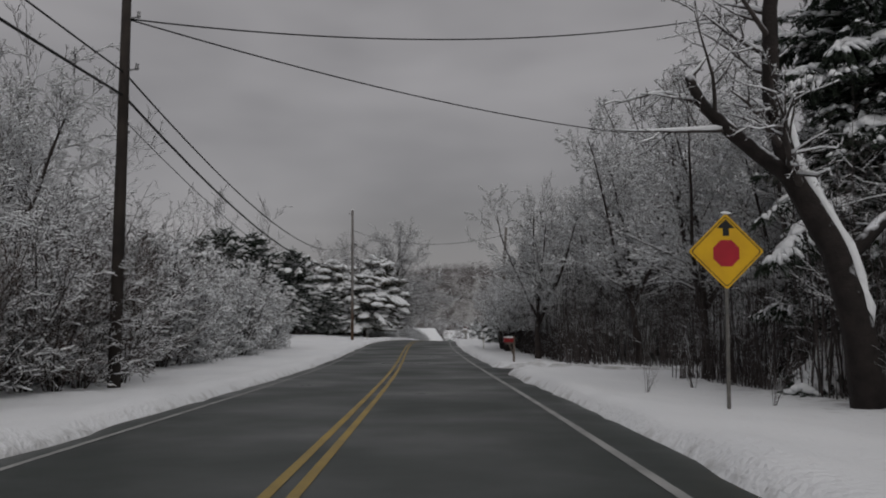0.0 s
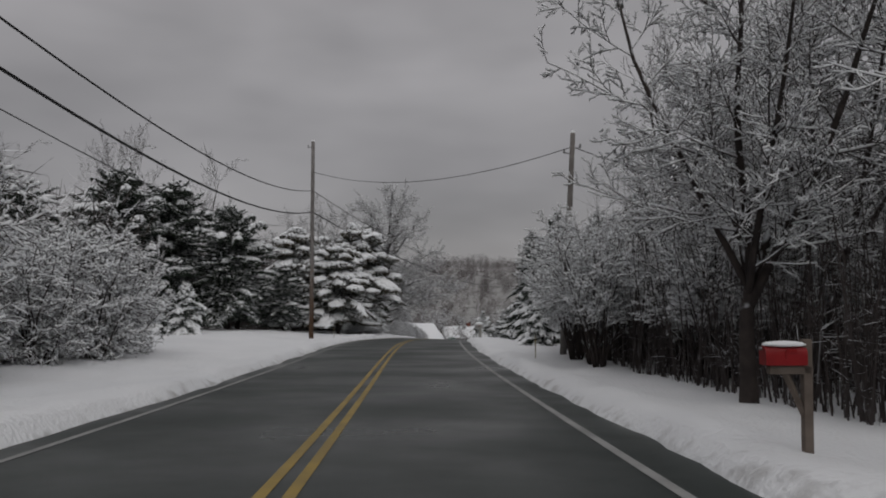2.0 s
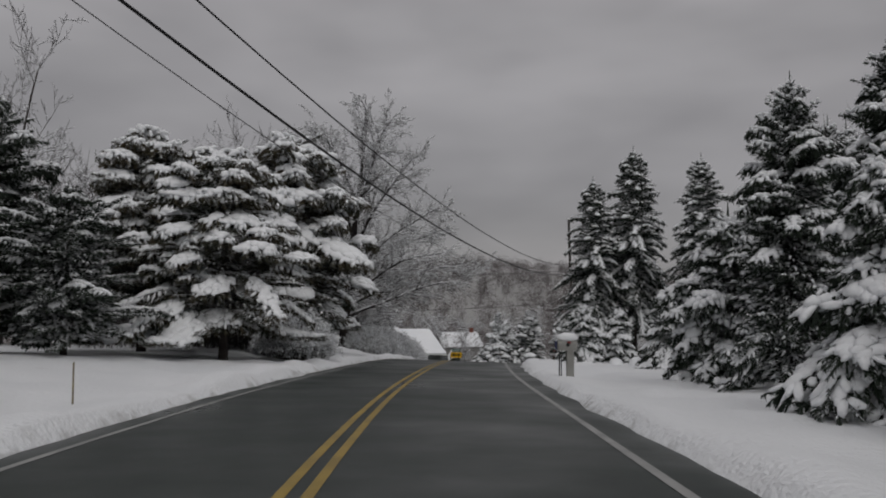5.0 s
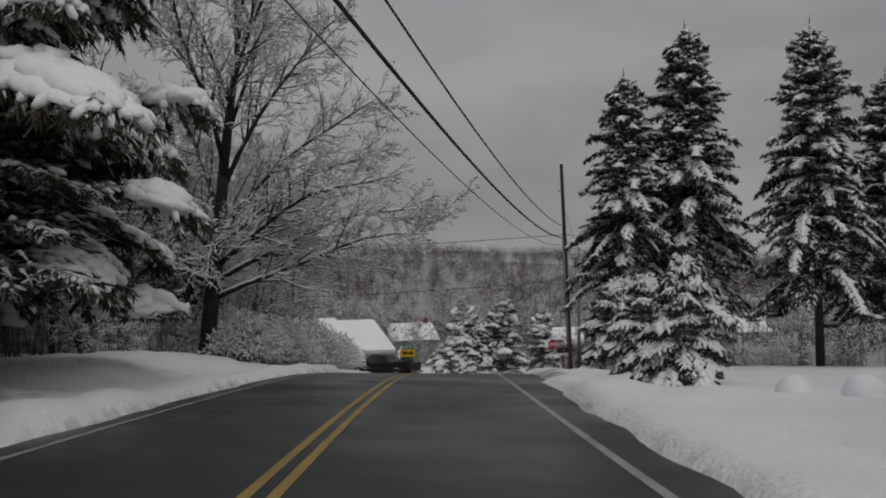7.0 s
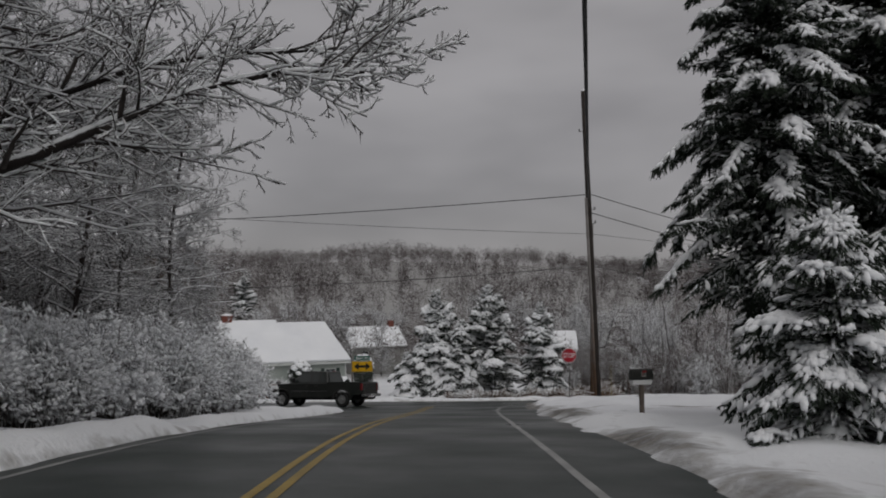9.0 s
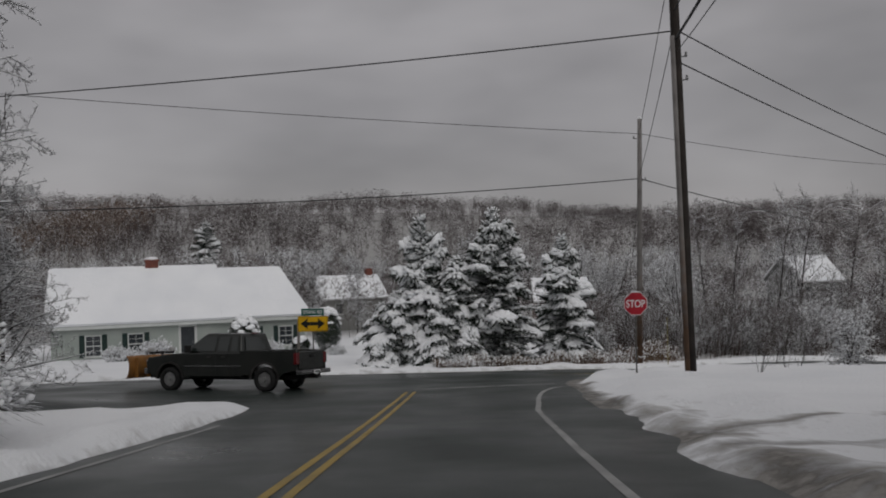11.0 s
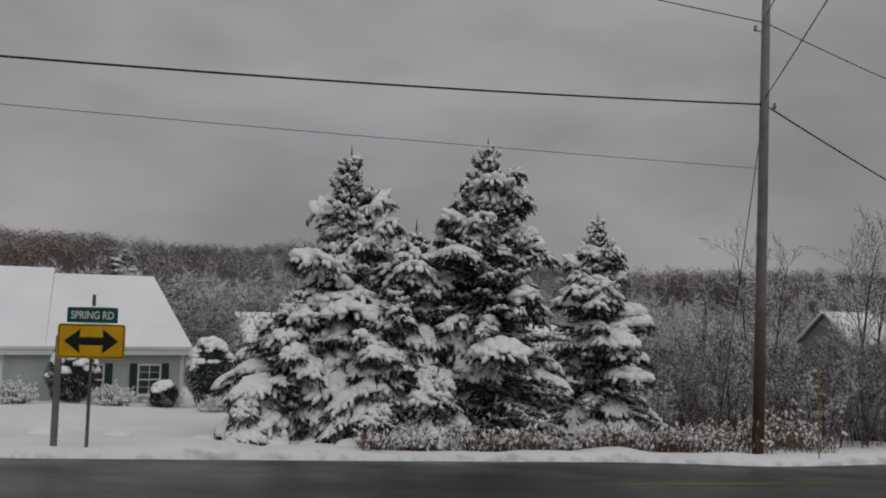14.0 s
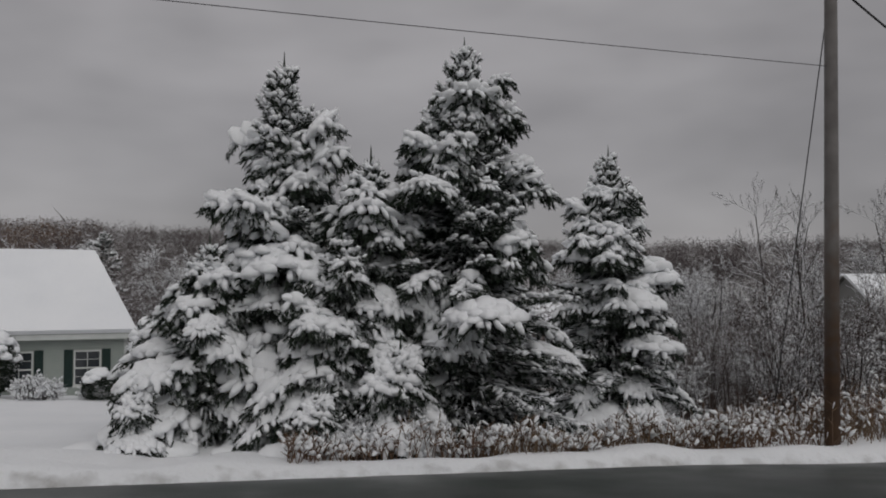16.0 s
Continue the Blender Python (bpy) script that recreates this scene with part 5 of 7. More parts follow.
# ---- the wooded hill ----
def far_woods(name, seed, x0, x1, y0, y1, n, h, mat, label, boughs=20, thin=1.0, stroke=0.16, low=0.62):
    """Leafless trees: a thin stem and a round crown of short upright twigs."""
    g = np.random.default_rng(seed)
    x, y = g.uniform(x0, x1, n), g.uniform(y0, y1, n)
    ok = paved(x, y) > 4
    x, y = x[ok], y[ok]
    n = len(x)
    z = base_z(x, y) - 0.3
    t = h * g.uniform(0.6, 1.1, n) * (1 + 0.22 * np.sin(x * 0.05 + seed) * np.sin(x * 0.017 + y * 0.02))
    wide = g.uniform(0.22, 0.36, n) * t
    foot = np.stack([x, y, z], 1)
    tip = foot + np.stack([g.uniform(-0.4, 0.4, n), np.zeros(n), t * 0.8], 1)
    b = Build()
    for a in (0.0, 2.1, 4.2):
        w0 = np.array([math.cos(a), math.sin(a), 0]) * 0.09 * thin
        w1 = np.array([math.cos(a + 2.1), math.sin(a + 2.1), 0]) * 0.09 * thin
        b.tris(np.stack([foot + w0, foot + w1, tip], 1))
    k = np.repeat(np.arange(n), boughs)
    m = len(k)
    v = g.normal(0, 1, (m, 3))
    v *= (g.random(m) ** 0.42 / np.linalg.norm(v, axis=1))[:, None]
    q = foot[k] + np.stack([v[:, 0] * wide[k], v[:, 1] * wide[k], t[k] * (low + 0.36 * v[:, 2])], 1)
    d = np.stack([v[:, 0] + g.normal(0, 0.5, m), v[:, 1] + g.normal(0, 0.5, m), 0.35 + g.normal(0, 0.6, m)], 1)
    d *= (t[k] * stroke * g.uniform(0.5, 1.2, m) / np.linalg.norm(d, axis=1))[:, None]
    w = g.normal(0, 1, (m, 3))
    w *= ((0.05 + 0.008 * t[k]) * thin / np.linalg.norm(w, axis=1))[:, None]
    b.tris(np.stack([q + w, q - w, q + d], 1))
    return tagged(new(name, b.mesh(name, mat)), label, "woods", kind="stuff")


def undergrowth(name, seed, edge, depth, y0, y1, n, h, mat, label):
    """Dense thin upright stems with a few side twigs, from a wood's edge inwards."""
    g = np.random.default_rng(seed)
    y = g.uniform(y0, y1, n)
    x = np.interp(y, [p[0] for p in edge], [p[1] for p in edge]) + depth * g.random(n) ** 1.3
    ok = paved(x, y) > 1.6
    x, y = x[ok], y[ok]
    n = len(x)
    foot = np.stack([x, y, base_z(x, y) - 0.05], 1)
    t = h * g.uniform(0.2, 1.0, n) ** 2.2 * (1 + 0.45 * np.sin(x * 0.9 + seed) * np.sin(y * 0.7 + x * 0.4))
    tip = foot + np.stack([g.normal(0, 0.10, n) * t, g.normal(0, 0.10, n) * t, t], 1)
    b = Build()
    w = g.uniform(0.010, 0.032, n)[:, None]
    for a in (0.0, 2.1, 4.2):
        b.tris(np.stack([foot + np.array([math.cos(a), math.sin(a), 0]) * w, foot + np.array([math.cos(a + 2.1), math.sin(a + 2.1), 0]) * w, tip], 1))
    k = np.repeat(np.arange(n), 9)
    m = len(k)
    q = g.uniform(0.25, 1.0, m)[:, None]
    c = foot[k] + (tip[k] - foot[k]) * q
    d = np.stack([g.normal(0, 1, m), g.normal(0, 1, m), g.uniform(-0.1, 1.1, m)], 1)
    d *= (t[k] * 0.20 * g.uniform(0.4, 1.2, m) / np.linalg.norm(d, axis=1))[:, None]
    v = g.normal(0, 1, (m, 3))
    v *= 0.011 / np.linalg.norm(v, axis=1)[:, None]
    b.tris(np.stack([c + v, c - v, c + d], 1))
    return tagged(new(name, b.mesh(name, mat)), label, "undergrowth", kind="stuff")


UNDER = snow_on_top(mottled("undergrowth_stems", (0.082, 0.069, 0.066), (0.046, 0.039, 0.037), 1.5, 0.95), 0.25, 1.1, 1.2)
undergrowth("undergrowth", 71, [(35, 4.4), (38, 4.6), (44, 4.0), (50, 3.4), (64, 3.6)], 9.0, 36.5, 64, 3600, 6.0, UNDER, "dark leafless undergrowth at the edge of the woods")
undergrowth("undergrowth", 72, [(14, 9.0), (20, 7.6), (29, 6.8)], 9.0, 15, 28.0, 2400, 5.5, UNDER, "dark leafless undergrowth behind the verge")
undergrowth("undergrowth", 73, [(8, -10.5), (34, -12.5)], -7.0, 8, 34, 2600, 3.2, UNDER, "dark leafless undergrowth behind the shrubs")
undergrowth("undergrowth", 75, [(172, 13.0), (206, 14.0)], 34.0, 172.5, 206, 5600, 2.6, SCRUB_TWIG, "dense brown dry scrub beyond the crossing road")
undergrowth("undergrowth", 74, [(106, -13), (150, -12)], -10.0, 106, 150, 3000, 6.0, UNDER, "dark leafless undergrowth behind the hedge")

FAR_TWIG = snow_on_top(mottled("far_twigs", (0.06, 0.048, 0.047), (0.115, 0.098, 0.096), 0.012, 0.95), 0.5, 1.9, 0.3)
VALLEY_TWIG = snow_on_top(mottled("valley_twigs", (0.07, 0.055, 0.052), (0.125, 0.107, 0.103), 0.03, 0.95), 0.3, 1.4, 0.5)
DARK_TWIG = snow_on_top(mottled("dark_valley_twigs", (0.055, 0.041, 0.04), (0.095, 0.078, 0.077), 0.03, 0.95), 0.4, 1.7, 0.3)
FAR_BROWN = snow_on_top(mottled("far_oak_leaves", (0.14, 0.095, 0.068), (0.12, 0.095, 0.082), 0.02, 0.95), 0.4, 1.6, 0.3)
far_woods("woods", 61, -420, 460, 370, 600, 5200, 11, FAR_TWIG, "far hillside of leafless snow-dusted trees", 105, 0.75, 0.11)
far_woods("woods", 62, -190, 24, 206, 370, 1300, 8, VALLEY_TWIG, "leafless snowy trees in the valley", 230, 0.38, 0.10)
far_woods("woods", 69, 24, 250, 206, 370, 1200, 8.5, DARK_TWIG, "dark leafless trees in the valley", 230, 0.38, 0.10)
far_woods("woods", 63, -120, -82, 400, 520, 170, 11, FAR_BROWN, "far trees still holding brown leaves", 80, 1.3, 0.10)
far_woods("woods", 64, 12, 60, 5, 28.5, 170, 10, TWIG, "deep leafless woods behind the verge", 320, 0.26, 0.16, 0.5)
far_woods("woods", 65, 9, 60, 36, 96, 420, 9, TWIG, "deep leafless woods behind the thicket", 300, 0.26, 0.16, 0.5)
far_woods("woods", 66, -70, -15, 5, 64, 300, 8, TWIG, "deep leafless woods behind the brush", 300, 0.26, 0.16, 0.5)
far_woods("woods", 67, -75, -14, 108, 158, 480, 11, UNDER, "deep leafless woods behind the hedge", 620, 0.28, 0.16, 0.5)
far_woods("woods", 68, 20, 80, 120, 156, 160, 10, TWIG, "leafless woods behind the spruces", 240, 0.26, 0.16, 0.5)


# ---- poles and wires ----
def utility_pole(x, y, height, r, mat, label, lean=(0, 0), hardware=()):
    p = on_land(x, y, 0.1)
    ob = thing("utility_pole", Matrix.Translation(p), label, "utility pole", "utility poles along the road")
    b = Build()
    top = Vector((lean[0] * height, lean[1] * height, height))
    b.tube([Vector((0, 0, 0)), top * 0.35, top * 0.7, top], [r, r * 0.92, r * 0.82, r * 0.7], 12)
    part("pole", b, mat, ob, smooth=True)
    s = Build()
    blob(s, random.Random(1), top, Vector((r * 0.75, 0, 0)), Vector((0, r * 0.75, 0)), Vector((0, 0, 0.1)), 2, 0.1)
    part("snow_cap", s, SNOW_LOAD, ob, "cap of snow", smooth=True)
    for h, side in hardware:
        c = top * (h / height)
        k = Build()
        k.tube([c + Vector((side * r * 0.6, 0, 0)), c + Vector((side * 0.32, 0, 0.03))], [0.025, 0.02], 6)
        br = part("bracket", k, STEEL, ob, "galvanised bracket")
        i = Build()
        c2 = c + Vector((side * 0.3, 0, 0.0))
        i.tube([c2, c2 + Vector((0, 0, 0.05)), c2 + Vector((0, 0, 0.10)), c2 + Vector((0, 0, 0.15))], [0.03, 0.05, 0.035, 0.045], 8)
        part("insulator", i, STEEL, br, "grey insulator")
    return p, p + top


def wire(a, b, sag, r=0.014, label="black overhead wire slung between poles", n=22):
    k = Build()
    pts = []
    for i in range(n + 1):
        s = i / n
        p = a.lerp(b, s)
        p.z -= 4 * sag * s * (1 - s)
        pts.append(p)
    k.tube(pts, [r] * (n + 1), 5)
    return solid("overhead_wire", k, WIRE, label, "cable", "overhead wires", smooth=True)


P1, P1T = utility_pole(-8.1, 19.3, 9.6, 0.15, WOOD_DARK, "dark wooden utility pole at the verge", (0.015, 0), ((7.0, -1), (7.55, 1), (8.8, 1)))
P2, P2T = utility_pole(-10.7, 79.7, 12.6, 0.15, WOOD_STAINED, "grey wooden utility pole with snow on its fittings", (0.0, 0), ((12.2, -1), (9.0, 1), (7.7, 1)))
P3, P3T = utility_pole(9.05, 153.4, 15.7, 0.17, WOOD_DARK, "dark wooden utility pole at the junction", (-0.028, 0), ((13.6, -1), (9.6, 1), (8.9, 1)))
P4, P4T = utility_pole(13.1, 169.9, 12.4, 0.15, WOOD_STAINED, "grey wooden utility pole beyond the crossing road", (0.02, 0), ((9.3, 1), (11.4, -1)))
P5, P5T = utility_pole(2.6, 59.4, 8.6, 0.13, WOOD_GREY, "grey wooden utility pole standing in the thicket", (0.05, 0), ((8.0, 1), (7.8, -1)))


# the cable guard up the near side of the junction pole
k = Build()
k.tube([Vector((-0.15 - 0.028 * z, -0.12, z)) for z in (0.0, 3.0, 6.0, 10.2)], [0.085, 0.085, 0.08, 0.075], 8)
part("cable_guard", k, WOOD_STAINED, next(o for o in scene.objects if o.name == "utility_pole.002"), "brown and grey cable guard", smooth=True)


def fix(base, top, z):
    """The point of a pole at a given level."""
    return base.lerp(top, (z - base.z) / (top.z - base.z))


wire(Vector((-6.4, -32, 9.0)), fix(P1, P1T, 6.65), 0.5, 0.022)
wire(Vector((-6.4, -32, 7.6)), fix(P1, P1T, 6.1), 0.5, 0.032)
wire(fix(P1, P1T, 6.65), fix(P2, P2T, 6.5), 2.1, 0.024)
wire(fix(P1, P1T, 6.1), fix(P2, P2T, 5.15), 2.1, 0.034)
wire(fix(P2, P2T, 6.5), fix(P3, P3T, 2.2), 2.0, 0.026)
wire(fix(P2, P2T, 5.15), fix(P3, P3T, 1.35), 2.0, 0.04)
wire(fix(P1, P1T, 5.55), fix(P2, P2T, 4.5), 2.2, 0.012)
wire(fix(P2, P2T, 4.5), fix(P3, P3T, 0.95), 2.3, 0.013)
wire(fix(P2, P2T, 7.7), fix(P5, P5T, 5.7), 1.0, 0.016)
wire(fix(P5, P5T, 5.7), Vector((9.5, 64, 5.0)), 0.2, 0.016)
wire(fix(P1, P1T, 7.95), Vector((10.1, 28, 11.0)), 0.75, 0.02)
wire(fix(P1, P1T, 7.95), Vector((7.6, 35, 8.1)), 0.4, 0.02)
wire(fix(P3, P3T, 1.6), Vector((-36, 167, 1.2)), 0.5, 0.022)
wire(fix(P3, P3T, 1.65), Vector((40, 178, -1.2)), 0.5, 0.022)
wire(fix(P3, P3T, 0.7), Vector((40, 177, -2.6)), 0.5, 0.022)
wire(fix(P4, P4T, -1.55), Vector((-32, 159.5, -3.0)), 0.6, 0.024)
wire(fix(P4, P4T, -3.3), Vector((-32, 159.5, -3.6)), 0.2, 0.007)
wire(fix(P4, P4T, 0.7), Vector((-32, 158.6, 2.5)), 0.3, 0.014)
wire(fix(P4, P4T, -1.55), Vector((44.7, 190, -5.0)), 0.5, 0.024)
wire(fix(P4, P4T, 0.7), Vector((45, 186, 0.2)), 0.5, 0.014)
wire(fix(P4, P4T, 0.9), fix(P3, P3T, 3.8), 0.15, 0.014)
wire(fix(P4, P4T, -1.4), fix(P3, P3T, 1.8), 0.15, 0.014)
wire(fix(P4, P4T, -1.6), on_land(12.75, 171.6, 0.1), 0.02, 0.012, "thin steel guy wire beside the pole")


# ---- signs ----
SIGN_Y = mottled("yellow_sheeting", (0.72, 0.42, 0.01), (0.62, 0.35, 0.01), 3.0, 0.45)
SIGN_R = mottled("red_sheeting", (0.42, 0.015, 0.03), (0.34, 0.012, 0.025), 3.0, 0.45)
SIGN_G = mottled("green_sheeting", (0.0, 0.10, 0.07), (0.0, 0.08, 0.055), 3.0, 0.45)
SIGN_W = material("white_sheeting", (0.75, 0.75, 0.75), 0.45)
SIGN_K = material("black_sheeting", (0.012, 0.012, 0.012), 0.5)
POST = mottled("sign_post_steel", (0.16, 0.15, 0.14), (0.10, 0.10, 0.095), 5.0, 0.6, 0.5)


def plate(outline, y0, y1):
    """A flat plate that faces the road user (towards -y)."""
    b = Build()
    b.prism(outline, y0, y1, "y")
    return b


def polygon(n, r, start):
    return [(r * math.cos(radians(start + 360 * i / n)), r * math.sin(radians(start + 360 * i / n))) for i in range(n)]


def rounded(w, h, r, n=5):
    pts = []
    for cx, cz, a in ((w / 2 - r, h / 2 - r, 0), (-w / 2 + r, h / 2 - r, 90), (-w / 2 + r, -h / 2 + r, 180), (w / 2 - r, -h / 2 + r, 270)):
        pts += [(cx + r * math.cos(radians(a + 90 * i / n)), cz + r * math.sin(radians(a + 90 * i / n))) for i in range(n + 1)]
    return pts


def shifted(pts, dx, dz, s=1.0):
    return [(x * s + dx, z * s + dz) for x, z in pts]


def turned(pts, a):
    c, s = math.cos(radians(a)), math.sin(radians(a))
    return [(x * c - z * s, x * s + z * c) for x, z in pts]


def lettering(name, text, height, width, mat, parent, at, depth=0.003):
    """Raised letters that face -y, centred."""
    cu = bpy.data.curves.new(name, "FONT")
    cu.body, cu.align_x, cu.align_y, cu.extrude, cu.offset = text, "CENTER", "CENTER", depth, 0.012
    tmp = bpy.data.objects.new(name, cu)
    me = bpy.data.meshes.new_from_object(tmp)
    bpy.data.objects.remove(tmp)
    xs, ys = [v.co.x for v in me.vertices], [v.co.y for v in me.vertices]
    cx, cy = (max(xs) + min(xs)) / 2, (max(ys) + min(ys)) / 2
    sx, sy = width / (max(xs) - min(xs)), height / (max(ys) - min(ys))
    for v in me.vertices:
        x, y, z = v.co
        v.co = ((x - cx) * sx, -z, (y - cy) * sy)
    me.materials.clear()
    me.materials.append(mat)
    ob = new(name, me)
    ob.parent = parent
    ob.location = at
    return ob


def channel_post(height, w=0.06):
    """A U-channel steel post."""
    b = Build()
    b.prism([(-w / 2, 0), (w / 2, 0), (w / 2, 0.035), (w / 4, 0.035), (w / 4, 0.006), (-w / 4, 0.006), (-w / 4, 0.035), (-w / 2, 0.035)], -0.3, height, "z")
    return b


def stop_ahead_sign(x, y, z_mid):
    p = on_land(x, y)
    ob = thing("stop_ahead_sign", Matrix.Translation(p) @ pose(0, 0, 0, 0, 0, 3), "yellow diamond warning sign with black arrow over red octagon", "road sign")
    h = z_mid - p.z
    part("post", channel_post(h + 0.55), POST, ob, "thin steel post")
    d = turned(rounded(0.93, 0.93, 0.05), 45)
    face = part("plate", plate(shifted(d, 0, h), -0.012, -0.008), SIGN_Y, ob, "yellow diamond plate")
    edge = turned(rounded(0.87, 0.87, 0.05), 45)
    ring = Build()
    n = len(edge)
    inner = [(a * 0.965, b * 0.965) for a, b in edge]
    for i in range(n):
        j = (i + 1) % n
        q = [edge[i], edge[j], inner[j], inner[i]]
        ring.prism([(a, b + h) for a, b in q], -0.0145, -0.012, "y")
    part("border", ring, SIGN_K, face, "thin black border")
    part("arrow", plate([(0.0, h + 0.56), (-0.16, h + 0.40), (-0.055, h + 0.40), (-0.055, h + 0.27), (0.055, h + 0.27), (0.055, h + 0.40), (0.16, h + 0.40)], -0.015, -0.012), SIGN_K, face, "black upward arrow")
    part("octagon", plate(shifted(polygon(8, 0.245, 22.5), 0, h - 0.03), -0.015, -0.012), SIGN_R, face, "red octagon")
    s = Build()
    blob(s, random.Random(2), Vector((0, -0.01, h + 0.66)), Vector((0.10, 0, 0)), Vector((0, 0.03, 0)), Vector((0, 0, 0.03)), 2, 0.2)
    part("snow_cap", s, SNOW_LOAD, ob, "snow on the top corner", smooth=True)


def stop_sign(x, y, z_mid):
    p = on_land(x, y)
    ob = thing("stop_sign", Matrix.Translation(p) @ pose(0, 0, 0, 0, 0, -4), "red octagonal stop sign with white border on thin post", "road sign")
    h = z_mid - p.z
    part("post", channel_post(h + 0.3, 0.045), POST, ob, "thin steel post")
    r = 0.38 / math.cos(radians(22.5))
    face = part("plate", plate(shifted(polygon(8, r, 22.5), 0, h), -0.012, -0.008), SIGN_W, ob, "white-edged octagonal plate")
    part("field", plate(shifted(polygon(8, r * 0.945, 22.5), 0, h), -0.015, -0.012), SIGN_R, face, "red field")
    lettering("lettering", "STOP", 0.25, 0.62, SIGN_W, face, (0, -0.017, h))
    s = Build()
    blob(s, random.Random(3), Vector((0, -0.01, h + 0.39)), Vector((0.15, 0, 0)), Vector((0, 0.025, 0)), Vector((0, 0, 0.02)), 2, 0.2)
    part("snow_cap", s, SNOW_LOAD, ob, "thin snow on the top edge", smooth=True)


def two_way_sign(x, y, z_mid):
    p = on_land(x, y)
    ob = thing("two_way_arrow_sign", Matrix.Translation(p) @ pose(0, 0, 0, 0, 0, -6), "yellow sign with black double arrow under green street sign", "road sign")
    h = z_mid - p.z
    w, t = 1.36, 0.70
    part("post", channel_post(h + 0.95, 0.06), POST, ob, "steel post")
    wood = Build()
    wood.bevel_box((-0.72, -0.02, -0.3), (-0.61, 0.09, h + 0.1), 0.012)
    part("wooden_post", wood, WOOD_GREY, ob, "weathered square wooden post")
    face = part("plate", plate(shifted(rounded(w, t, 0.06), 0, h), -0.032, -0.028), SIGN_Y, ob, "yellow plate")
    outer, inner = rounded(w - 0.04, t - 0.04, 0.05), rounded(w - 0.075, t - 0.075, 0.04)
    ring = Build()
    for i in range(len(outer)):
        j = (i + 1) % len(outer)
        ring.prism([(a, b + h) for a, b in (outer[i], outer[j], inner[j], inner[i])], -0.0345, -0.032, "y")
    part("border", ring, SIGN_K, face, "thin black border")
    a = [(-0.55, 0), (-0.22, 0.25), (-0.24, 0.08), (0.24, 0.08), (0.22, 0.25), (0.55, 0), (0.22, -0.25), (0.24, -0.08), (-0.24, -0.08), (-0.22, -0.25)]
    part("double_arrow", plate(shifted(a, 0, h), -0.0345, -0.032), SIGN_K, face, "black double-headed arrow")
    blade = part("street_name_blade", plate(shifted(rounded(1.02, 0.31, 0.02), 0.0, h + 0.53), -0.03, -0.026), SIGN_G, ob, "green street name blade")
    lettering("lettering", "SPRING RD", 0.16, 0.86, SIGN_W, blade, (0, -0.0325, h + 0.53))
    for zz, ww in ((h + t / 2, 0.3), (h + 0.69, 0.26)):
        s = Build()
        blob(s, random.Random(4), Vector((0.1, -0.02, zz)), Vector((ww, 0, 0)), Vector((0, 0.03, 0)), Vector((0, 0, 0.025)), 2, 0.2)
        part("snow_cap", s, SNOW_LOAD, ob, "thin snow on the top edge", smooth=True)


stop_ahead_sign(4.53, 14.46, 2.09)
stop_sign(8.15, 155.7, -6.72)
two_way_sign(-2.95, 167.2, -8.1)

# thin marker stakes in the snow
for sx, sy, sh in ((1.3, 56.5, 0.85), (-9.4, 80.5, 0.7), (14.2, 168.9, 2.3)):
    k = Build()
    q = on_land(sx, sy)
    k.tube([q + Vector((0, 0, -0.2)), q + Vector((0, 0, sh))], [0.018, 0.015], 6)
    solid("marker_stake", k, mottled("stake", (0.35, 0.30, 0.05) if sh > 2 else (0.2, 0.17, 0.13), (0.3, 0.25, 0.08), 4), "thin stake standing in the snow", "stake")

# ---- mailboxes ----
MB_RED = mottled("red_enamel", (0.30, 0.012, 0.015), (0.22, 0.01, 0.012), 4, 0.45)
MB_GREY = mottled("grey_plastic", (0.30, 0.30, 0.28), (0.26, 0.255, 0.24), 4, 0.6)
MB_DARK = mottled("dark_enamel", (0.018, 0.02, 0.018), (0.03, 0.03, 0.026), 4, 0.5)
MB_BLUE = mottled("blue_plastic", (0.02, 0.03, 0.16), (0.02, 0.025, 0.12), 4, 0.5)
POST_WOOD = mottled("post_timber", (0.16, 0.13, 0.11), (0.11, 0.09, 0.075), 6, 0.85, bump_scale=30)


def vault(w, h, n=8):
    """The arched section of a mailbox, as (across, up)."""
    k = h - w / 2
    return [(-w / 2, 0)] + [(-w / 2 * math.cos(math.pi * i / n), k + w / 2 * math.sin(math.pi * i / n)) for i in range(n + 1)] + [(w / 2, 0)]


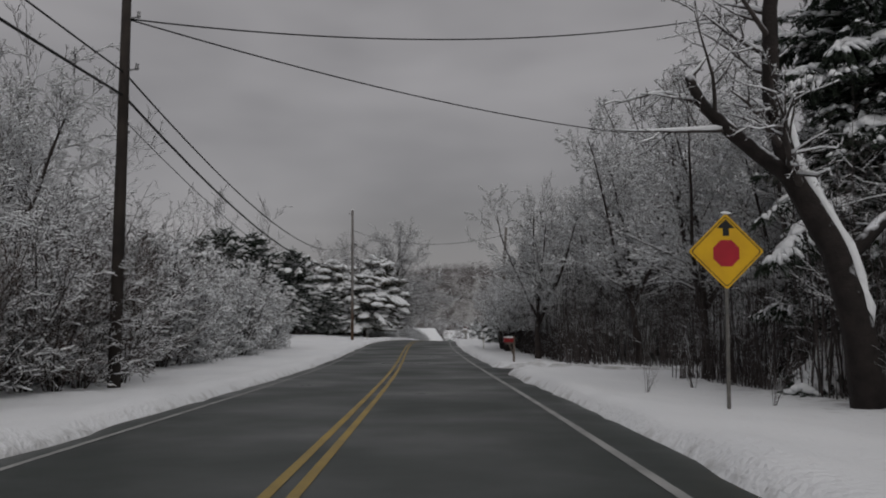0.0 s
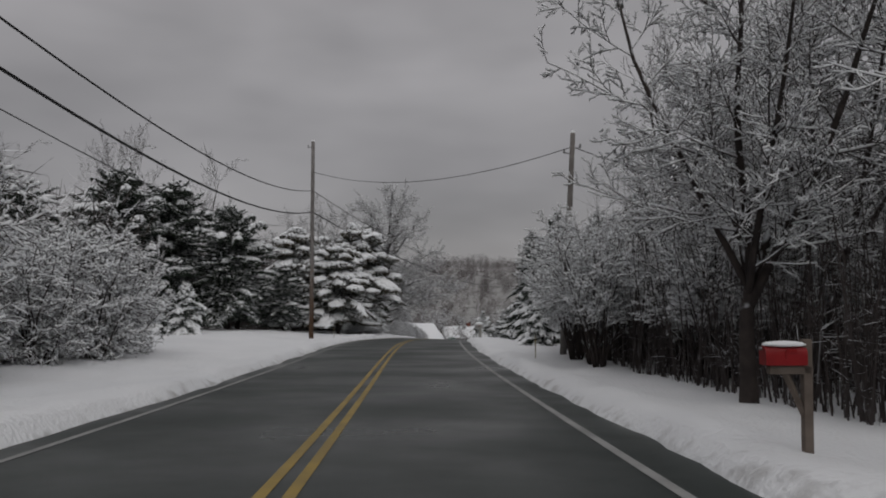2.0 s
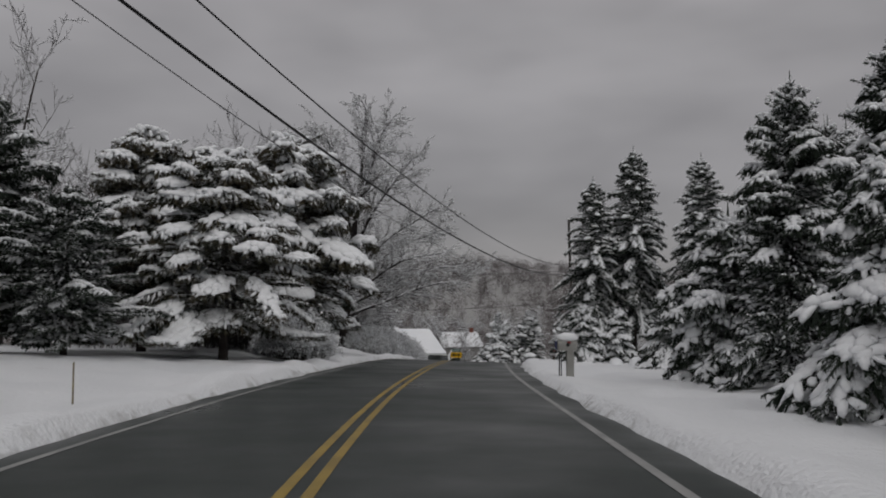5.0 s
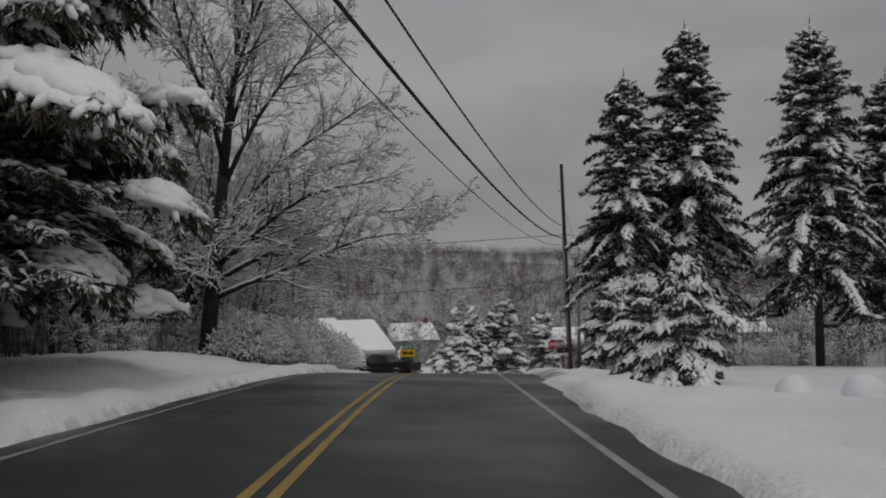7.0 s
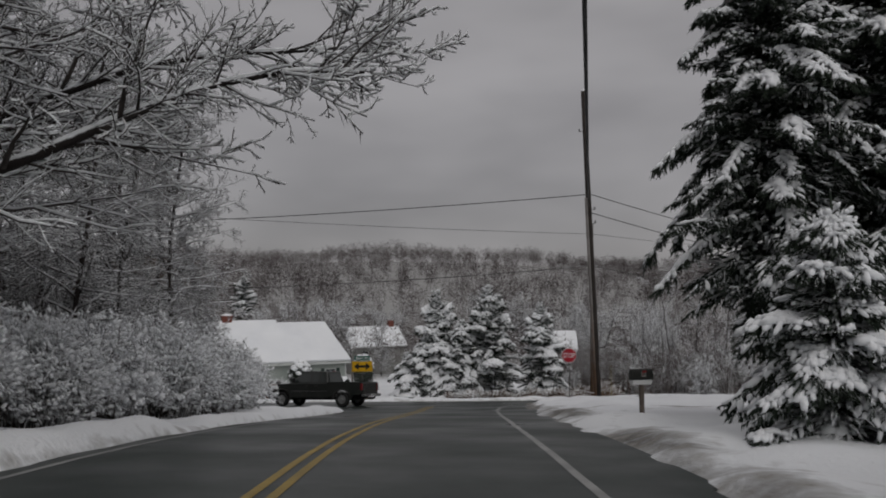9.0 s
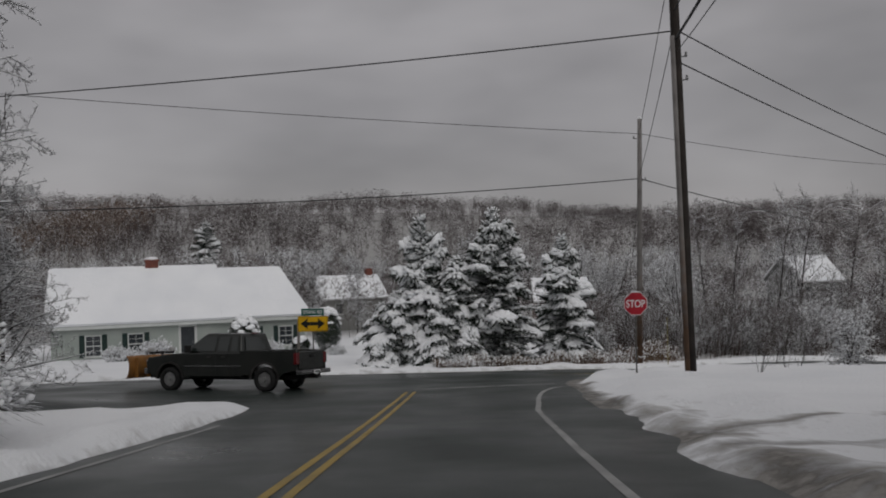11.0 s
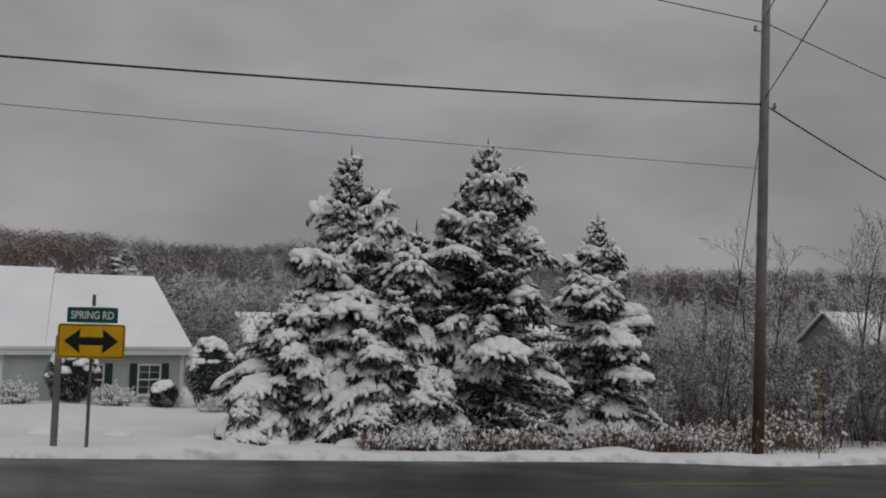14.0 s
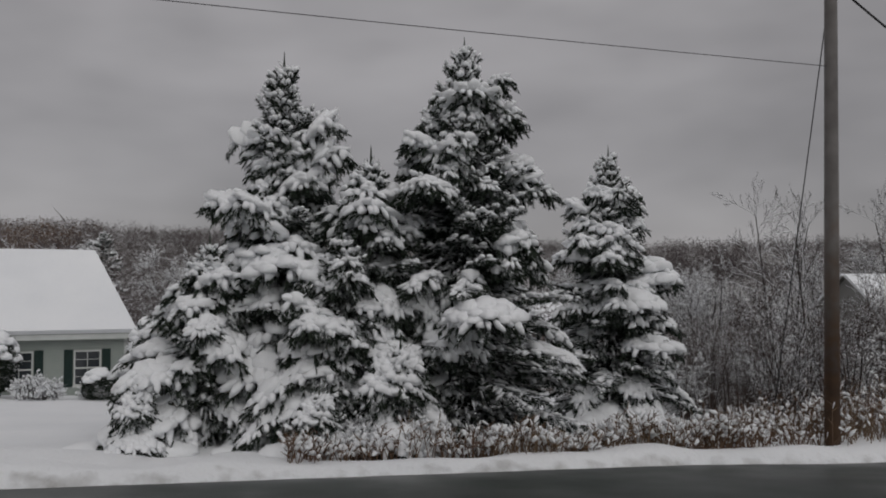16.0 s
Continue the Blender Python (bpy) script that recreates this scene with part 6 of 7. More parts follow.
def mailbox(x, y, turn, label, mat, size, post, post_w, height, snow, arm=False, door=None, shift=0.0):
    """Its door end faces local -x."""
    length, w, h = size
    ob = thing("mailbox", Matrix.Translation(on_land(x, y)) @ pose(0, 0, 0, 0, 0, turn), label, "mailbox", "roadside mailboxes")
    off = -length * 0.55 if arm else shift
    b = Build()
    b.bevel_box((-post_w / 2, -post_w / 2, -0.3), (post_w / 2, post_w / 2, height + (0.25 if arm else 0)), 0.012)
    if arm:
        b.bevel_box((off - length * 0.4, -0.045, height - 0.09), (0.05, 0.045, height - 0.005), 0.01)
        b.tube([Vector((0, 0, height - 0.55)), Vector((off, 0, height - 0.06))], [0.035, 0.035], 4)
    part("post", b, post, ob, "mailbox post")
    b = Build()
    b.prism([(a, c + height) for a, c in vault(w, h)], off - length / 2, off + length / 2, "x")
    box = part("box", b, mat, ob, "arched box")
    b = Build()
    b.prism([(a * 1.04, c * 1.02 + height) for a, c in vault(w, h)], off - length / 2 - 0.012, off - length / 2 - 0.002, "x")
    part("door", b, door or mat, box, "hinged door")
    b = Build()
    b.tube([Vector((off - length / 2 - 0.02, 0, height + h * 0.86)), Vector((off - length / 2 - 0.045, 0, height + h * 0.86))], [0.014, 0.018], 8)
    part("knob", b, STEEL, box, "small latch knob")
    b = Build()
    b.box((off - 0.02, -w / 2 - 0.012, height + h * 0.4), (off + 0.0, -w / 2 - 0.004, height + h * 0.85))
    b.box((off - 0.02, -w / 2 - 0.012, height + h * 0.68), (off + 0.09, -w / 2 - 0.004, height + h * 0.85))
    part("flag", b, MB_RED, box, "red flag")
    if snow:
        s, rng = Build(), random.Random(int(x * 10) + 5)
        blob(s, rng, Vector((off, 0, height + h + snow * 0.25)), Vector((length * 0.57, 0, 0)), Vector((0, w * 0.6, 0)), Vector((0, 0, snow)), 3, 0.05)
        part("snow_cap", s, SNOW_LOAD, ob, "thick cap of snow", smooth=True)
    return ob, height, h


mailbox(2.12, 35.7, 4, "red mailbox on a wooden arm and post, snow on top", MB_RED, (0.40, 0.16, 0.185), POST_WOOD, 0.09, 0.88, 0.04, arm=True)
grey, gh, _ = mailbox(0.15, 91.9, 0, "grey mailbox on a thick plastic post under snow", MB_GREY, (0.56, 0.27, 0.31), MB_GREY, 0.21, 0.92, 0.17, shift=-0.08)
k = Build()
k.prism([(math.cos(a) * 0.055 - 0.08, math.sin(a) * 0.055 + gh + 0.17) for a in np.linspace(0, 2 * math.pi, 13)[:-1]], -0.148, -0.140, "y")
part("emblem", k, MB_DARK, grey, "dark round emblem")
k = Build()
k.tube([Vector((-0.27, -0.1, -0.3)), Vector((-0.27, -0.1, 0.92))], [0.016, 0.016], 6)
part("marker_rod", k, MB_DARK, grey, "thin black rod")
dark, _, _ = mailbox(4.5, 132.5, 6, "dark metal mailbox on a wooden post beside the drive", MB_DARK, (0.55, 0.22, 0.27), POST_WOOD, 0.10, 0.92, 0.0)
k = Build()
k.bevel_box((-0.26, -0.10, 0.80), (0.24, 0.10, 0.915), 0.015)
part("newspaper_tray", k, SIGN_W, dark, "white tray under the box")
k = Build()
k.box((-0.04, -0.118, 1.0), (0.08, -0.113, 1.12))
part("number_panel", k, MB_GREY, dark, "pale panel")
for i in range(2):
    k = Build()
    k.box((-0.02 + 0.05 * i, -0.122, 1.03), (0.01 + 0.05 * i, -0.1185, 1.09))
    part("bar", k, MB_DARK, dark, "dark bar")
tube = thing("newspaper_tube", Matrix.Translation(on_land(-0.12, 92.25)), "blue plastic newspaper tube capped with snow beside a mailbox", "newspaper box")
k = Build()
k.prism([(a, c + 0.88) for a, c in vault(0.20, 0.25)], -0.12, 0.12, "x")
part("box", k, MB_BLUE, tube, "blue box")
k = Build()
k.tube([Vector((0, 0, -0.3)), Vector((0, 0, 0.89))], [0.02, 0.02], 6)
part("rod", k, MB_DARK, tube, "thin black rod")
k = Build()
blob(k, random.Random(8), Vector((0, 0, 1.13)), Vector((0.13, 0, 0)), Vector((0, 0.10, 0)), Vector((0, 0, 0.08)), 2, 0.1)
part("snow_cap", k, SNOW_LOAD, tube, "cap of snow", smooth=True)


# ---- houses ----
SIDING = material("clapboard", (0.36, 0.40, 0.37), 0.7)
sd_tc = SIDING.node_tree.nodes.new("ShaderNodeTexCoord")
sd_w = SIDING.node_tree.nodes.new("ShaderNodeTexWave")
sd_w.wave_type, sd_w.bands_direction, sd_w.wave_profile = "BANDS", "Z", "SAW"
sd_w.inputs["Scale"].default_value = 2.6
SIDING.node_tree.links.new(sd_tc.outputs["Object"], sd_w.inputs["Vector"])
set_colour(SIDING, blend(SIDING, ramp(SIDING, noise_node(SIDING, 0.8, 4).outputs["Fac"], 0.3, 0.7), (0.33, 0.37, 0.34), (0.40, 0.43, 0.40)))
bump(SIDING, sd_w.outputs["Fac"], 1.0, 0.02)
TAN = mottled("tan_siding", (0.30, 0.24, 0.22), (0.24, 0.19, 0.175), 0.6, 0.8)
GREY_WALL = mottled("grey_siding", (0.22, 0.22, 0.21), (0.28, 0.28, 0.27), 0.6, 0.8)
TRIM = mottled("white_trim", (0.62, 0.64, 0.62), (0.55, 0.57, 0.55), 2, 0.6)
SHUTTER = mottled("dark_green_shutter", (0.012, 0.03, 0.026), (0.018, 0.036, 0.032), 4, 0.6)
GLASS = material("window_glass", (0.03, 0.035, 0.04), 0.08, spec=0.6)
BRICK = mottled("red_brick", (0.20, 0.07, 0.05), (0.14, 0.055, 0.045), 5, 0.9, bump_scale=12)
DOOR_M = mottled("dark_door", (0.03, 0.035, 0.04), (0.04, 0.045, 0.05), 3, 0.5)


def window_unit(house, x, z, w=0.95, h=1.3, shutters=True):
    b = Build()
    for lo, hi in (((x - w / 2, -0.05, z), (x - w / 2 + 0.06, 0.02, z + h)), ((x + w / 2 - 0.06, -0.05, z), (x + w / 2, 0.02, z + h)), ((x - w / 2 + 0.06, -0.05, z + h - 0.07), (x + w / 2 - 0.06, 0.02, z + h)), ((x - w / 2 + 0.06, -0.05, z), (x + w / 2 - 0.06, 0.02, z + 0.07)), ((x - w / 2 + 0.06, -0.045, z + h / 2 - 0.03), (x + w / 2 - 0.06, 0.015, z + h / 2 + 0.03))):
        b.box(lo, hi)
    win = part("window", b, TRIM, house, "white sash window")
    for zz in (z + 0.07, z + h / 2 + 0.03):
        g = Build()
        g.box((x - w / 2 + 0.06, -0.012, zz), (x + w / 2 - 0.06, -0.004, zz + h / 2 - 0.10))
        part("pane", g, GLASS, win, "dark window pane")
        m = Build()
        m.box((x - 0.012, -0.022, zz), (x + 0.012, -0.013, zz + h / 2 - 0.1))
        m.box((x - w / 2 + 0.06, -0.022, zz + h / 4 - 0.06), (x - 0.012, -0.013, zz + h / 4 - 0.04))
        m.box((x + 0.012, -0.022, zz + h / 4 - 0.06), (x + w / 2 - 0.06, -0.013, zz + h / 4 - 0.04))
        part("muntin", m, TRIM, win)
    s = Build()
    s.bevel_box((x - w / 2 - 0.05, -0.10, z - 0.06), (x + w / 2 + 0.05, 0.0, z - 0.003), 0.01)
    part("sill", s, TRIM, win)
    if shutters:
        for sg in (-1, 1):
            k = Build()
            a = x + sg * (w / 2 + 0.20)
            k.bevel_box((a - 0.165, -0.045, z - 0.03), (a + 0.165, -0.004, z + h + 0.03), 0.01)
            for i in range(9):
                zz = z + 0.06 + i * (h - 0.1) / 9
                k.box((a - 0.13, -0.058, zz), (a + 0.13, -0.0455, zz + 0.07))
            part("shutter", k, SHUTTER, house, "dark green louvred shutter")


def roof_slope(y0, z0, y1, z1, x0, x1, inset, thick, lift):
    """One pitch of a roof: eave (y0, z0) to ridge (y1, z1)."""
    n = Vector((0, -(z1 - z0), (y1 - y0))).normalized()
    if n.z < 0:
        n = -n
    b = Build()
    lo = [Vector((x0, y0, z0)), Vector((x1, y0, z0)), Vector((x1 - inset, y1, z1)), Vector((x0, y1, z1))]
    b.add([p + n * lift for p in lo] + [p + n * (lift + thick) for p in lo], [(0, 1, 2, 3), (4, 7, 6, 5), (0, 4, 5, 1), (1, 5, 6, 2), (2, 6, 7, 3), (3, 7, 4, 0)])
    return b


def main_house():
    p = Vector((-4.78, 190.9, -12.45))
    ob = thing("house", Matrix.Translation(p) @ pose(0, 0, 0, 0, 0, 14), "single-storey house with pale siding, dark shutters and snow-covered roof", "house")
    L, D, H, RZ = 17.0, 8.0, 2.78, 6.15
    b = Build()
    b.bevel_box((-L, 0, 0.35), (-0.0, 0.2, H), 0.01)
    b.box((-L, 0.2, 0.35), (-L + 0.2, D - 0.2, H))
    b.box((-0.2, 0.2, 0.35), (0, D - 0.2, H))
    b.box((-L, D - 0.2, 0.35), (0, D, H))
    b.prism([(0.0, H + 0.002), (D, H + 0.002), (D / 2, RZ - 0.15)], -L + 0.01, -L + 0.2, "x")
    hip = Build()
    tri = [Vector((0.3, -0.3, H)), Vector((0.3, D + 0.3, H)), Vector((-1.3, D / 2, RZ - 0.05))]
    hip.add(tri + [p + Vector((0.05, 0, 0.2)) for p in tri], [(0, 2, 1), (3, 4, 5), (0, 1, 4, 3), (1, 2, 5, 4), (2, 0, 3, 5)])
    part("hip_end", hip, SNOW, ob, "snow-covered hipped end of the roof")
    part("wall", b, SIDING, ob, "pale grey-green clapboard walls")
    f = Build()
    f.box((-L + 0.03, 0.03, -0.6), (-0.03, D - 0.03, 0.348))
    part("foundation", f, GREY_WALL, ob, "low grey foundation")
    for x0, x1, rz, ins in ((-L - 0.4, -6.0, RZ + 0.28, 0.0), (-5.99, 0.35, RZ, 1.65)):
        for y0, y1 in ((-0.4, D / 2), (D + 0.4, D / 2)):
            roof = part("roof", roof_slope(y0, H - 0.02, y1, rz, x0, x1, ins, 0.12, 0.0), GREY_WALL, ob, "roof boards")
            part("snow_cover", roof_slope(y0 - (0.03 if y0 < 1 else -0.03), H - 0.02, y1, rz, x0, x1, ins, 0.2, 0.125), SNOW, roof, "smooth thick roof snow")
    t = Build()
    t.bevel_box((-L - 0.4, -0.46, H - 0.16), (0.36, -0.41, H + 0.06), 0.01)
    part("fascia", t, TRIM, ob, "white eaves board")
    t = Build()
    t.box((-0.12, -0.012, 0.35), (0.012, -0.002, H - 0.02))
    part("corner_board", t, TRIM, ob)
    for x in (-1.5, -4.0, -11.7, -14.4):
        window_unit(ob, x, 0.72, 1.02, 1.45)
    dr = Build()
    dr.bevel_box((-8.75, -0.03, 0.36), (-7.85, 0.02, 2.42), 0.01)
    for i in range(3):
        dr.box((-8.6, -0.038, 0.5 + 0.62 * i), (-8.0, -0.0305, 1.0 + 0.62 * i))
    door = part("door", dr, DOOR_M, ob, "dark panelled front door")
    fr = Build()
    fr.box((-8.92, -0.06, 0.36), (-8.76, 0.0, 2.45))
    fr.box((-7.84, -0.06, 0.36), (-7.68, 0.0, 2.45))
    fr.box((-8.92, -0.06, 2.452), (-7.68, 0.0, 2.62))
    part("door_frame", fr, TRIM, door, "white door frame")
    hn = Build()
    hn.tube([Vector((-7.95, -0.04, 1.35)), Vector((-7.95, -0.09, 1.35))], [0.02, 0.035], 8)
    part("door_knob", hn, STEEL, door, "metal knob")
    c = Build()
    c.bevel_box((-11.0, 3.6, 4.5), (-10.1, 4.4, 7.15), 0.02)
    c.bevel_box((-11.06, 3.54, 7.0), (-10.04, 4.46, 7.12), 0.02)
    ch = part("chimney", c, BRICK, ob, "red brick chimney")
    s = Build()
    blob(s, random.Random(6), Vector((-10.55, 4, 7.15)), Vector((0.48, 0, 0)), Vector((0, 0.45, 0)), Vector((0, 0, 0.2)), 3, 0.05)
    part("snow_cap", s, SNOW_LOAD, ch, "cap of snow", smooth=True)


def plain_house(x, y, z, turn, L, D, H, rise, mat, label, chimney=None, windows=()):
    ob = thing("house", Matrix.Translation(Vector((x, y, z))) @ pose(0, 0, 0, 0, 0, turn), label, "house")
    b = Build()
    b.bevel_box((-L / 2, 0, -1.5), (L / 2, D, H), 0.02)
    for x0 in (-L / 2, L / 2 - 0.2):
        b.prism([(0, H + 0.002), (D, H + 0.002), (D / 2, H + rise - 0.15)], x0, x0 + 0.2, "x")
    part("wall", b, mat, ob, "house wall")
    for y0 in (-0.4, D + 0.4):
        roof = part("roof", roof_slope(y0, H - 0.1, D / 2, H + rise, -L / 2 - 0.3, L / 2 + 0.3, 0, 0.12, 0.0), GREY_WALL, ob, "roof boards")
        part("snow_cover", roof_slope(y0, H - 0.1, D / 2, H + rise, -L / 2 - 0.3, L / 2 + 0.3, 0, 0.2, 0.125), SNOW, roof, "smooth thick roof snow")
    for wx in windows:
        window_unit(ob, wx, H - 1.75, shutters=False)
    if chimney is not None:
        c = Build()
        c.bevel_box((chimney - 0.4, D / 2 - 0.4, H + rise - 1.2), (chimney + 0.4, D / 2 + 0.4, H + rise + 1.0), 0.02)
        part("chimney", c, BRICK, ob, "brick chimney")


main_house()
plain_house(-1.5, 232, -15.3, 20, 8, 7, 4.2, 2.6, GREY_WALL, "small grey house with a snowy roof in the valley", 3.2, (-2, 1))
plain_house(20.5, 216, -14.6, -8, 5.5, 6, 3.6, 2.2, TAN, "tan house with a snowy roof among the trees", None, (-2, 1.5))
plain_house(49.5, 216, -13.6, 8, 5.0, 6, 4.0, 2.6, GREY_WALL, "grey house with a snowy roof behind brush", None, (-1.5, 1.5))


# ---- the pickup truck with a plough ----
TRUCK = mottled("grey_car_paint", (0.026, 0.029, 0.027), (0.036, 0.038, 0.035), 1.5, 0.25, 0.3, spec=0.5)
TRUCK_LOW = mottled("salty_car_paint", (0.022, 0.021, 0.02), (0.04, 0.038, 0.036), 3.0, 0.6, 0.1)
CHROME = mottled("chrome", (0.33, 0.33, 0.33), (0.22, 0.22, 0.22), 5, 0.2, 0.9)
RUBBER = mottled("tyre_rubber", (0.012, 0.012, 0.012), (0.02, 0.02, 0.02), 8, 0.8)
RIM = mottled("wheel_rim", (0.42, 0.42, 0.42), (0.28, 0.28, 0.28), 6, 0.35, 0.7)
LENS = material("tail_lens", (0.12, 0.006, 0.008), 0.2, spec=0.6)
LENS_C = material("clear_lens", (0.5, 0.5, 0.5), 0.15, spec=0.6)
CAR_GLASS = material("car_glass", (0.02, 0.026, 0.024), 0.06, spec=0.7)
PLOUGH = mottled("orange_plough_paint", (0.36, 0.16, 0.03), (0.20, 0.10, 0.04), 3, 0.6, fine=12)


def wheel(truck, x, y, r=0.39):
    sg = 1 if x > 0 else -1
    b = Build()
    prof = [(0.60, -0.12), (0.72, -0.13), (0.95, -0.125), (1.0, -0.09), (1.0, 0.09), (0.95, 0.125), (0.72, 0.13), (0.60, 0.12)]
    n = 28
    vs = [Vector((x + w * sg, y + r * k * math.cos(2 * math.pi * i / n), r + r * k * math.sin(2 * math.pi * i / n))) for k, w in prof for i in range(n)]
    m = len(prof)
    b.add(vs, [(j * n + i, j * n + (i + 1) % n, ((j + 1) % m) * n + (i + 1) % n, ((j + 1) % m) * n + i) for j in range(m) for i in range(n)])
    w = part("wheel", b, RUBBER, truck, "black tyre", smooth=True)
    d = Build()
    d.tube([Vector((x + sg * 0.04, y, r)), Vector((x + sg * 0.10, y, r))], [r * 0.62, r * 0.58], 24)
    d.tube([Vector((x + sg * 0.09, y, r)), Vector((x + sg * 0.145, y, r))], [r * 0.2, r * 0.16], 12)
    for i in range(8):
        a = 2 * math.pi * i / 8
        c = Vector((x + sg * 0.105, y + r * 0.42 * math.cos(a), r + r * 0.42 * math.sin(a)))
        d.tube([c, c + Vector((sg * 0.012, 0, 0))], [r * 0.10, r * 0.085], 8)
    part("rim", d, RIM, w, "steel rim")


def arch(cy, r, n=10):
    """The points of a wheel arch from front to back, as (y, z)."""
    return [(cy + r * math.cos(math.pi * i / n), 0.40 + r * math.sin(math.pi * i / n)) for i in range(n + 1)]


def truck():
    # it stands square on the falling road
    tx, ty, head = -4.9, 157.6, radians(64)
    way = Vector((-math.sin(head), math.cos(head), 0))
    across = Vector((way.y, -way.x, 0))
    level = lambda v: float(base_z(tx + v.x, ty + v.y))
    fwd = Vector((way.x * 3.65, way.y * 3.65, level(way * 2.05) - level(way * -1.6))).normalized()
    right = Vector((across.x * 1.7, across.y * 1.7, level(across * 0.85) - level(across * -0.85))).normalized()
    up = right.cross(fwd).normalized()
    right = fwd.cross(up).normalized()
    at_rest = Matrix.Translation(Vector((tx, ty, level(Vector((0, 0, 0))) + 0.004))) @ Matrix((right, fwd, up)).transposed().to_4x4()
    ob = thing("pickup_truck", at_rest, "dark grey extended-cab pickup truck fitted with a snow plough", "pickup truck")
    FA, RA = 2.05, -1.6
    # cab and bonnet
    lower = [(3.0, 0.62), (3.02, 0.95), (2.95, 1.10), (2.2, 1.20), (1.62, 1.24), (-0.72, 1.24), (-0.72, 0.46)] + [(1.3, 0.46)] + list(reversed([q for q in arch(FA, 0.50)])) + [(2.75, 0.48)]
    b = Build()
    b.prism(lower, -0.96, 0.96, "x")
    body = part("body", b.soften(0.05, 3), TRUCK, ob, "dark grey cab and bonnet")
    c = Build()
    bt, tp = [(-0.72, 1.24), (1.62, 1.24)], [(-0.58, 1.86), (0.72, 1.88)]
    vs = [Vector((x, bt[0][0], 1.238)) for x in (-0.94, 0.94)] + [Vector((x, bt[1][0], 1.238)) for x in (0.92, -0.92)] + [Vector((x, tp[0][0], 1.86)) for x in (-0.74, 0.74)] + [Vector((x, tp[1][0], 1.88)) for x in (0.72, -0.72)]
    bm = bmesh.new()
    bv = [bm.verts.new(v) for v in vs]
    for q in ((0, 3, 2, 1), (4, 5, 6, 7), (0, 1, 5, 4), (1, 2, 6, 5), (2, 3, 7, 6), (3, 0, 4, 7)):
        bm.faces.new([bv[i] for i in q])
    bmesh.ops.bevel(bm, geom=[e for e in bm.edges if max(v.co.z for v in e.verts) > 1.5], offset=0.07, segments=3, affect="EDGES", profile=0.6)
    c.merge(bm)
    part("cab_roof", c, TRUCK, ob, "rounded cab roof and pillars", smooth=False)

    def pane(points, off, name, mat=CAR_GLASS):
        n = (points[1] - points[0]).cross(points[2] - points[0]).normalized()
        if n.dot(off) < 0:
            n = -n
        k = Build()
        m = len(points)
        k.add([p + n * 0.004 for p in points] + [p + n * 0.012 for p in points], [tuple(range(m)), tuple(reversed(range(m, 2 * m)))] + [(i, i + m, (i + 1) % m + m, (i + 1) % m) for i in range(m)])
        return part(name, k, mat, ob, "dark tinted glass")

    def side(sg, y, z):
        s = (z - 1.24) / 0.62
        return Vector((sg * (0.94 - 0.21 * s), y, z))

    for sg in (-1, 1):
        o = Vector((sg, 0, 0.2))
        pane([side(sg, 0.30, 1.29), side(sg, 1.38, 1.29), side(sg, 0.80, 1.76), side(sg, 0.30, 1.76)], o, "door_window")
        pane([side(sg, -0.20, 1.29), side(sg, 0.20, 1.29), side(sg, 0.20, 1.76), side(sg, -0.20, 1.76)], o, "rear_door_window")
        pane([side(sg, -0.58, 1.29), side(sg, -0.30, 1.29), side(sg, -0.30, 1.76), side(sg, -0.48, 1.76)], o, "quarter_window")
        for yy in (1.42, 0.25, -0.25):
            k = Build()
            k.box((sg * 0.961, yy - 0.006, 0.52), (sg * 0.966, yy + 0.006, 1.22))
            part("door_gap", k, RUBBER, body, "dark door seam")
        for yy in (0.42, -0.12):
            k = Build()
            k.bevel_box((sg * 0.97 - 0.02, yy, 1.08), (sg * 0.97 + 0.02, yy + 0.16, 1.13), 0.01)
            part("door_handle", k, TRUCK_LOW, body, "door handle")
        k = Build()
        k.bevel_box((sg * 0.972 - 0.01, -0.70, 0.795), (sg * 0.972 + 0.01, 1.45, 0.83), 0.006)
        part("side_trim", k, CHROME, body, "bright side moulding")
        k = Build()
        k.bevel_box((sg * 1.10 - 0.11, 1.18, 1.27), (sg * 1.10 + 0.11, 1.30, 1.50), 0.03)
        k.tube([Vector((sg * 0.93, 1.3, 1.30)), Vector((sg * 1.03, 1.25, 1.33))], [0.025, 0.025], 6)
        part("mirror", k, RUBBER, ob, "black door mirror")
        k = Build()
        k.prism([(-0.68, 0.52), (-0.68, 1.26), (-2.72, 1.26), (-2.75, 0.66), (-2.30, 0.60)] + list(reversed([q for q in arch(RA, 0.48) if q[0] > -2.28])) + [(-1.0, 0.52)], sg * 0.96, sg * 0.90, "x")
        k.bevel_box((min(sg * 0.97, sg * 0.84), -2.72, 1.255), (max(sg * 0.97, sg * 0.84), -0.70, 1.295), 0.012)
        panel = part("bed_side", k, TRUCK, ob, "dark grey bed side")
        for cy, r in ((RA, 0.48), (FA, 0.50)):
            k = Build()
            a0, a1 = arch(cy, r, 14), arch(cy, r + 0.06, 14)
            for i in range(14):
                k.prism([a0[i], a0[i + 1], a1[i + 1], a1[i]], sg * 0.955, sg * 0.995, "x")
            part("wheel_arch_trim", k, TRUCK_LOW, panel, "wheel arch lip")
        k = Build()
        k.bevel_box((min(sg * 0.985, sg * 0.80), -2.775, 0.86), (max(sg * 0.985, sg * 0.80), -2.66, 1.22), 0.02)
        part("tail_light", k, LENS, ob, "red tail light")
        k = Build()
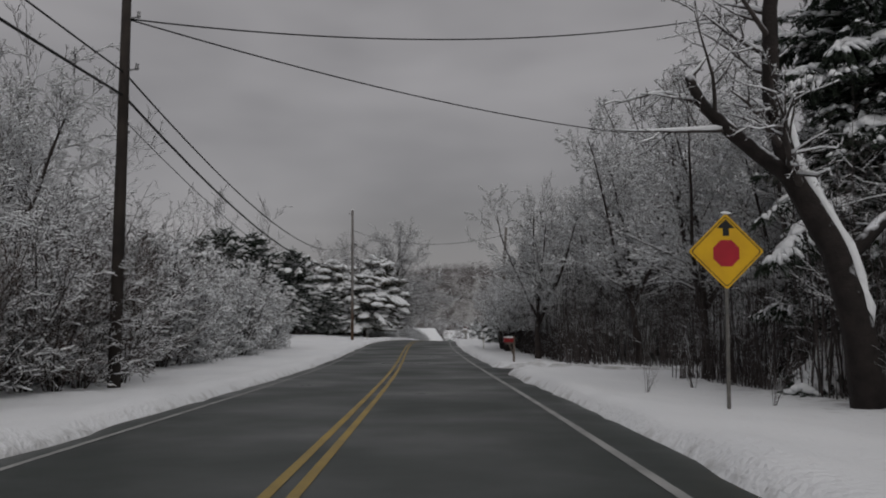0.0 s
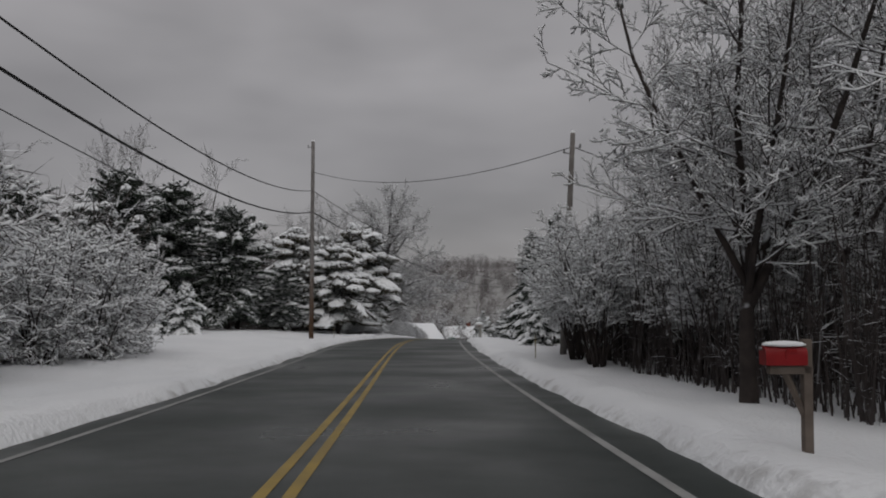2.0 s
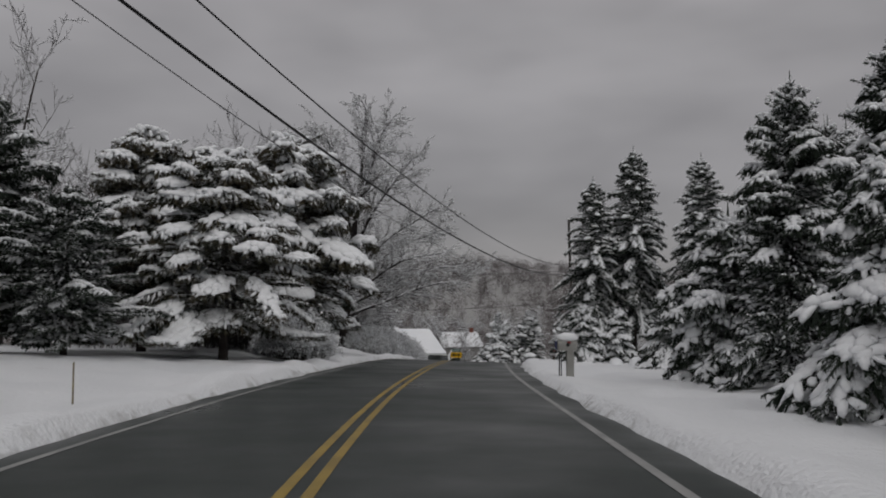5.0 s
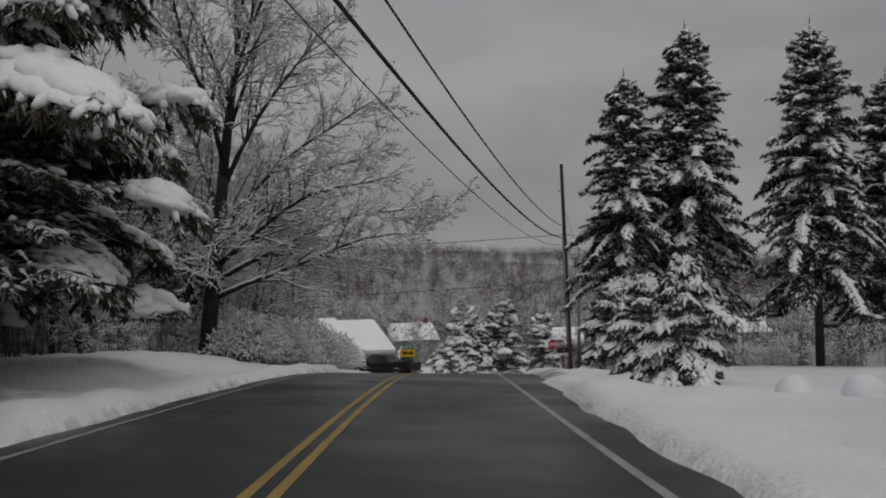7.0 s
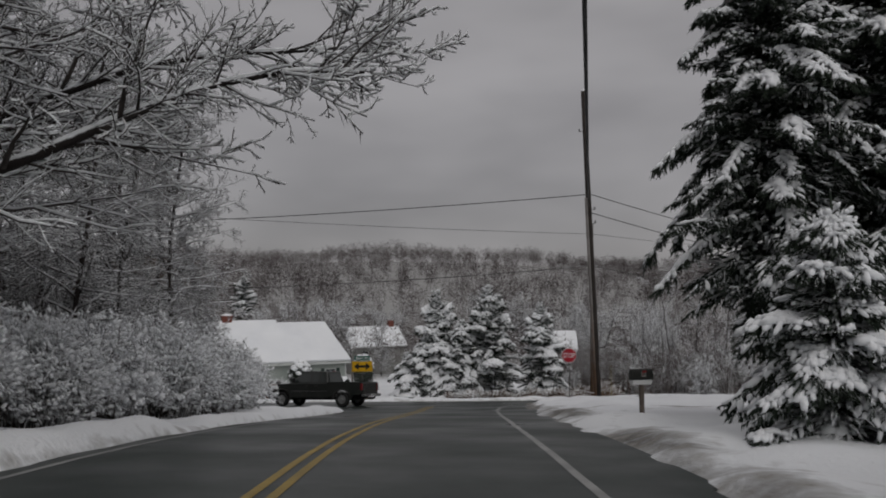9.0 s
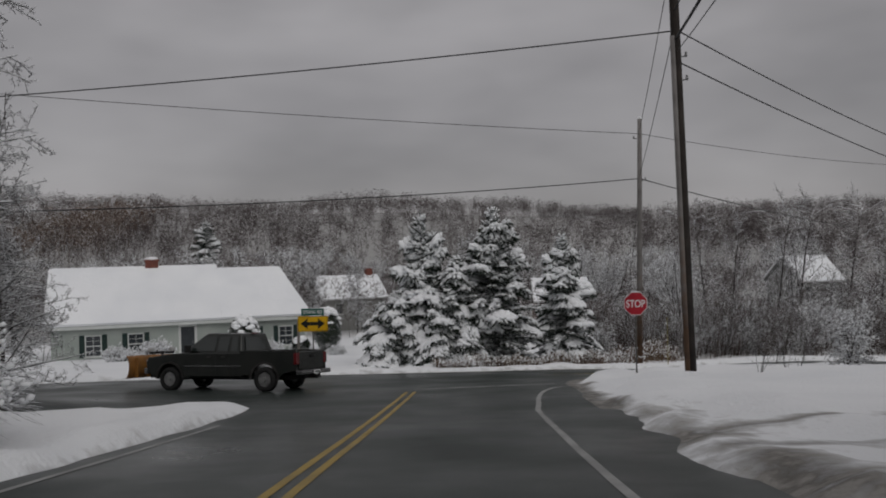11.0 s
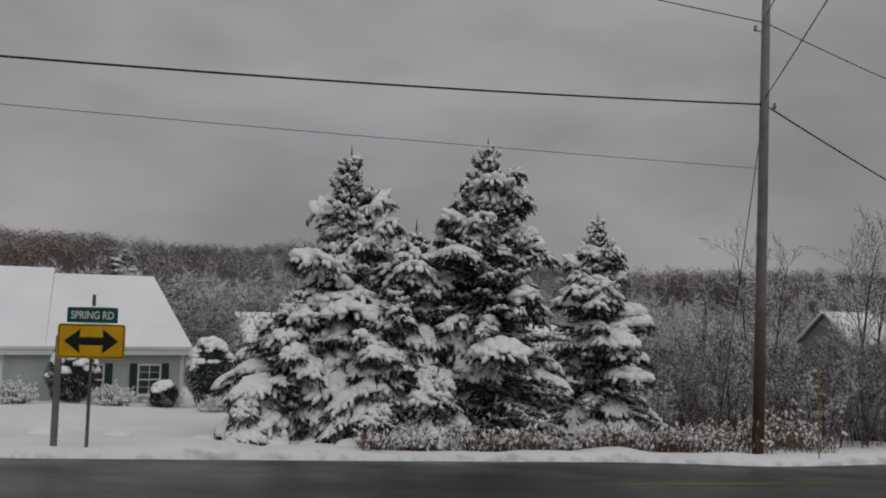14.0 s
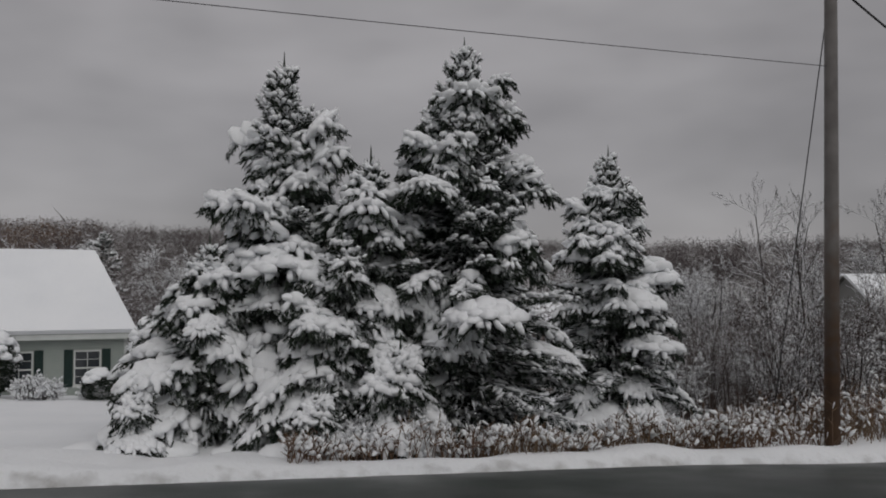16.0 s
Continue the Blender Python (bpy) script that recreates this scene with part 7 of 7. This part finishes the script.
        k.bevel_box((min(sg * 0.92, sg * 0.62), 2.98, 0.84), (max(sg * 0.92, sg * 0.62), 3.04, 1.02), 0.02)
        part("headlight", k, LENS_C, ob, "clear headlight")
        for yy in (FA, RA):
            wheel(ob, sg * 0.86, yy)
    pane([Vector((-0.68, -0.725, 1.30)), Vector((0.68, -0.725, 1.30)), Vector((0.58, -0.625, 1.74)), Vector((-0.58, -0.625, 1.74))], Vector((0, -1, 0.2)), "rear_window")
    pane([Vector((-0.80, 1.54, 1.30)), Vector((0.80, 1.54, 1.30)), Vector((0.66, 0.86, 1.80)), Vector((-0.66, 0.86, 1.80))], Vector((0, 1, 0.6)), "windscreen")
    k = Build()
    k.box((-0.90, -2.70, 0.66), (0.90, -0.73, 0.74))
    k.box((-0.90, -0.80, 0.74), (0.90, -0.735, 1.25))
    part("bed_floor", k, TRUCK_LOW, ob, "bed floor and front wall")
    k = Build()
    k.bevel_box((-0.79, -2.76, 0.70), (0.79, -2.68, 1.26), 0.02)
    gate = part("tailgate", k, TRUCK, ob, "dark grey tailgate")
    k = Build()
    k.bevel_box((-0.12, -2.785, 1.07), (0.12, -2.755, 1.15), 0.01)
    part("gate_handle", k, RUBBER, gate, "black tailgate handle")
    k = Build()
    k.bevel_box((-0.95, -2.95, 0.54), (0.95, -2.74, 0.68), 0.03)
    bumper = part("rear_bumper", k, CHROME, ob, "chromed step bumper")
    k = Build()
    k.box((-0.20, -2.965, 0.555), (0.20, -2.955, 0.665))
    part("licence_plate", k, SIGN_W, bumper, "pale licence plate")
    k = Build()
    k.box((-0.14, -2.972, 0.59), (0.14, -2.967, 0.635))
    part("bar", k, SHUTTER, bumper, "dark bar")
    k = Build()
    k.tube([Vector((0, -2.7, 0.46)), Vector((0, -3.08, 0.46))], [0.035, 0.035], 8)
    k.tube([Vector((0, -3.04, 0.48)), Vector((0, -3.04, 0.58))], [0.03, 0.035], 8)
    k.box((-0.5, -2.8, 0.40), (0.5, -2.7, 0.5))
    part("tow_hitch", k, RUBBER, ob, "black tow hitch")
    k = Build()
    k.box((-0.55, -2.7, 0.36), (-0.43, 2.9, 0.5))
    k.box((0.43, -2.7, 0.36), (0.55, 2.9, 0.5))
    k.box((-0.8, RA - 0.05, 0.32), (0.8, RA + 0.05, 0.44))
    k.box((-0.8, FA - 0.05, 0.32), (0.8, FA + 0.05, 0.44))
    part("chassis", k, RUBBER, ob, "dark chassis rails")
    k = Build()
    k.bevel_box((-0.95, 2.95, 0.55), (0.95, 3.12, 0.75), 0.03)
    part("front_bumper", k, CHROME, ob, "chromed front bumper")
    k = Build()
    k.bevel_box((-0.14, -0.66, 1.845), (0.14, -0.60, 1.875), 0.008)
    part("brake_lamp", k, LENS, ob, "red high brake lamp")
    s = Build()
    rng = random.Random(15)
    for sx, sy, sz in ((-0.3, -1.0, 0.45), (0.2, -1.2, 0.3), (0.45, -2.0, 0.25), (-0.4, -2.1, 0.2)):
        blob(s, rng, Vector((sx, sy, 0.78)), Vector((0.42, 0, 0)), Vector((0, 0.5, 0)), Vector((0, 0, sz)), 2, 0.12)
    part("bed_snow", s, SNOW_LOAD, ob, "heap of snow in the bed", smooth=True)
    # plough
    k = Build()
    prof = [(3.62 + 0.22 * math.cos(a), 0.78 + 0.42 * math.sin(a)) for a in np.linspace(2.0, 4.3, 9)]
    back = [(y - 0.03, z) for y, z in reversed(prof)]
    k.prism([(y + 0.15, z) for y, z in prof] + [(y + 0.15, z) for y, z in back], -1.18, 1.18, "x", pose(0, 0, 0.0))
    blade = part("plough_blade", k, PLOUGH, ob, "worn orange plough blade")
    for x in (-0.9, -0.3, 0.3, 0.9):
        r = Build()
        r.bevel_box((x - 0.03, 3.40, 0.42), (x + 0.03, 3.53, 1.1), 0.01)
        part("rib", r, PLOUGH, blade, "steel rib")
    k = Build()
    for sg in (-1, 1):
        k.tube([Vector((sg * 0.45, 2.9, 0.45)), Vector((sg * 0.2, 3.48, 0.55))], [0.05, 0.05], 6)
    k.box((-0.5, 3.08, 0.4), (0.5, 3.2, 0.52))
    k.tube([Vector((0, 3.14, 0.5)), Vector((0, 3.14, 1.25))], [0.04, 0.04], 6)
    k.box((-0.6, 3.1, 1.2), (0.6, 3.18, 1.28))
    part("plough_frame", k, RUBBER, ob, "black plough frame")
    for sg in (-1, 1):
        r = Build()
        r.bevel_box((sg * 0.55 - 0.1, 3.08, 1.29), (sg * 0.55 + 0.1, 3.22, 1.42), 0.02)
        part("plough_light", r, LENS_C, ob, "plough lamp")


truck()

# ---- half-buried stones before the house ----
STONE = mottled("grey_stone", (0.13, 0.12, 0.11), (0.2, 0.19, 0.18), 3, 0.9, bump_scale=8)
srng = random.Random(33)
for sx, sy, ss in ((-1.0, 170.4, 0.42), (0.5, 169.8, 0.5), (1.6, 169.6, 0.35), (-3.2, 171.0, 0.35), (-5.0, 171.5, 0.45), (2.6, 169.0, 0.5)):
    q = on_land(sx, sy, 0.2)
    ob = thing("stone", Matrix.Translation(q), "grey boulder half buried in snow", "stone", "stones along the lawn")
    k = Build()
    blob(k, srng, Vector((0, 0, 0.05)), Vector((ss, 0, 0)), Vector((0, ss * 0.7, 0)), Vector((0, 0, ss * 0.5)), 2, 0.15)
    part("rock", k, STONE, ob, "grey rock")
    k = Build()
    blob(k, srng, Vector((0, 0, 0.05 + ss * 0.33)), Vector((ss * 1.08, 0, 0)), Vector((0, ss * 0.8, 0)), Vector((0, 0, ss * 0.42)), 3, 0.06)
    part("snow_cap", k, SNOW_LOAD, ob, "rounded snow cap", smooth=True)


# two rounded heaps of snow on the lawn
for x, y, r in ((4.75, 108.7, 0.36), (5.5, 107.4, 0.40)):
    k = Build()
    blob(k, random.Random(int(x * 10)), Vector((0, 0, 0)), Vector((r, 0, 0)), Vector((0, r, 0)), Vector((0, 0, r * 1.1)), 3, 0.03)
    heap = solid("snow_heap", k, SNOW, "round heap of clean snow on the lawn", "snow heap", "snow heaps", smooth=True)
    heap.matrix_basis = Matrix.Translation(on_land(x, y, 0.02))
